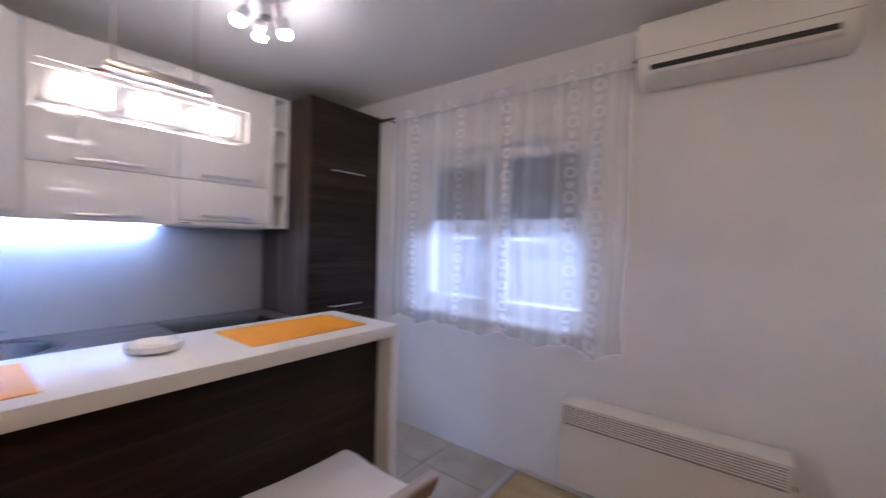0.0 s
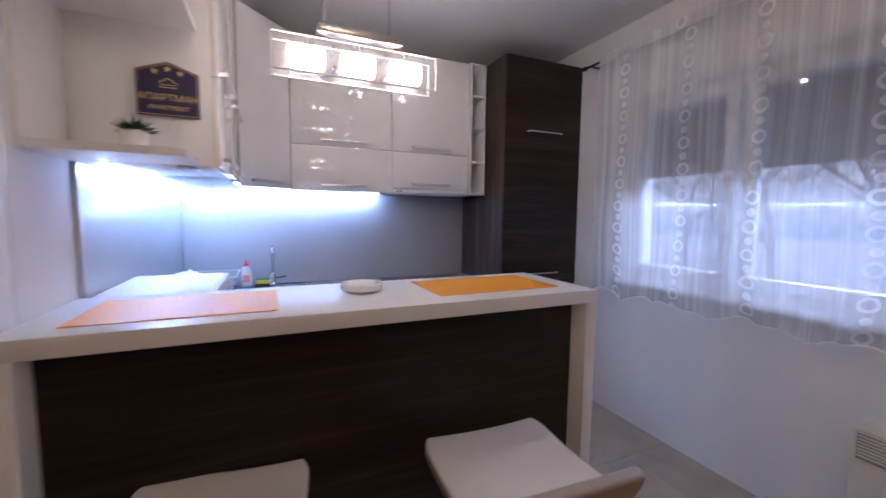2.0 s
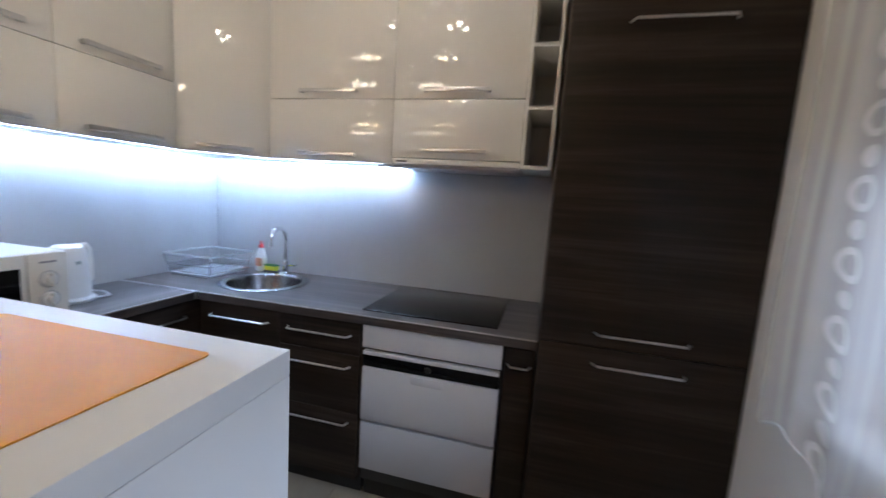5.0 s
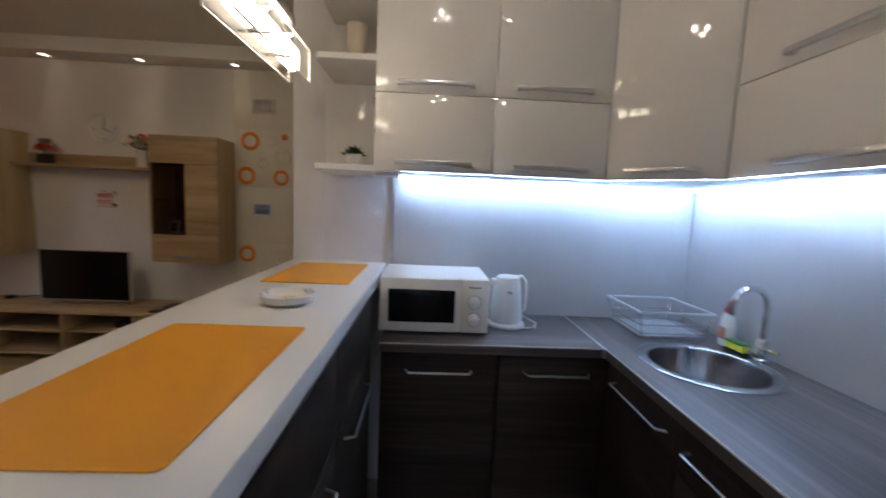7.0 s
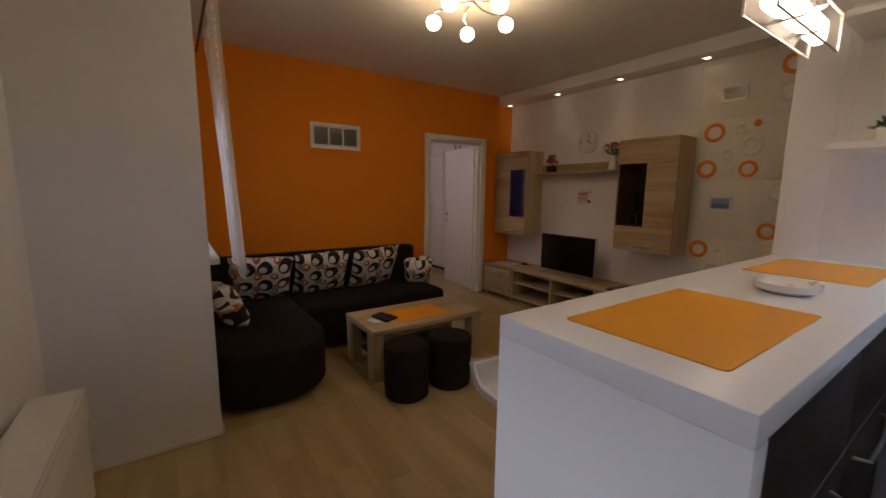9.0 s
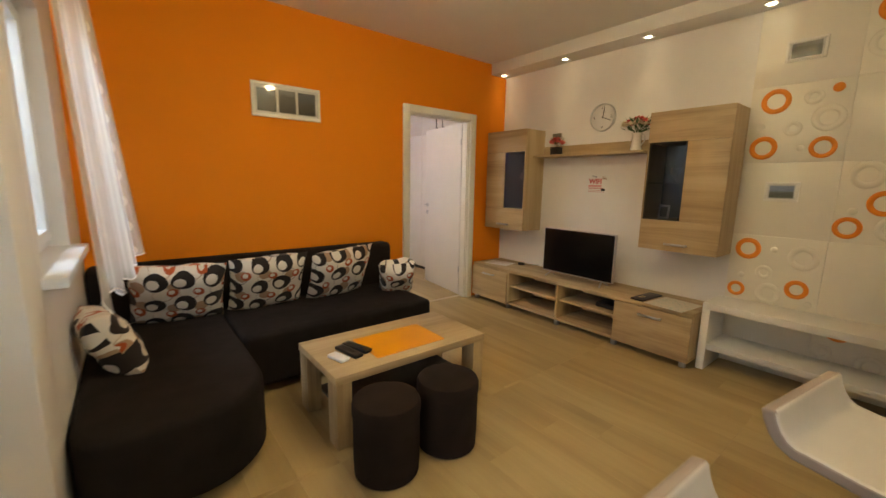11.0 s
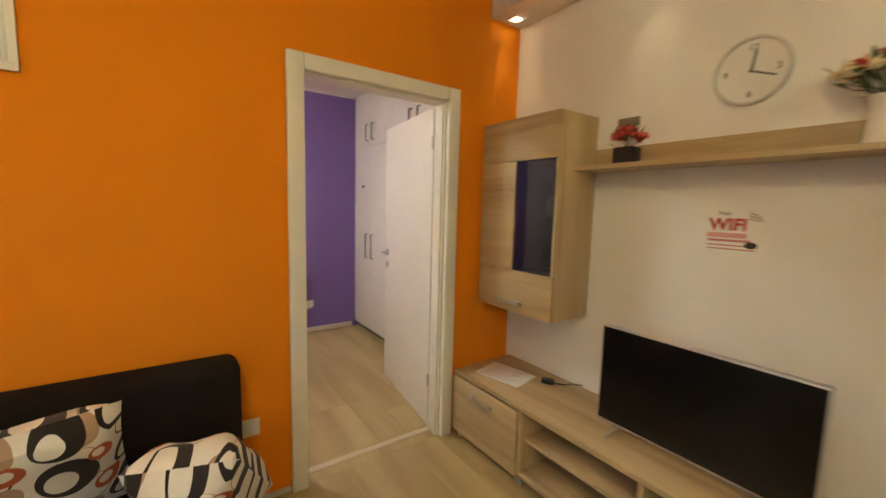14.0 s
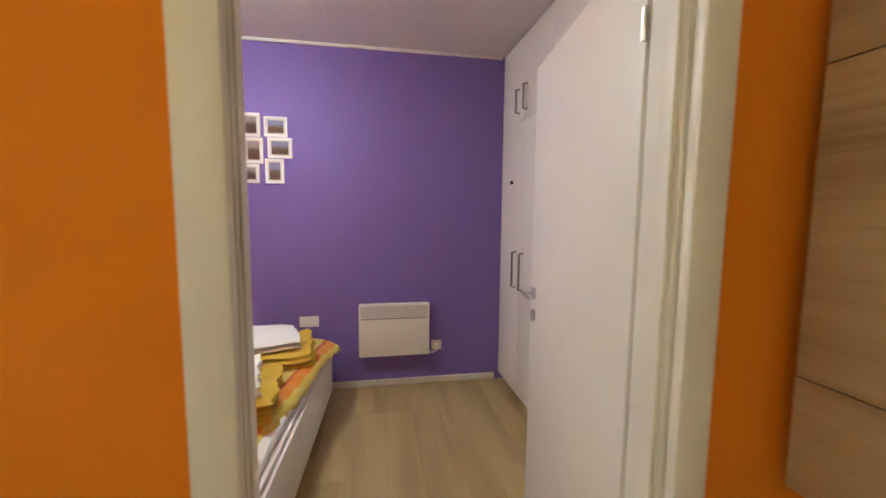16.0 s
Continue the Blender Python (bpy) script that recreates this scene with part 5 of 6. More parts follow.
def circles_cloth(name):
    """Cream cotton printed with eccentric dark, tan and orange circles."""
    n = Nodes(name)
    uv = n.node("UVMap").outputs[0]
    info = n.node("ObjectInfo")
    sh = n.node("VectorMath", op="ADD")
    n.put(sh.inputs[0], uv)
    cb = n.node("CombineXYZ")
    n.put(cb.inputs[0], n.math("MULTIPLY", info.outputs["Random"], 7.0))
    n.put(cb.inputs[1], n.math("MULTIPLY", info.outputs["Random"], 3.0))
    n.put(sh.inputs[1], cb.outputs[0])
    col = (0.74, 0.68, 0.60)

    def layer(base, scale, shift, r_out, r_in, off, colours, hollow):
        mp = n.node("Mapping")
        n.put(mp.inputs[0], sh.outputs[0])
        mp.inputs["Location"].default_value = (*shift, 0)
        vo = n.node("TexVoronoi", dims="2D")
        n.put(vo.inputs["Vector"], mp.outputs[0])
        vo.inputs["Scale"].default_value = scale
        vo.inputs["Randomness"].default_value = 0.22
        sc = n.node("VectorMath", op="SCALE")
        n.put(sc.inputs[0], mp.outputs[0])
        sc.inputs["Scale"].default_value = scale
        ps = n.node("VectorMath", op="SCALE")
        n.put(ps.inputs[0], vo.outputs["Position"])
        ps.inputs["Scale"].default_value = scale
        df = n.node("VectorMath", op="SUBTRACT")
        n.put(df.inputs[0], sc.outputs[0])
        n.put(df.inputs[1], ps.outputs[0])
        ln = n.node("VectorMath", op="LENGTH")
        n.put(ln.inputs[0], df.outputs[0])
        d2 = n.node("VectorMath", op="SUBTRACT")
        n.put(d2.inputs[0], df.outputs[0])
        d2.inputs[1].default_value = (*off, 0)
        l2 = n.node("VectorMath", op="LENGTH")
        n.put(l2.inputs[0], d2.outputs[0])
        spc = n.node("SeparateColor")
        n.put(spc.inputs[0], vo.outputs["Color"])
        size = n.math("MULTIPLY_ADD", spc.outputs[1], 0.18, 0.82)
        disc = n.math("LESS_THAN", ln.outputs["Value"], n.math("MULTIPLY", size, r_out))
        hole = n.math("LESS_THAN", l2.outputs["Value"], n.math("MULTIPLY", size, r_in))
        ink = n.ramp(spc.outputs[0], *colours)
        ink.node.color_ramp.interpolation = "CONSTANT"
        res = n.mix(disc, base, ink)
        return n.mix(n.math("MULTIPLY", disc, hole), res, hollow)

    tan, dark, rust, cream = (0.42, 0.27, 0.17), (0.020, 0.012, 0.010), (0.44, 0.085, 0.02), (0.78, 0.72, 0.64)
    col = layer(col, 6.0, (0.035, 0.09), 0.37, 0.345, (0.008, 0.008), ((0.0, tan), (0.4, dark), (0.7, tan)), cream)
    col = layer(col, 6.3, (0.11, 0.02), 0.27, 0.0, (0, 0), ((0.0, tan), (0.8, cream), (0.9, tan)), tan)
    col = layer(col, 6.0, (0.0, 0.0), 0.415, 0.22, (0.10, -0.07), ((0.0, dark), (0.3, dark), (0.6, dark)), cream)
    col = layer(col, 6.0, (0.083, 0.083), 0.21, 0.11, (0.03, 0.03), ((0.0, rust), (0.3, rust), (0.8, rust)), cream)
    n.set(colour=col, rough=0.9, sheen=0.1)
    n.bump(n.noise(n.coords((1, 1, 1), False), 700, 2), 0.3, 0.001)
    return n.mat


CIRCLES = circles_cloth("circle_print_cotton")


def cushion(w, h, d, matrix, seed, label, nv=16):
    """A stuffed cushion: pinched corners, a belly, a few soft creases."""
    c = thing("cushion", label, "cushion", group="sofa cushions")
    c.matrix_world = matrix
    rng = random.Random(seed)
    ph = [rng.uniform(0, 6.28) for _ in range(6)]
    bm = bmesh.new()
    uvl = bm.loops.layers.uv.new("UVMap")
    sides = []
    for s in (1, -1):
        g = []
        for i in range(nv + 1):
            row = []
            for j in range(nv + 1):
                u, v = 2 * i / nv - 1, 2 * j / nv - 1
                belly = ((1 - u ** 4) * (1 - v ** 4)) ** 0.55
                pull = 1 - 0.06 * (1 - v * v) * abs(u) ** 3
                pull_v = 1 - 0.06 * (1 - u * u) * abs(v) ** 3
                crease = 0.006 * math.sin(5 * u + 3 * v + ph[0]) + 0.005 * math.sin(7 * v - 4 * u + ph[1])
                z = s * (d / 2 * belly) + crease * belly
                row.append((Vector((u * w / 2 * pull, v * h / 2 * pull_v, z)), (u * w / 2 + s * 0.9, v * h / 2)))
            g.append(row)
        sides.append(g)
    rim = {}
    for si, g in enumerate(sides):
        vs = []
        for i in range(nv + 1):
            r = []
            for j in range(nv + 1):
                edge = i in (0, nv) or j in (0, nv)
                if edge and (i, j) in rim:
                    r.append(rim[i, j])
                else:
                    vv = bm.verts.new(g[i][j][0])
                    if edge:
                        rim[i, j] = vv
                    r.append(vv)
            vs.append(r)
        for i in range(nv):
            for j in range(nv):
                ids = [(i, j), (i + 1, j), (i + 1, j + 1), (i, j + 1)]
                f = bm.faces.new([vs[a][b] for a, b in ids])
                for lp, (a, b) in zip(f.loops, ids):
                    lp[uvl].uv = g[a][b][1]
    ob = finish("cover", bm, CIRCLES, c, True)
    return c


lean = "cushion with black, tan and orange circles, leaning on sofa back"
for k, (x, tilt, roll) in enumerate(((1.60, 61, -3), (1.055, 62, 1), (0.505, 62, 4))):
    cushion(0.53, 0.48, 0.16, pose(x, -5.145, 0.590, tilt, roll, 3 * roll / 2), k + 1, lean)
cushion(0.31, 0.40, 0.21, pose(0.045, -5.00, 0.522, 46, 4, -25), 7, "small plump cushion printed with circles, lying on the sofa seat")
cushion(0.30, 0.36, 0.17, pose(1.925, -4.56, 0.545, 62, 0, -80), 8, "small cushion printed with circles, standing on the chaise")

ct = thing("coffee_table", "low sonoma oak coffee table with slab legs", "coffee table", (0.605, -4.11, 0))
box("top", (-0.495, -0.265, 0.348), (0.495, 0.265, 0.39), OAK_X, ct, 0.002)
for sx in (-1, 1):
    for sy in (-1, 1):
        x0, y0 = sx * 0.45, sy * 0.205
        box("leg", (x0 - 0.04, y0 - 0.055, 0.001), (x0 + 0.04, y0 + 0.055, 0.3475), OAK_Z, ct, 0.002)
box("shelf", (-0.41, -0.19, 0.11), (0.41, 0.19, 0.13), DARK_X, ct, 0.002)
placemat(0.37, 0.83, -4.23, -3.92, 0.39)
rem = thing("remote_control", "white remote control on the coffee table", "remote control", (1.00, -4.04, 0.39), rz=15)
box("case", (-0.028, -0.06, 0.0005), (0.028, 0.06, 0.02), PVC, rem, 0.006, 3)
box("display", (-0.015, 0.02, 0.0172), (0.015, 0.055, 0.0178), plain("lcd_grey", (0.25, 0.28, 0.27), 0.2), rem, 0)
for k, (x, y, a) in enumerate(((0.925, -4.075, 12), (0.865, -4.10, 18))):
    r2 = thing("remote_control", "black remote control on the coffee table", "remote control", (x, y, 0.39), "black remotes", a)
    box("case", (-0.027, -0.095, 0.0005), (0.027, 0.095, 0.021), BLACK, r2, 0.006, 3)
    bm = bmesh.new()
    for i in range(3):
        for j in range(7):
            add_box(bm, (-0.016 + i * 0.012, -0.07 + j * 0.018, 0.0211), (-0.008 + i * 0.012, -0.06 + j * 0.018, 0.0232))
    finish("buttons", bm, plain("dark_rubber", (0.04, 0.04, 0.04), 0.7), r2)


def pouf(x, y):
    p = thing("pouf", "round dark brown fabric pouf", "pouf", (x, y, 0), "poufs")
    lathe("body", [(0, 0.001), (0.135, 0.001), (0.148, 0.012), (0.152, 0.10), (0.152, 0.27), (0.150, 0.30)], POUF, p, 36)
    lathe("lid", [(0.150, 0.3005), (0.156, 0.304), (0.156, 0.345), (0.148, 0.362), (0.12, 0.370), (0, 0.373)], POUF, p, 36)
    return p


pouf(0.965, -3.60)
pouf(0.62, -3.585)

# TV unit
tvu = thing("tv_unit", "long low sonoma oak TV unit with two drawers and open shelves", "tv stand", (XW + 0.01, -4.305, 0))
UX = 0.457
box("top", (0, -1.155, 0.398), (UX, 1.155, 0.425), OAK_Y, tvu, 0.002)
box("bottom", (0.002, -1.153, 0.05), (UX - 0.004, 1.153, 0.072), OAK_Y, tvu, 0.001)
box("back", (0.002, -1.153, 0.0725), (0.012, 1.153, 0.3975), OAK_Y, tvu, 0)
for y in (-1.153, -0.63, -0.012, 0.565, 1.131):
    box("divider", (0.013, y, 0.0725), (UX - 0.004, y + 0.022, 0.3975), OAK_Z, tvu, 0.001)
for a, b in ((-0.6075, -0.0125), (0.0105, 0.5645)):
    box("shelf", (0.013, a, 0.235), (UX - 0.03, b, 0.253), OAK_Y, tvu, 0.001)
for a, b in ((-1.153, -0.622), (0.576, 1.153)):
    box("drawer_front", (UX - 0.003, a, 0.052), (UX + 0.015, b, 0.392), OAK_Y, tvu, 0.0015)
    m = (a + b) / 2
    flat_handle(tvu, m - 0.085, m + 0.085, UX + 0.015, 0.335, 0.02, 1)
for y in (-1.11, -0.62, 0.0, 0.575, 1.11):
    for x in (0.04, UX - 0.035):
        box("foot", (x - 0.02, y - 0.02, 0.0005), (x + 0.02, y + 0.02, 0.0498), ALU, tvu, 0.002)

tv = thing("television", "flat television with a thin silver frame on two splayed feet", "television", (-1.475, -4.235, 0.425))
box("panel", (-0.022, -0.372, 0.045), (0.012, 0.372, 0.482), ALU, tv, 0.004)
box("screen", (0.0122, -0.365, 0.056), (0.0135, 0.365, 0.475), SCREEN, tv, 0)
box("rear_housing", (-0.05, -0.25, 0.08), (-0.0225, 0.25, 0.35), BLACK, tv, 0.01)
for s in (-1, 1):
    bm = bmesh.new()
    add_tube(bm, [(0.0, s * 0.27, 0.05), (0.075, s * 0.29, 0.006)], 0.007, 8)
    add_tube(bm, [(0.0, s * 0.27, 0.05), (-0.075, s * 0.29, 0.006)], 0.007, 8)
    finish("stand_leg", bm, ALU, tv, True)


def wall_unit(y0, y1, glass_low, label):
    """A hung cupboard; glass_low: whether its glazed part lies at the y0 end."""
    z0, z1, D = 0.832, 1.892, 0.305
    r = thing("wall_cabinet", label, "cabinet", (XW + 0.0015, (y0 + y1) / 2, z0), "living room wall cabinets")
    w, h, t = (y1 - y0) / 2, z1 - z0, 0.018
    box("side", (0, -w, 0), (D - 0.02, -w + t, h), OAK_Z, r, 0.001)
    box("side", (0, w - t, 0), (D - 0.02, w, h), OAK_Z, r, 0.001)
    box("top", (0, -w + t, h - t), (D - 0.02, w - t, h), OAK_Y, r, 0.001)
    box("base", (0, -w + t, 0), (D - 0.02, w - t, t), OAK_Y, r, 0.001)
    # inside boards near-black: the dimness behind the smoked glass is in their colour
    inner = plain("shaded_cabinet_inside", (0.022, 0.02, 0.02), 0.6)
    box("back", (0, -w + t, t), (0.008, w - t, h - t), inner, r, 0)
    box("floor_board", (0.008, -w + t, 0.222), (D - 0.022, w - t, 0.238), OAK_Y, r, 0)
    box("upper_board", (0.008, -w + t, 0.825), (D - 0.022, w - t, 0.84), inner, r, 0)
    g0, g1 = (-w, -w + 0.285) if glass_low else (w - 0.285, w)
    d0, d1 = (g1 + 0.001, w) if glass_low else (-w, g0 - 0.001)
    box("top_front", (D - 0.0195, -w, 0.834), (D, w, h), OAK_Y, r, 0.0015)
    box("door", (D - 0.0195, d0, 0.236), (D, d1, 0.831), OAK_Y, r, 0.0015)
    box("drawer_front", (D - 0.0195, -w, 0.0), (D, w, 0.233), OAK_Y, r, 0.0015)
    flat_handle(r, -0.08, 0.08, D, 0.055, 0.02, 1)
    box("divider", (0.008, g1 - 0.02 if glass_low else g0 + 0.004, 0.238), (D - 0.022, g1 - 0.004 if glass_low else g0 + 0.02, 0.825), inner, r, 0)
    e = g0 if glass_low else g1 - 0.012
    box("glass_stile", (D - 0.0195, e, 0.236), (D, e + 0.012, 0.831), OAK_Z, r, 0.001)
    ga, gb = (g0 + 0.0125, g1) if glass_low else (g0, g1 - 0.0125)
    box("glass_door", (D - 0.012, ga, 0.236), (D - 0.007, gb, 0.831), SMOKE_PANE, r, 0)
    box("glass_shelf", (0.01, ga + 0.012, 0.52), (D - 0.03, gb - 0.012, 0.526), SMOKE_PANE, r, 0)
    return r


wall_unit(-5.457, -4.897, False, "sonoma oak wall cabinet with a smoked glass door")
wall_unit(-3.665, -3.105, True, "sonoma oak wall cabinet with a smoked glass door")
pl = thing("decorative_plate", "small painted plate standing in the glass cabinet", "plate", (-1.62, -5.03, 1.36))
lathe("dish", [(0, 0), (0.05, 0.002), (0.065, 0.01), (0.066, 0.013), (0.05, 0.006), (0, 0.004)], plain("painted_plate", (0.66, 0.54, 0.44), 0.3, wear=0.4), pl, 28, pose(0, 0, 0.0655, 0, 75))
box("stand", (-0.03, -0.03, -0.0005), (0.03, 0.03, 0.006), BLACK, pl, 0.002)
cup = thing("glass_goblet", "clear glass goblet in the cabinet", "glass", (-1.60, -5.05, 1.0705))
lathe("bowl", [(0.03, 0), (0.03, 0.004), (0.006, 0.008), (0.005, 0.04), (0.03, 0.06), (0.038, 0.09), (0.034, 0.115)], SMOKE_PANE, cup, 20)
pf = thing("photo_frame", "small silver photo frame standing in the glass cabinet", "photo frame", (-1.55, -3.535, 1.0705))
box("frame", (-0.006, -0.04, 0.0), (0.006, 0.04, 0.115), ALU, pf, 0.002, turn=pose(0, 0, 0, 0, -8))
box("photo", (0.0062, -0.028, 0.018), (0.007, 0.028, 0.097), PHOTO_DARK, pf, 0, turn=pose(0, 0, 0, 0, -8))
gl = thing("glass_goblet", "clear glass goblet in the cabinet", "glass", (-1.60, -3.50, 1.3585))
lathe("bowl", [(0.03, 0), (0.03, 0.004), (0.006, 0.008), (0.005, 0.04), (0.03, 0.06), (0.038, 0.09), (0.034, 0.115)], CHROME, gl, 20)

sh = thing("wall_shelf", "sonoma oak wall shelf with a back board", "shelf", (XW + 0.001, -4.285, 1.605))
box("board", (0, -0.595, 0), (0.205, 0.535, 0.020), OAK_Y, sh, 0.0015)
box("back_board", (0, -0.612, 0.0205), (0.018, 0.620, 0.118), OAK_Y, sh, 0.0015)

clock = thing("wall_clock", "round wall clock with a white face and silver rim", "clock", (XW + 0.001, -4.243, 1.957))
CL = pose(0, 0, 0, 90, 0, 90)
lathe("rim", [(0.117, 0.0), (0.126, 0.002), (0.126, 0.026), (0.122, 0.029), (0.117, 0.026), (0.116, 0.012)], plain("grey_clock_rim", (0.66, 0.66, 0.65), 0.35, 0.5), clock, 48, CL, caps=False)
lathe("face", [(0, 0.0005), (0.1165, 0.0005), (0.1165, 0.012), (0, 0.012)], PAPER, clock, 48, CL)
for a, ln, wd in ((8, 0.075, 0.004), (112, 0.085, 0.003), (112, -0.02, 0.003)):
    box("hand_bar", (-wd, 0.0, 0.0135), (wd, ln, 0.0150) if ln > 0 else (wd, 0.001, 0.015), BLACK, clock, 0, turn=CL @ pose(0, 0, 0, 0, 0, -a))
lathe("hub", [(0, 0.0125), (0.006, 0.0125), (0.006, 0.018), (0, 0.018)], BLACK, clock, 12, CL)
for tx, ang_ in (("12", 0), ("3", 90), ("6", 180), ("9", 270)):
    words("numeral", tx, 0.034, BLACK, Matrix.Translation((XW + 0.0145, -4.243, 1.957)) @ CL @ Matrix.Translation((0.086 * math.sin(radians(ang_)), 0.086 * math.cos(radians(ang_)), 0.0)), clock, 0.0004)

WAVE = plain("brown_print", (0.40, 0.26, 0.18), 0.6)
wifi = thing("wifi_notice", "white paper notice with red lettering on the wall", "notice", (XW + 0.0008, -4.25, 1.325))
box("paper", (0, -0.125, -0.085), (0.0012, 0.115, 0.11), PAPER, wifi, 0)
words("lettering", "WIFI", 0.066, RED, Matrix.Translation((XW + 0.0022, -4.272, 1.365)) @ CL, wifi, 0.0004, 0.0022)
words("lettering", "Free", 0.026, plain("navy_ink", (0.04, 0.04, 0.12), 0.6), Matrix.Translation((XW + 0.0022, -4.285, 1.412)) @ CL, wifi, 0.0004)
boxes("text_bar", [((0.0013, -0.09, -0.028), (0.0019, 0.06, -0.018)), ((0.0013, -0.09, -0.045), (0.0019, 0.06, -0.040)), ((0.0013, -0.09, -0.060), (0.0019, 0.075, -0.055))], plain("faded_red_ink", (0.55, 0.22, 0.22), 0.6), wifi)
bm = bmesh.new()
for r in (0.018, 0.030, 0.042):
    add_tube(bm, [(0.0018, 0.048 + r * math.sin(radians(a)), 0.055 + r * math.cos(radians(a)) * 0.8) for a in range(5, 86, 10)], 0.003, 5)
finish("wave_mark", bm, WAVE, wifi, True)
box("pink_block", (0.0013, -0.095, -0.012), (0.0019, 0.045, 0.008), plain("pink_print", (0.70, 0.34, 0.34), 0.6), wifi, 0)
lathe("dark_mark", [(0, 0), (0.022, 0.0), (0.022, 0.0006), (0, 0.0007)], BLACK, wifi, 24, Matrix.Translation((0.0013, 0.062, -0.038)) @ pose(0, 0, 0, 0, 90) @ Matrix.Diagonal((0.6, 1, 1, 1)))


def flower_bunch(root, rng, n_fl, n_leaf, spread_, high, colours, base_z, big=1.0):
    for mat, share in colours:
        for _ in range(int(n_fl * share)):
            bm = bmesh.new()
            a, t = rng.uniform(0, 6.28), rng.uniform(0, 1)
            c = Vector((math.cos(a) * spread_ * t * 0.7, math.sin(a) * spread_ * t, base_z + high * (1 - 0.5 * t * t) * rng.uniform(0.75, 1.05)))
            for q in range(13):
                b, e = rng.uniform(0, 6.28), rng.uniform(0.1, 1.4)
                d = Vector((math.cos(b) * math.sin(e), math.sin(b) * math.sin(e), math.cos(e)))
                s = d.cross(Vector((0.3, 0.2, 0.9))).normalized() * 0.011 * big
                k = d.cross(s).normalized() * 0.004 * big
                vs = [bm.verts.new(c + v) for v in (d * 0.003, d * 0.014 * big + s, d * 0.024 * big + k, d * 0.014 * big - s)]
                bm.faces.new((vs[0], vs[1], vs[2]))
                bm.faces.new((vs[0], vs[2], vs[3]))
            finish("flower_head", bm, mat, root)
    bm = bmesh.new()
    for _ in range(n_leaf):
        a, t = rng.uniform(0, 6.28), rng.uniform(0.3, 1.15)
        c = Vector((math.cos(a) * spread_ * t * 0.7, math.sin(a) * spread_ * t, base_z + high * rng.uniform(0.3, 1.1)))
        o = Vector((0, 0, base_z))
        d = (c - o).normalized()
        s = d.cross(Vector((0, 0, 1))).normalized() * 0.009
        vs = [bm.verts.new(v) for v in (c - d * 0.03, c + s - d * 0.005, c + d * 0.025, c - s - d * 0.005 + Vector((0, 0, 0.004)))]
        bm.faces.new((vs[0], vs[1], vs[2]))
        bm.faces.new((vs[0], vs[2], vs[3]))
        if rng.random() < 0.4:
            add_tube(bm, [o, (o + c) / 2 + Vector((0, 0, 0.01)), c - d * 0.02], 0.0015, 4)
    finish("leaves", bm, LEAF, root)


fl = thing("flower_vase", "white jug with artificial red and cream flowers on the wall shelf", "vase", (-1.665, -3.865, 1.6255))
lathe("jug", [(0, 0.0005), (0.044, 0.0005), (0.047, 0.010), (0.041, 0.045), (0.043, 0.050), (0.038, 0.085), (0.040, 0.090), (0.035, 0.125), (0.043, 0.152), (0.039, 0.152), (0.031, 0.125), (0, 0.12)], CERAMIC, fl, 24)
tube("handle", [(0.0, 0.037, 0.138), (0, 0.064, 0.128), (0, 0.068, 0.085), (0, 0.042, 0.045)], 0.006, CERAMIC, fl)
flower_bunch(fl, random.Random(11), 34, 70, 0.145, 0.125, ((RED, 0.20), (CREAM, 0.68), (PINK, 0.12)), 0.135, 1.5)
fp = thing("flower_pot", "small black pot with red artificial flowers and a little sign", "flower pot", (-1.645, -4.665, 1.6255))
box("pot", (-0.042, -0.045, 0.0005), (0.042, 0.045, 0.078), BLACK, fp, 0.004)
flower_bunch(fp, random.Random(5), 56, 14, 0.078, 0.085, ((PINK, 0.75), (RED, 0.25)), 0.068, 1.2)
box("sign_board", (-0.003, -0.052, 0.172), (0.003, 0.052, 0.212), plain("weathered_sign", (0.20, 0.19, 0.13), 0.7, wear=0.4), fp, 0.001)
tube("stick", [(0, 0, 0.06), (0, 0, 0.176)], 0.003, OAK_Z, fp)

# white low console under the panels
con = thing("console_table", "low white console table with a lower shelf", "console table", (-1.57, -2.62, 0))
box("top", (-0.17, -0.515, 0.455), (0.17, 0.515, 0.505), WHITE_SATIN, con, 0.002)
for y0, y1 in ((-0.515, -0.465), (0.465, 0.515)):
    box("side_panel", (-0.17, y0, 0.001), (0.17, y1, 0.4545), WHITE_SATIN, con, 0.002)
box("shelf", (-0.165, -0.4645, 0.185), (0.165, 0.4645, 0.205), WHITE_SATIN, con, 0.002)
box("rail", (0.13, -0.4645, 0.155), (0.15, 0.4645, 0.1845), WHITE_SATIN, con, 0.002)

# things on the TV unit
note = thing("paper_sheet", "printed white paper sheet lying on the TV unit", "paper", (-1.50, -5.24, 0.425), rz=12)
box("sheet", (-0.105, -0.148, 0.0005), (0.105, 0.148, 0.0015), PAPER, note, 0)
boxes("text_bar", [((-0.085 + 0.02 * k, -0.12, 0.0016), (-0.078 + 0.02 * k, 0.10 - 0.02 * (k % 3), 0.0019)) for k in range(9)], plain("pale_red_ink", (0.60, 0.42, 0.40), 0.7), note)
cab = thing("cable_adapter", "small black plug adapter with its cable on the TV unit", "adapter", (-1.62, -5.02, 0.425), rz=30)
box("plug", (-0.02, -0.035, 0.0005), (0.02, 0.035, 0.028), BLACK, cab, 0.006)
tube("cable", [(0, 0.03, 0.008), (-0.02, 0.09, 0.004), (-0.05, 0.13, 0.004), (-0.06, 0.2, 0.004)], 0.003, BLACK, cab)
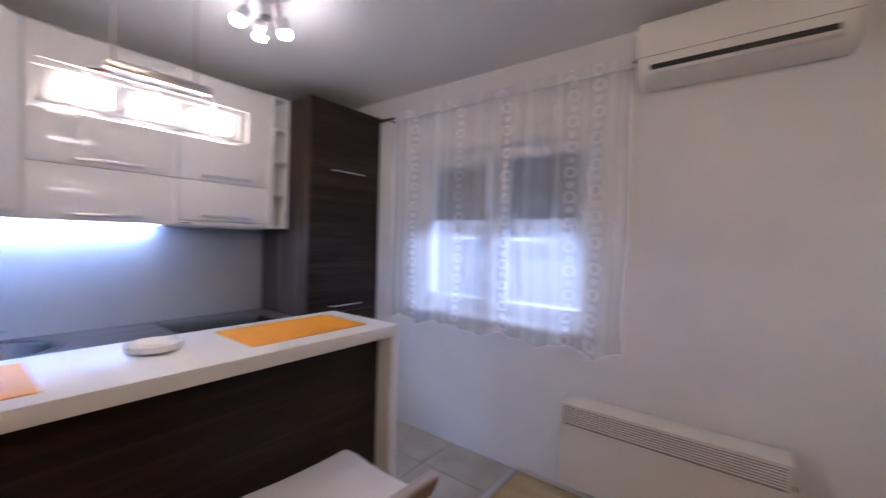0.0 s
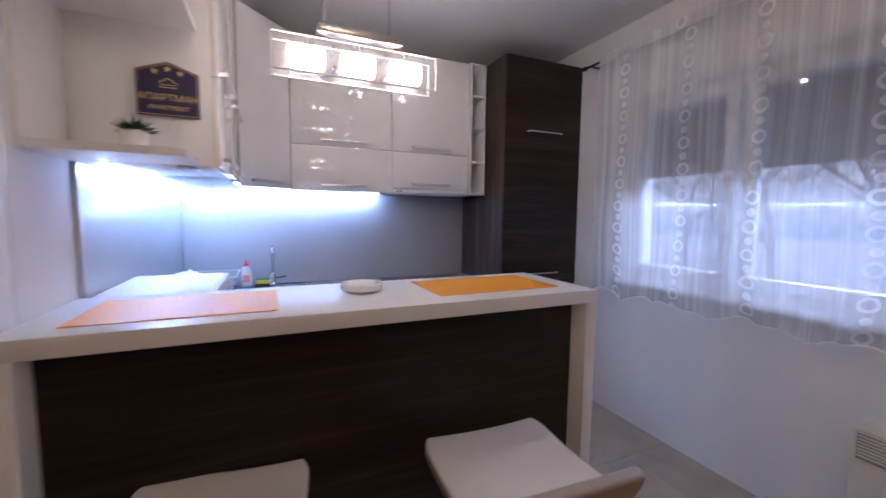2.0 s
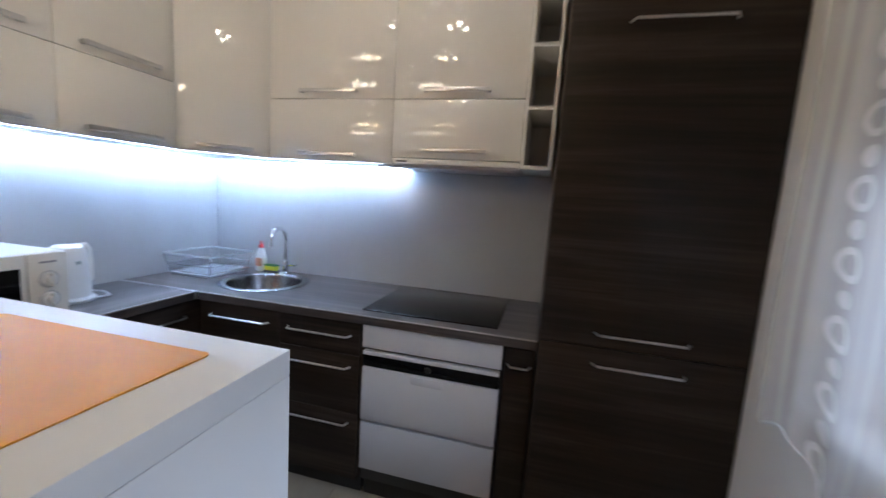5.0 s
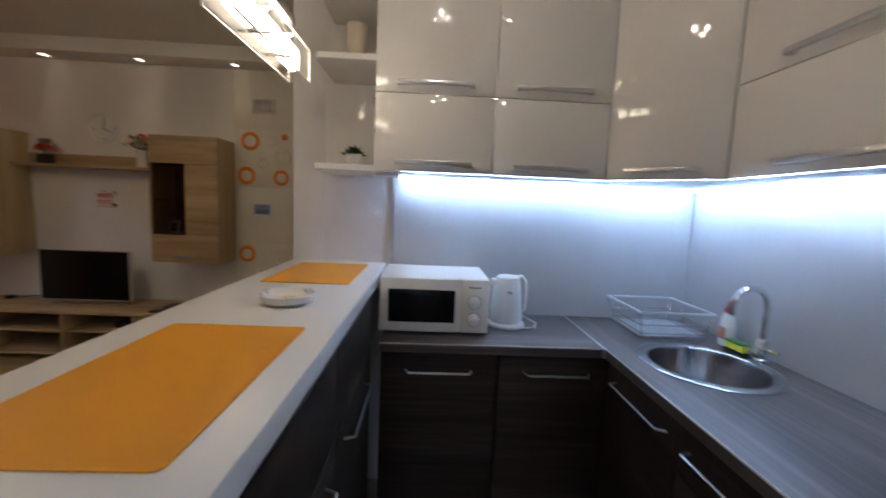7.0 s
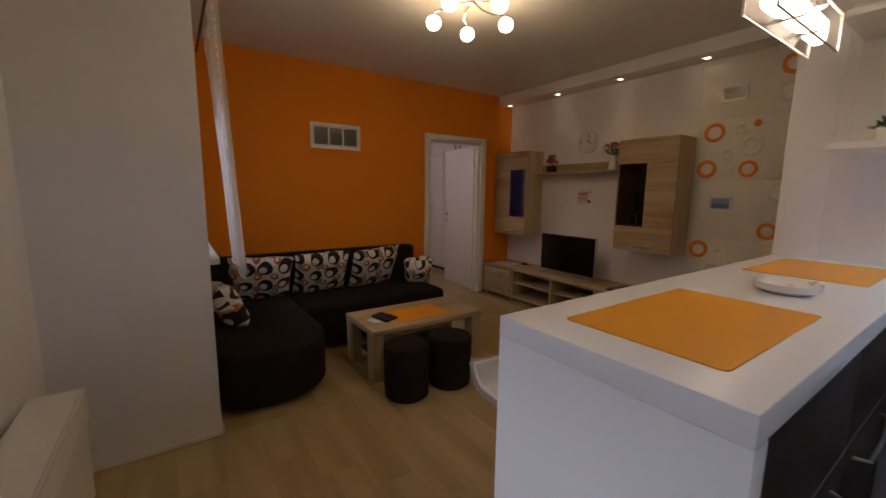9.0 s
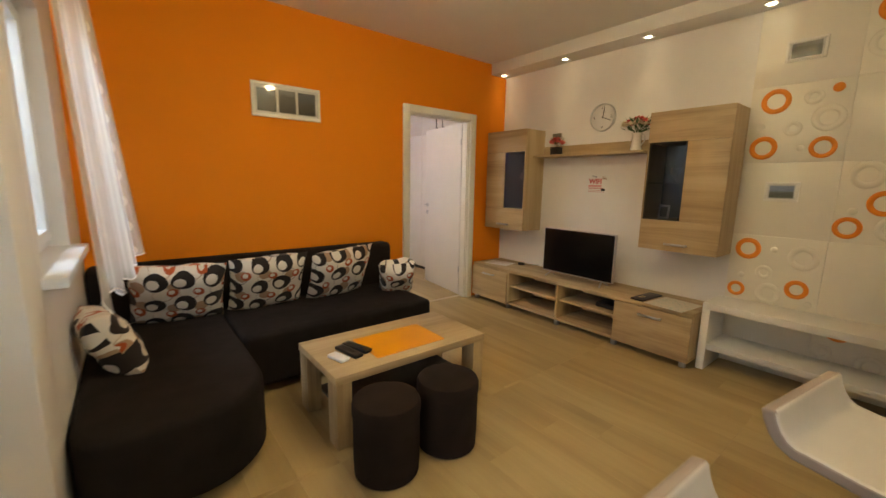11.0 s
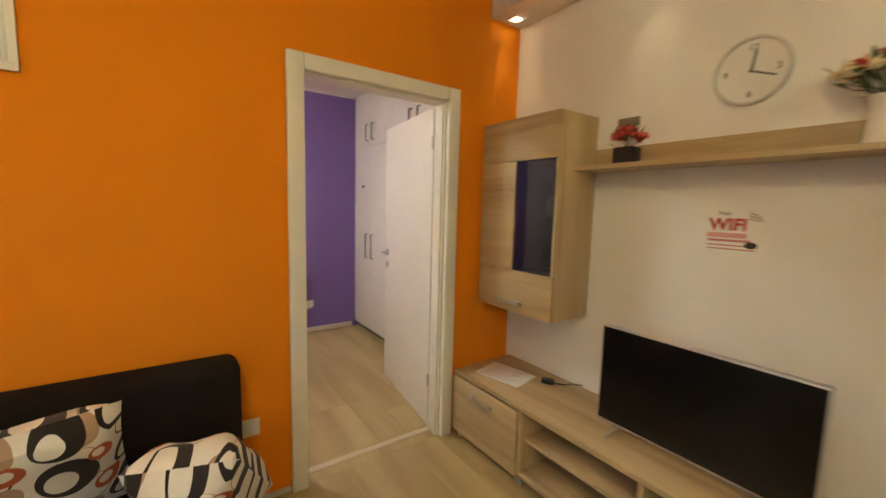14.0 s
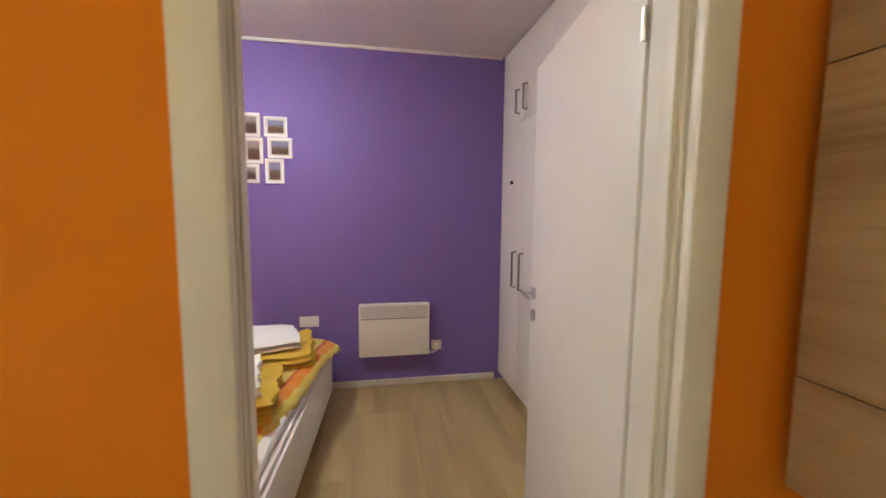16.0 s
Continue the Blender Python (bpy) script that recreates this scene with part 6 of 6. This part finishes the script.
bk = thing("folder", "black leather folder lying on the TV unit", "folder", (-1.46, -3.56, 0.425), rz=-4)
box("cover", (-0.15, -0.05, 0.0005), (0.15, 0.055, 0.014), plain("dark_brown_leather", (0.03, 0.016, 0.014), 0.45), bk, 0.004)
boxes("text_bar", [((0.02, -0.02, 0.0141), (0.10, -0.014, 0.0146)), ((0.02, 0.0, 0.0141), (0.09, 0.006, 0.0146))], GOLD, bk)
mp_ = thing("tourist_map", "folded pale printed map lying on the TV unit", "map", (-1.44, -3.345, 0.425), rz=-6)
n = Nodes("printed_map")
v = n.coords((1, 1, 1), False)
n.set(colour=n.ramp(n.noise(v, 22, 6, 0.7, 2.0), (0.38, (0.45, 0.50, 0.40)), (0.48, (0.72, 0.68, 0.58)), (0.6, (0.70, 0.62, 0.50))), rough=0.6)
box("sheet", (-0.16, -0.14, 0.0005), (0.16, 0.14, 0.0035), n.mat, mp_, 0.0005)
rt = thing("set_top_box", "small black set-top box on the open shelf", "set-top box", (-1.50, -3.86, 0.2535))
box("case", (-0.09, -0.11, 0.004), (0.09, 0.11, 0.045), BLACK, rt, 0.006)
boxes("foot_strip", [((-0.08, -0.1, 0.0), (0.08, -0.08, 0.0045)), ((-0.08, 0.08, 0.0), (0.08, 0.1, 0.0045))], BLACK, rt)


# decorative wall panels with raised rings
def torus_ring(bm, y, z, r_out, r_in, proud, mi, steps=40):
    """A softly rounded flat ring standing proud of the panel."""
    mid, half = (r_out + r_in) / 2, (r_out - r_in) / 2
    prev, first = None, None
    for k in range(steps):
        a = 2 * math.pi * k / steps
        ring = []
        for q in range(7):
            t = math.pi * q / 6
            rr = mid + half * math.cos(t)
            ring.append(bm.verts.new((0.011 + proud * math.sin(t), y + rr * math.cos(a), z + rr * math.sin(a))))
        if prev:
            for q in range(6):
                f = bm.faces.new((prev[q], prev[q + 1], ring[q + 1], ring[q]))
                f.material_index = mi
        first = first or ring
        prev = ring
    for q in range(6):
        f = bm.faces.new((prev[q], prev[q + 1], first[q + 1], first[q]))
        f.material_index = mi


# rings on a panel: offset along y and z, outer and inner radius, orange or not
DESIGN_A = ((-0.12, 0.155, 0.083, 0.050, 1), (-0.155, -0.155, 0.080, 0.047, 1), (0.155, -0.165, 0.070, 0.042, 1), (0.185, 0.200, 0.030, 0.0, 1), (0.16, 0.02, 0.085, 0.045, 0), (-0.01, -0.035, 0.050, 0.022, 0), (0.075, 0.160, 0.050, 0.022, 0), (-0.185, -0.01, 0.026, 0.0, 0), (0.045, -0.165, 0.022, 0.0, 0))
DESIGN_B = ((-0.155, 0.155, 0.078, 0.045, 1), (-0.195, -0.155, 0.055, 0.030, 1), (0.145, -0.095, 0.066, 0.036, 1), (0.155, 0.125, 0.085, 0.045, 0), (-0.045, -0.005, 0.050, 0.022, 0), (-0.005, -0.155, 0.075, 0.038, 0), (-0.005, 0.165, 0.022, 0.0, 0), (-0.175, -0.045, 0.022, 0.0, 0), (0.215, -0.185, 0.022, 0.0, 0))
DESIGN_C = ((-0.05, 0.0, 0.078, 0.046, 1), (-0.19, -0.16, 0.070, 0.042, 1), (-0.14, 0.17, 0.085, 0.045, 0), (-0.18, -0.055, 0.024, 0.0, 0), (0.0, -0.155, 0.075, 0.040, 0), (0.15, 0.14, 0.070, 0.040, 1), (0.17, -0.06, 0.050, 0.022, 0), (0.05, 0.2, 0.022, 0.0, 0))
DESIGN_D = ((-0.14, 0.165, 0.078, 0.046, 1), (-0.17, -0.17, 0.075, 0.046, 1), (0.03, -0.03, 0.075, 0.040, 0), (0.15, 0.13, 0.060, 0.034, 1), (-0.20, 0.0, 0.05, 0.022, 0), (0.17, -0.15, 0.06, 0.03, 0))
DESIGN_E = ((-0.15, 0.10, 0.080, 0.048, 1), (-0.16, -0.09, 0.085, 0.045, 0), (0.05, -0.16, 0.050, 0.022, 0), (0.14, 0.05, 0.075, 0.045, 1), (0.02, 0.17, 0.05, 0.022, 0))


def ring_panel(yc, zc, design):
    p = structure(new("trim_ring_panel"), "cream wall panel with raised white and orange rings")
    p.location = (XW + 0.0008, yc, zc)
    box("board", (0, -0.2608, -0.2560), (0.012, 0.2608, 0.2560), PANEL, p, 0.002)
    for y, z, ro, ri, mat in design:
        bm = bmesh.new()
        if ri:
            torus_ring(bm, y, z, ro, ri, 0.012, 0)
        else:
            add_lathe(bm, [(ro, 0.0), (ro * 0.8, 0.006), (ro * 0.4, 0.009), (0, 0.010)], 24, Matrix.Translation((0.011, y, z)) @ pose(0, 0, 0, 0, 90))
        finish("ring", bm, RING_ORANGE if mat else PANEL, p, True)
    return p


CA, CB = -2.845, -2.322
ring_panel(CA, 1.762, DESIGN_A)
ring_panel(CA, 0.735, DESIGN_B)
ring_panel(CB, 1.248, DESIGN_C)
ring_panel(CB, 2.275, DESIGN_E)
ring_panel(CB, 0.255, DESIGN_D)
for yc, zc in ((CA, 1.248), (CA, 2.275), (CA, 0.255), (CB, 1.762), (CB, 0.735)):
    p = structure(new("trim_plain_panel"), "plain cream wall panel")
    p.location = (XW + 0.0008, yc, zc)
    box("board", (0, -0.2608, -0.2560), (0.0095, 0.2608, 0.2560), PANEL, p, 0.0015)


def picture(label, place, rz, w, h, border, photos, depth=0.018):
    """A framed picture; it hangs in the plane y = 0 and looks along -y before the turn."""
    p = thing("picture_frame", label, "picture", place, rz=rz)
    boxes("frame", [((-w / 2, -depth, -h / 2), (w / 2, -0.0005, -h / 2 + border)), ((-w / 2, -depth, h / 2 - border), (w / 2, -0.0005, h / 2)), ((-w / 2, -depth, -h / 2 + border), (-w / 2 + border, -0.0005, h / 2 - border)), ((w / 2 - border, -depth, -h / 2 + border), (w / 2, -0.0005, h / 2 - border))], WHITE_SATIN, p, 0.002)
    box("mount", (-w / 2 + border, -depth * 0.5, -h / 2 + border), (w / 2 - border, -0.0006, h / 2 - border), PAPER, p, 0)
    for (a, b, c, d), m in photos:
        box("photo", (a, -depth * 0.5 - 0.0012, b), (c, -depth * 0.5 - 0.0002, d), m, p, 0)
    g = box("glazing", (-w / 2 + border, -depth * 0.5 - 0.004, -h / 2 + border), (w / 2 - border, -depth * 0.5 - 0.0025, h / 2 - border), FRAME_GLASS, p, 0)
    g.visible_shadow = False
    return p


def photo(name, sky_c, far_c, near_c, split=0.5, scale=30):
    """A landscape print: sky, distance and foreground with broken edges."""
    n = Nodes(name)
    tc = n.node("TexCoord").outputs["Generated"]
    sp = n.node("SeparateXYZ")
    n.put(sp.inputs[0], tc)
    wob = n.noise(tc, 6, 6, 0.65)
    f = n.math("ADD", sp.outputs[2], n.math("MULTIPLY_ADD", wob, 0.5, -0.25))
    col = n.ramp(f, (split - 0.22, near_c), (split - 0.03, far_c), (split + 0.12, sky_c))
    det = n.ramp(n.noise(tc, scale, 5, 0.7), (0.38, (0.25, 0.25, 0.25)), (0.64, (1.3, 1.3, 1.3)))
    n.set(colour=n.mix(0.85, col, det, "MULTIPLY"), rough=0.3)
    return n.mat


FRAME_GLASS = thin_glass("picture_glass", (0.97, 0.97, 0.97), 0.03)
PH1 = photo("dark_landscape_print", (0.10, 0.12, 0.16), (0.05, 0.055, 0.05), (0.035, 0.03, 0.022), 0.6)
PH2 = photo("street_print", (0.25, 0.25, 0.26), (0.08, 0.07, 0.06), (0.04, 0.035, 0.03), 0.7)
PH3 = photo("blue_view_print", (0.30, 0.40, 0.62), (0.14, 0.17, 0.16), (0.09, 0.10, 0.06), 0.5)
picture("white triple picture frame with three dark landscape photographs", (0.748, YS, 1.932), 180, 0.53, 0.255, 0.024, [((-0.225, -0.085, -0.085, 0.085), PH1), ((-0.065, -0.085, 0.065, 0.085), PH2), ((0.085, -0.085, 0.225, 0.085), PH1)])
picture("small white-framed landscape photograph on the wall panel", (XW + 0.0115, -2.86, 1.305), 90, 0.185, 0.135, 0.016, [((-0.066, -0.042, 0.066, 0.042), PH3)])
picture("small white-framed dark photograph on the wall panel", (XW + 0.0115, -2.845, 2.225), 90, 0.205, 0.135, 0.016, [((-0.075, -0.045, 0.075, 0.045), PH2)])

sock = thing("wall_socket", "white wall socket on the orange wall", "socket", (-0.158, YS, 0.385))
box("plate", (-0.038, 0.0005, -0.04), (0.038, 0.010, 0.04), PVC_CREAM, sock, 0.003)
lathe("outlet", [(0.024, 0.0101), (0.024, 0.0125), (0.019, 0.0125), (0.019, 0.0103), (0, 0.0103)], PVC, sock, 20, pose(0, 0, 0, -90))

# ---- living room lamps ----
ch = thing("ceiling_chandelier", "chrome ceiling lamp with five lit opal globes on curved arms", "lamp", (0.55, -3.50, H))
lathe("ceiling_plate", [(0, -0.0005), (0.06, -0.0005), (0.062, -0.015), (0.03, -0.03), (0.022, -0.07), (0.03, -0.085), (0, -0.09)], CHROME, ch, 32)
for k in range(5):
    a = radians(72 * k + 22)
    d, e = Vector((math.cos(a), math.sin(a), 0)), Vector((-math.sin(a), math.cos(a), 0))
    tube("arm", [d * 0.02 + Vector((0, 0, -0.075)), d * 0.09 + e * 0.03 + Vector((0, 0, -0.098)), d * 0.17 + e * 0.035 + Vector((0, 0, -0.111)), d * 0.235 + e * 0.01 + Vector((0, 0, -0.115)), d * 0.25 + Vector((0, 0, -0.129))], 0.006, CHROME, ch)
    lathe("holder", [(0, -0.124), (0.018, -0.124), (0.022, -0.139), (0, -0.140)], CHROME, ch, 16, Matrix.Translation(d * 0.25))
    lathe("globe", [(0, -0.136), (0.022, -0.138), (0.040, -0.150), (0.048, -0.172), (0.044, -0.196), (0.028, -0.214), (0, -0.220)], GLOBE, ch, 24, Matrix.Translation(d * 0.25))

for y in (-5.42, -4.625, -3.835, -3.04):
    s = thing("recessed_spotlight", "small lit square recessed spotlight in the soffit", "spotlight", (-1.64, y, 2.532), "soffit spotlights")
    boxes("bezel", [((-0.042, -0.042, -0.005), (0.042, -0.03, -0.0004)), ((-0.042, 0.03, -0.005), (0.042, 0.042, -0.0004)), ((-0.042, -0.03, -0.005), (-0.03, 0.03, -0.0004)), ((0.03, -0.03, -0.005), (0.042, 0.03, -0.0004))], STEEL, s, 0.001)
    lathe("lit_lens", [(0, -0.0006), (0.026, -0.0006), (0.024, -0.004), (0, -0.005)], SPOT_GLOW, s, 20)
    sd = bpy.data.lights.new("spot_beam", "SPOT")
    sd.energy, sd.spot_size, sd.spot_blend, sd.shadow_soft_size, sd.color = 1.6, radians(66), 1.0, 0.02, (1.0, 0.80, 0.50)
    so = new("spot_beam", sd)
    so.matrix_world = look((-1.64, y, 2.520), (-1.68, y, 0))


# ---- bedroom ----
DARK_STEEL = plain("dark_brushed_steel", (0.20, 0.19, 0.18), 0.35, 0.6)
wr = thing("wardrobe", "tall white built-in wardrobe with slim bar handles", "wardrobe", (-1.637, -6.92, 0))
box("carcass", (-0.60, -0.948, 0.06), (-0.02, 0.80, BH - 0.004), WHITE, wr, 0.001)
box("plinth", (-0.58, -0.948, 0.001), (-0.05, 0.80, 0.0595), BLACK, wr, 0.001)
ys = [-0.948, -0.535, -0.09, 0.355, 0.80]
for a, b in zip(ys, ys[1:]):
    box("door", (-0.0195, a + 0.0015, 0.062), (0, b - 0.0015, 2.008), WHITE_SATIN, wr, 0.002)
    box("upper_door", (-0.0195, a + 0.0015, 2.012), (0, b - 0.0015, BH - 0.006), WHITE_SATIN, wr, 0.002)
for y in (-0.535, 0.355):
    for s in (-1, 1):
        yy = y + s * 0.068
        for z0, z1 in ((0.84, 1.10), (2.07, 2.235)):
            tube("handle", [(0, yy, z0), (0.028, yy, z0 + 0.004), (0.028, yy, z1 - 0.004), (0, yy, z1)], 0.0075, DARK_STEEL, wr, 8)
lathe("coat_knob", [(0, 0), (0.012, 0.0005), (0.014, 0.018), (0, 0.02)], BLACK, wr, 14, pose(0.0, -0.70, 1.60, 0, 90))

panel_heater((-0.778, BY, 0.265), 180, 0.54, 0.41, 0.075)
for x, z, lb in ((-0.14, 0.545, "white double wall socket beside the bed"), (-1.115, 0.315, "white wall socket beside the heater")):
    s = thing("wall_socket", lb, "socket", (x, BY, z))
    w = 0.07 if x > -0.5 else 0.04
    box("plate", (-w, 0.0005, -0.04), (w, 0.010, 0.04), PVC_CREAM, s, 0.003)
    for k in ((-0.035, 0.035) if w > 0.05 else (0.0,)):
        lathe("outlet", [(0.024, 0.0101), (0.024, 0.0125), (0.019, 0.0125), (0.019, 0.0103), (0, 0.0103)], PVC, s, 20, pose(k, 0, 0, -90))
plug = thing("heater_plug", "white plug with a short lead in the socket", "plug", (-1.115, BY + 0.0125, 0.315))
lathe("body", [(0, 0), (0.018, 0.0), (0.016, 0.03), (0.008, 0.035), (0, 0.035)], PVC, plug, 16, pose(0, 0, 0, -90))
tube("lead", [(0, 0.03, 0), (0.01, 0.045, -0.03), (0.05, 0.04, -0.045), (0.075, 0.03, -0.03)], 0.004, PVC, plug)

bed = thing("bed", "white bed with drawers and a striped orange and yellow bedspread", "bed", (-0.25, -6.75, 0))
bt = pose(0, 0, 0, 0, 0, -3)
box("frame", (0.0, -0.97, 0.05), (1.55, 0.98, 0.40), WHITE_SATIN, bed, 0.006, turn=bt)
for a, b in ((-0.955, 0.0), (0.006, 0.965)):
    box("drawer", (-0.018, a, 0.07), (-0.0005, b, 0.375), WHITE_SATIN, bed, 0.004, turn=bt)
    lathe("knob", [(0, 0), (0.018, 0), (0.022, 0.012), (0, 0.02)], WHITE_SATIN, bed, 16, bt @ pose(-0.018, (a + b) / 2, 0.24, 0, -90))
boxes("foot", [((0.03, -0.95, 0.0005), (0.09, -0.89, 0.0499)), ((0.03, 0.89, 0.0005), (0.09, 0.95, 0.0499))], BLACK, bed)
n = Nodes("striped_bedspread")
tc = n.node("TexCoord").outputs["Object"]
sp = n.node("SeparateXYZ")
n.put(sp.inputs[0], tc)
w_ = n.math("FRACT", n.math("MULTIPLY_ADD", n.noise(tc, 3, 3), 0.06, n.math("MULTIPLY", n.math("ADD", sp.outputs[0], n.math("MULTIPLY", sp.outputs[1], -0.17)), 4.2)))
st = n.ramp(w_, (0.0, (0.72, 0.55, 0.10)), (0.25, (0.80, 0.28, 0.03)), (0.48, (0.62, 0.12, 0.02)), (0.58, (0.78, 0.62, 0.16)), (0.85, (0.80, 0.34, 0.04)))
st.node.color_ramp.interpolation = "CONSTANT"
n.set(colour=st, rough=0.9, sheen=0.2)
n.bump(n.noise(tc, 500, 2), 0.4, 0.001)
SPREAD = n.mat
bm = bmesh.new()
nx_, ny_ = 40, 60
gr = []
for i in range(nx_ + 1):
    row = []
    for j in range(ny_ + 1):
        u, v = i / nx_, j / ny_
        x0_ = -0.07 + 0.22 * max(0.0, v - 0.1)
        x = x0_ + (1.55 - x0_) * u
        y = -0.98 + 1.95 * v
        edge = max(0.0, 1 - u / 0.08)
        z = 0.475 - 0.055 * edge ** 2 + 0.012 * math.sin(9 * y + 4 * x) + 0.01 * math.sin(17 * x - 6 * y) - 0.05 * max(0, 1 - v / 0.05) ** 2
        z += 0.012 * math.sin(40 * y) * edge
        row.append(bm.verts.new(bt @ Vector((x, y, z))))
    gr.append(row)
for i in range(nx_):
    for j in range(ny_):
        bm.faces.new((gr[i][j], gr[i + 1][j], gr[i + 1][j + 1], gr[i][j + 1]))
cover = finish("bedspread", bm, SPREAD, bed, True)
so_ = cover.modifiers.new("thickness", "SOLIDIFY")
so_.thickness, so_.offset = 0.012, 1
box("mattress", (0.02, -0.95, 0.401), (1.53, 0.96, 0.445), WHITE, bed, 0.02, 3, turn=bt)
YELLOW = plain("mustard_blanket", (0.62, 0.40, 0.05), 0.95, wear=0.15, relief=0.5, grain=300)
TOWEL = plain("white_towel", (0.80, 0.78, 0.74), 0.95, wear=0.04, relief=0.8, grain=350)


def soft_fold(bm, w, l, h, z0, seed, layers):
    """A folded cloth: stacked layers with rounded edges and soft creases."""
    rng = random.Random(seed)
    ph = [rng.uniform(0, 6.28) for _ in range(8)]
    nu, nv = 22, 28
    t = h / layers
    for k in range(layers):
        dx, dy = rng.uniform(-0.014, 0.014), rng.uniform(-0.014, 0.014)
        rings = []
        for j in range(nv + 1):
            v = 2 * j / nv - 1
            row = []
            for i in range(nu):
                a = 2 * math.pi * i / nu
                ca, sa = math.cos(a), math.sin(a)
                x = w / 2 * math.copysign(abs(ca) ** 0.35, ca)
                pinch = max(0.02, (1 - abs(v) ** 9)) ** 0.5
                y = l / 2 * v * (1 + 0.025 * math.sin(9 * x + ph[0]))
                x *= 1 + 0.04 * math.sin(7 * v + ph[1]) + 0.02 * math.sin(17 * v + ph[2] + k)
                z = t / 2 * math.copysign(abs(sa) ** 0.6, sa) * pinch
                crease = 0.011 * math.sin(13 * y + 8 * x + ph[3]) + 0.008 * math.sin(23 * y - 12 * x + ph[4]) + 0.006 * math.sin(31 * x + ph[5])
                lift = 0.5 + 0.5 * (k + 1) / layers
                row.append(bm.verts.new((x + dx, y + dy, z0 + t * (k + 0.5) + z + (crease * lift + 0.010) * (1.0 if sa > 0 or k else 0.3))))
            rings.append(row)
        for j in range(nv):
            for i in range(nu):
                bm.faces.new((rings[j][i], rings[j][(i + 1) % nu], rings[j + 1][(i + 1) % nu], rings[j + 1][i]))
        bm.faces.new(rings[0])
        bm.faces.new(rings[-1])


def folded_pile(x, y, rz, seed):
    """A folded blanket with a towel laid on it."""
    b = thing("folded_blanket", "folded mustard-yellow blanket lying on the bed", "blanket", (x, y, 0.470), "folded blankets", rz)
    bm = bmesh.new()
    soft_fold(bm, 0.46, 0.50, 0.095, 0.0, seed, 3)
    finish("layers", bm, YELLOW, b, True)
    t = thing("folded_towel", "folded white towel on the blanket", "towel", (x + 0.035, y, 0.570), "folded towels", rz + 6)
    bm = bmesh.new()
    soft_fold(bm, 0.34, 0.42, 0.055, 0.0, seed + 5, 2)
    finish("layers", bm, TOWEL, t, True)


folded_pile(-0.01, -7.33, 10, 1)
folded_pile(0.06, -6.72, 8, 2)

PHB = [photo("city_print", (0.25, 0.34, 0.60), (0.16, 0.16, 0.17), (0.08, 0.08, 0.07), 0.55, 18), photo("grey_print", (0.42, 0.42, 0.42), (0.12, 0.12, 0.12), (0.05, 0.05, 0.05), 0.6, 18)]
for k, (x0, x1, z0, z1, m) in enumerate(((0.16, 0.285, 1.90, 2.065, 1), (-0.022, 0.135, 1.905, 2.045, 0), (0.145, 0.275, 1.715, 1.895, 1), (-0.052, 0.115, 1.755, 1.90, 0), (0.008, 0.135, 1.575, 1.75, 0), (0.175, 0.325, 1.575, 1.71, 1), (0.29, 0.42, 1.72, 1.90, 0))):
    w, h = x1 - x0, z1 - z0
    picture("small white-framed city photograph on the purple wall", ((x0 + x1) / 2, BY, (z0 + z1) / 2), 180, w, h, 0.016, [((-w / 2 + 0.026, -h / 2 + 0.026, w / 2 - 0.026, h / 2 - 0.026), PHB[m])], 0.014)
# out-of-view lamp added to light the bedroom, placed by the wall's brightness
lampb = thing("ceiling_lamp", "round lit opal ceiling lamp, unseen, added to light the bedroom", "lamp", (0.20, -6.75, BH))
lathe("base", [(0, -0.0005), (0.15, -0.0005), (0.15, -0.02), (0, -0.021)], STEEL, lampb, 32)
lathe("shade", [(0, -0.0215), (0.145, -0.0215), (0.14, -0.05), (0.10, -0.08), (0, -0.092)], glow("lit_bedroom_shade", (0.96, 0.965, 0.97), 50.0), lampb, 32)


# ---- floor pieces ----
def lay_planks(x0, x1, y0, y1, seed):
    """Laminate planks along y, three lengths to a strip, in staggered rows."""
    rng = random.Random(seed)
    wide, long = 0.192, 1.285
    x = x0
    while x < x1 - 0.005:
        w = min(wide, x1 - x)
        y = y0
        step = long * rng.choice((0.33, 0.5, 0.66, 0.85))
        while y < y1 - 0.005:
            e = min(y + step, y1)
            p = box("plank", (0, 0, -0.010), (w - 0.0006, e - y - 0.0006, 0.0), PLANK, floor, 0.0005, 1)
            p.location = (x, y, 0)
            y, step = e, long
        x += wide


lay_planks(XW, XE, YJ, -2.035, 1)
lay_planks(XW, XL, YS, YJ, 2)
lay_planks(-1.213, -0.404, YS - 0.14, YS, 3)
lay_planks(-2.22, BE, BY, YS - 0.14, 4)
y = -1.5 - 0.6
while y < 0:
    x = 0.0
    while x < XE:
        a, b = max(y, -1.996), min(y + 0.597, 0)
        c = min(x + 0.597, XE)
        if b - a > 0.02 and c - x > 0.02:
            t = box("tile", (0, 0, -0.010), (c - x, b - a, 0.0), TILE, floor, 0.0015, 1)
            t.location = (x, a, 0)
        x += 0.6
    y += 0.6
box("tile", (0.0, -2.034, -0.010), (1.632, -1.999, 0.0), TILE, floor, 0.0015, 1)
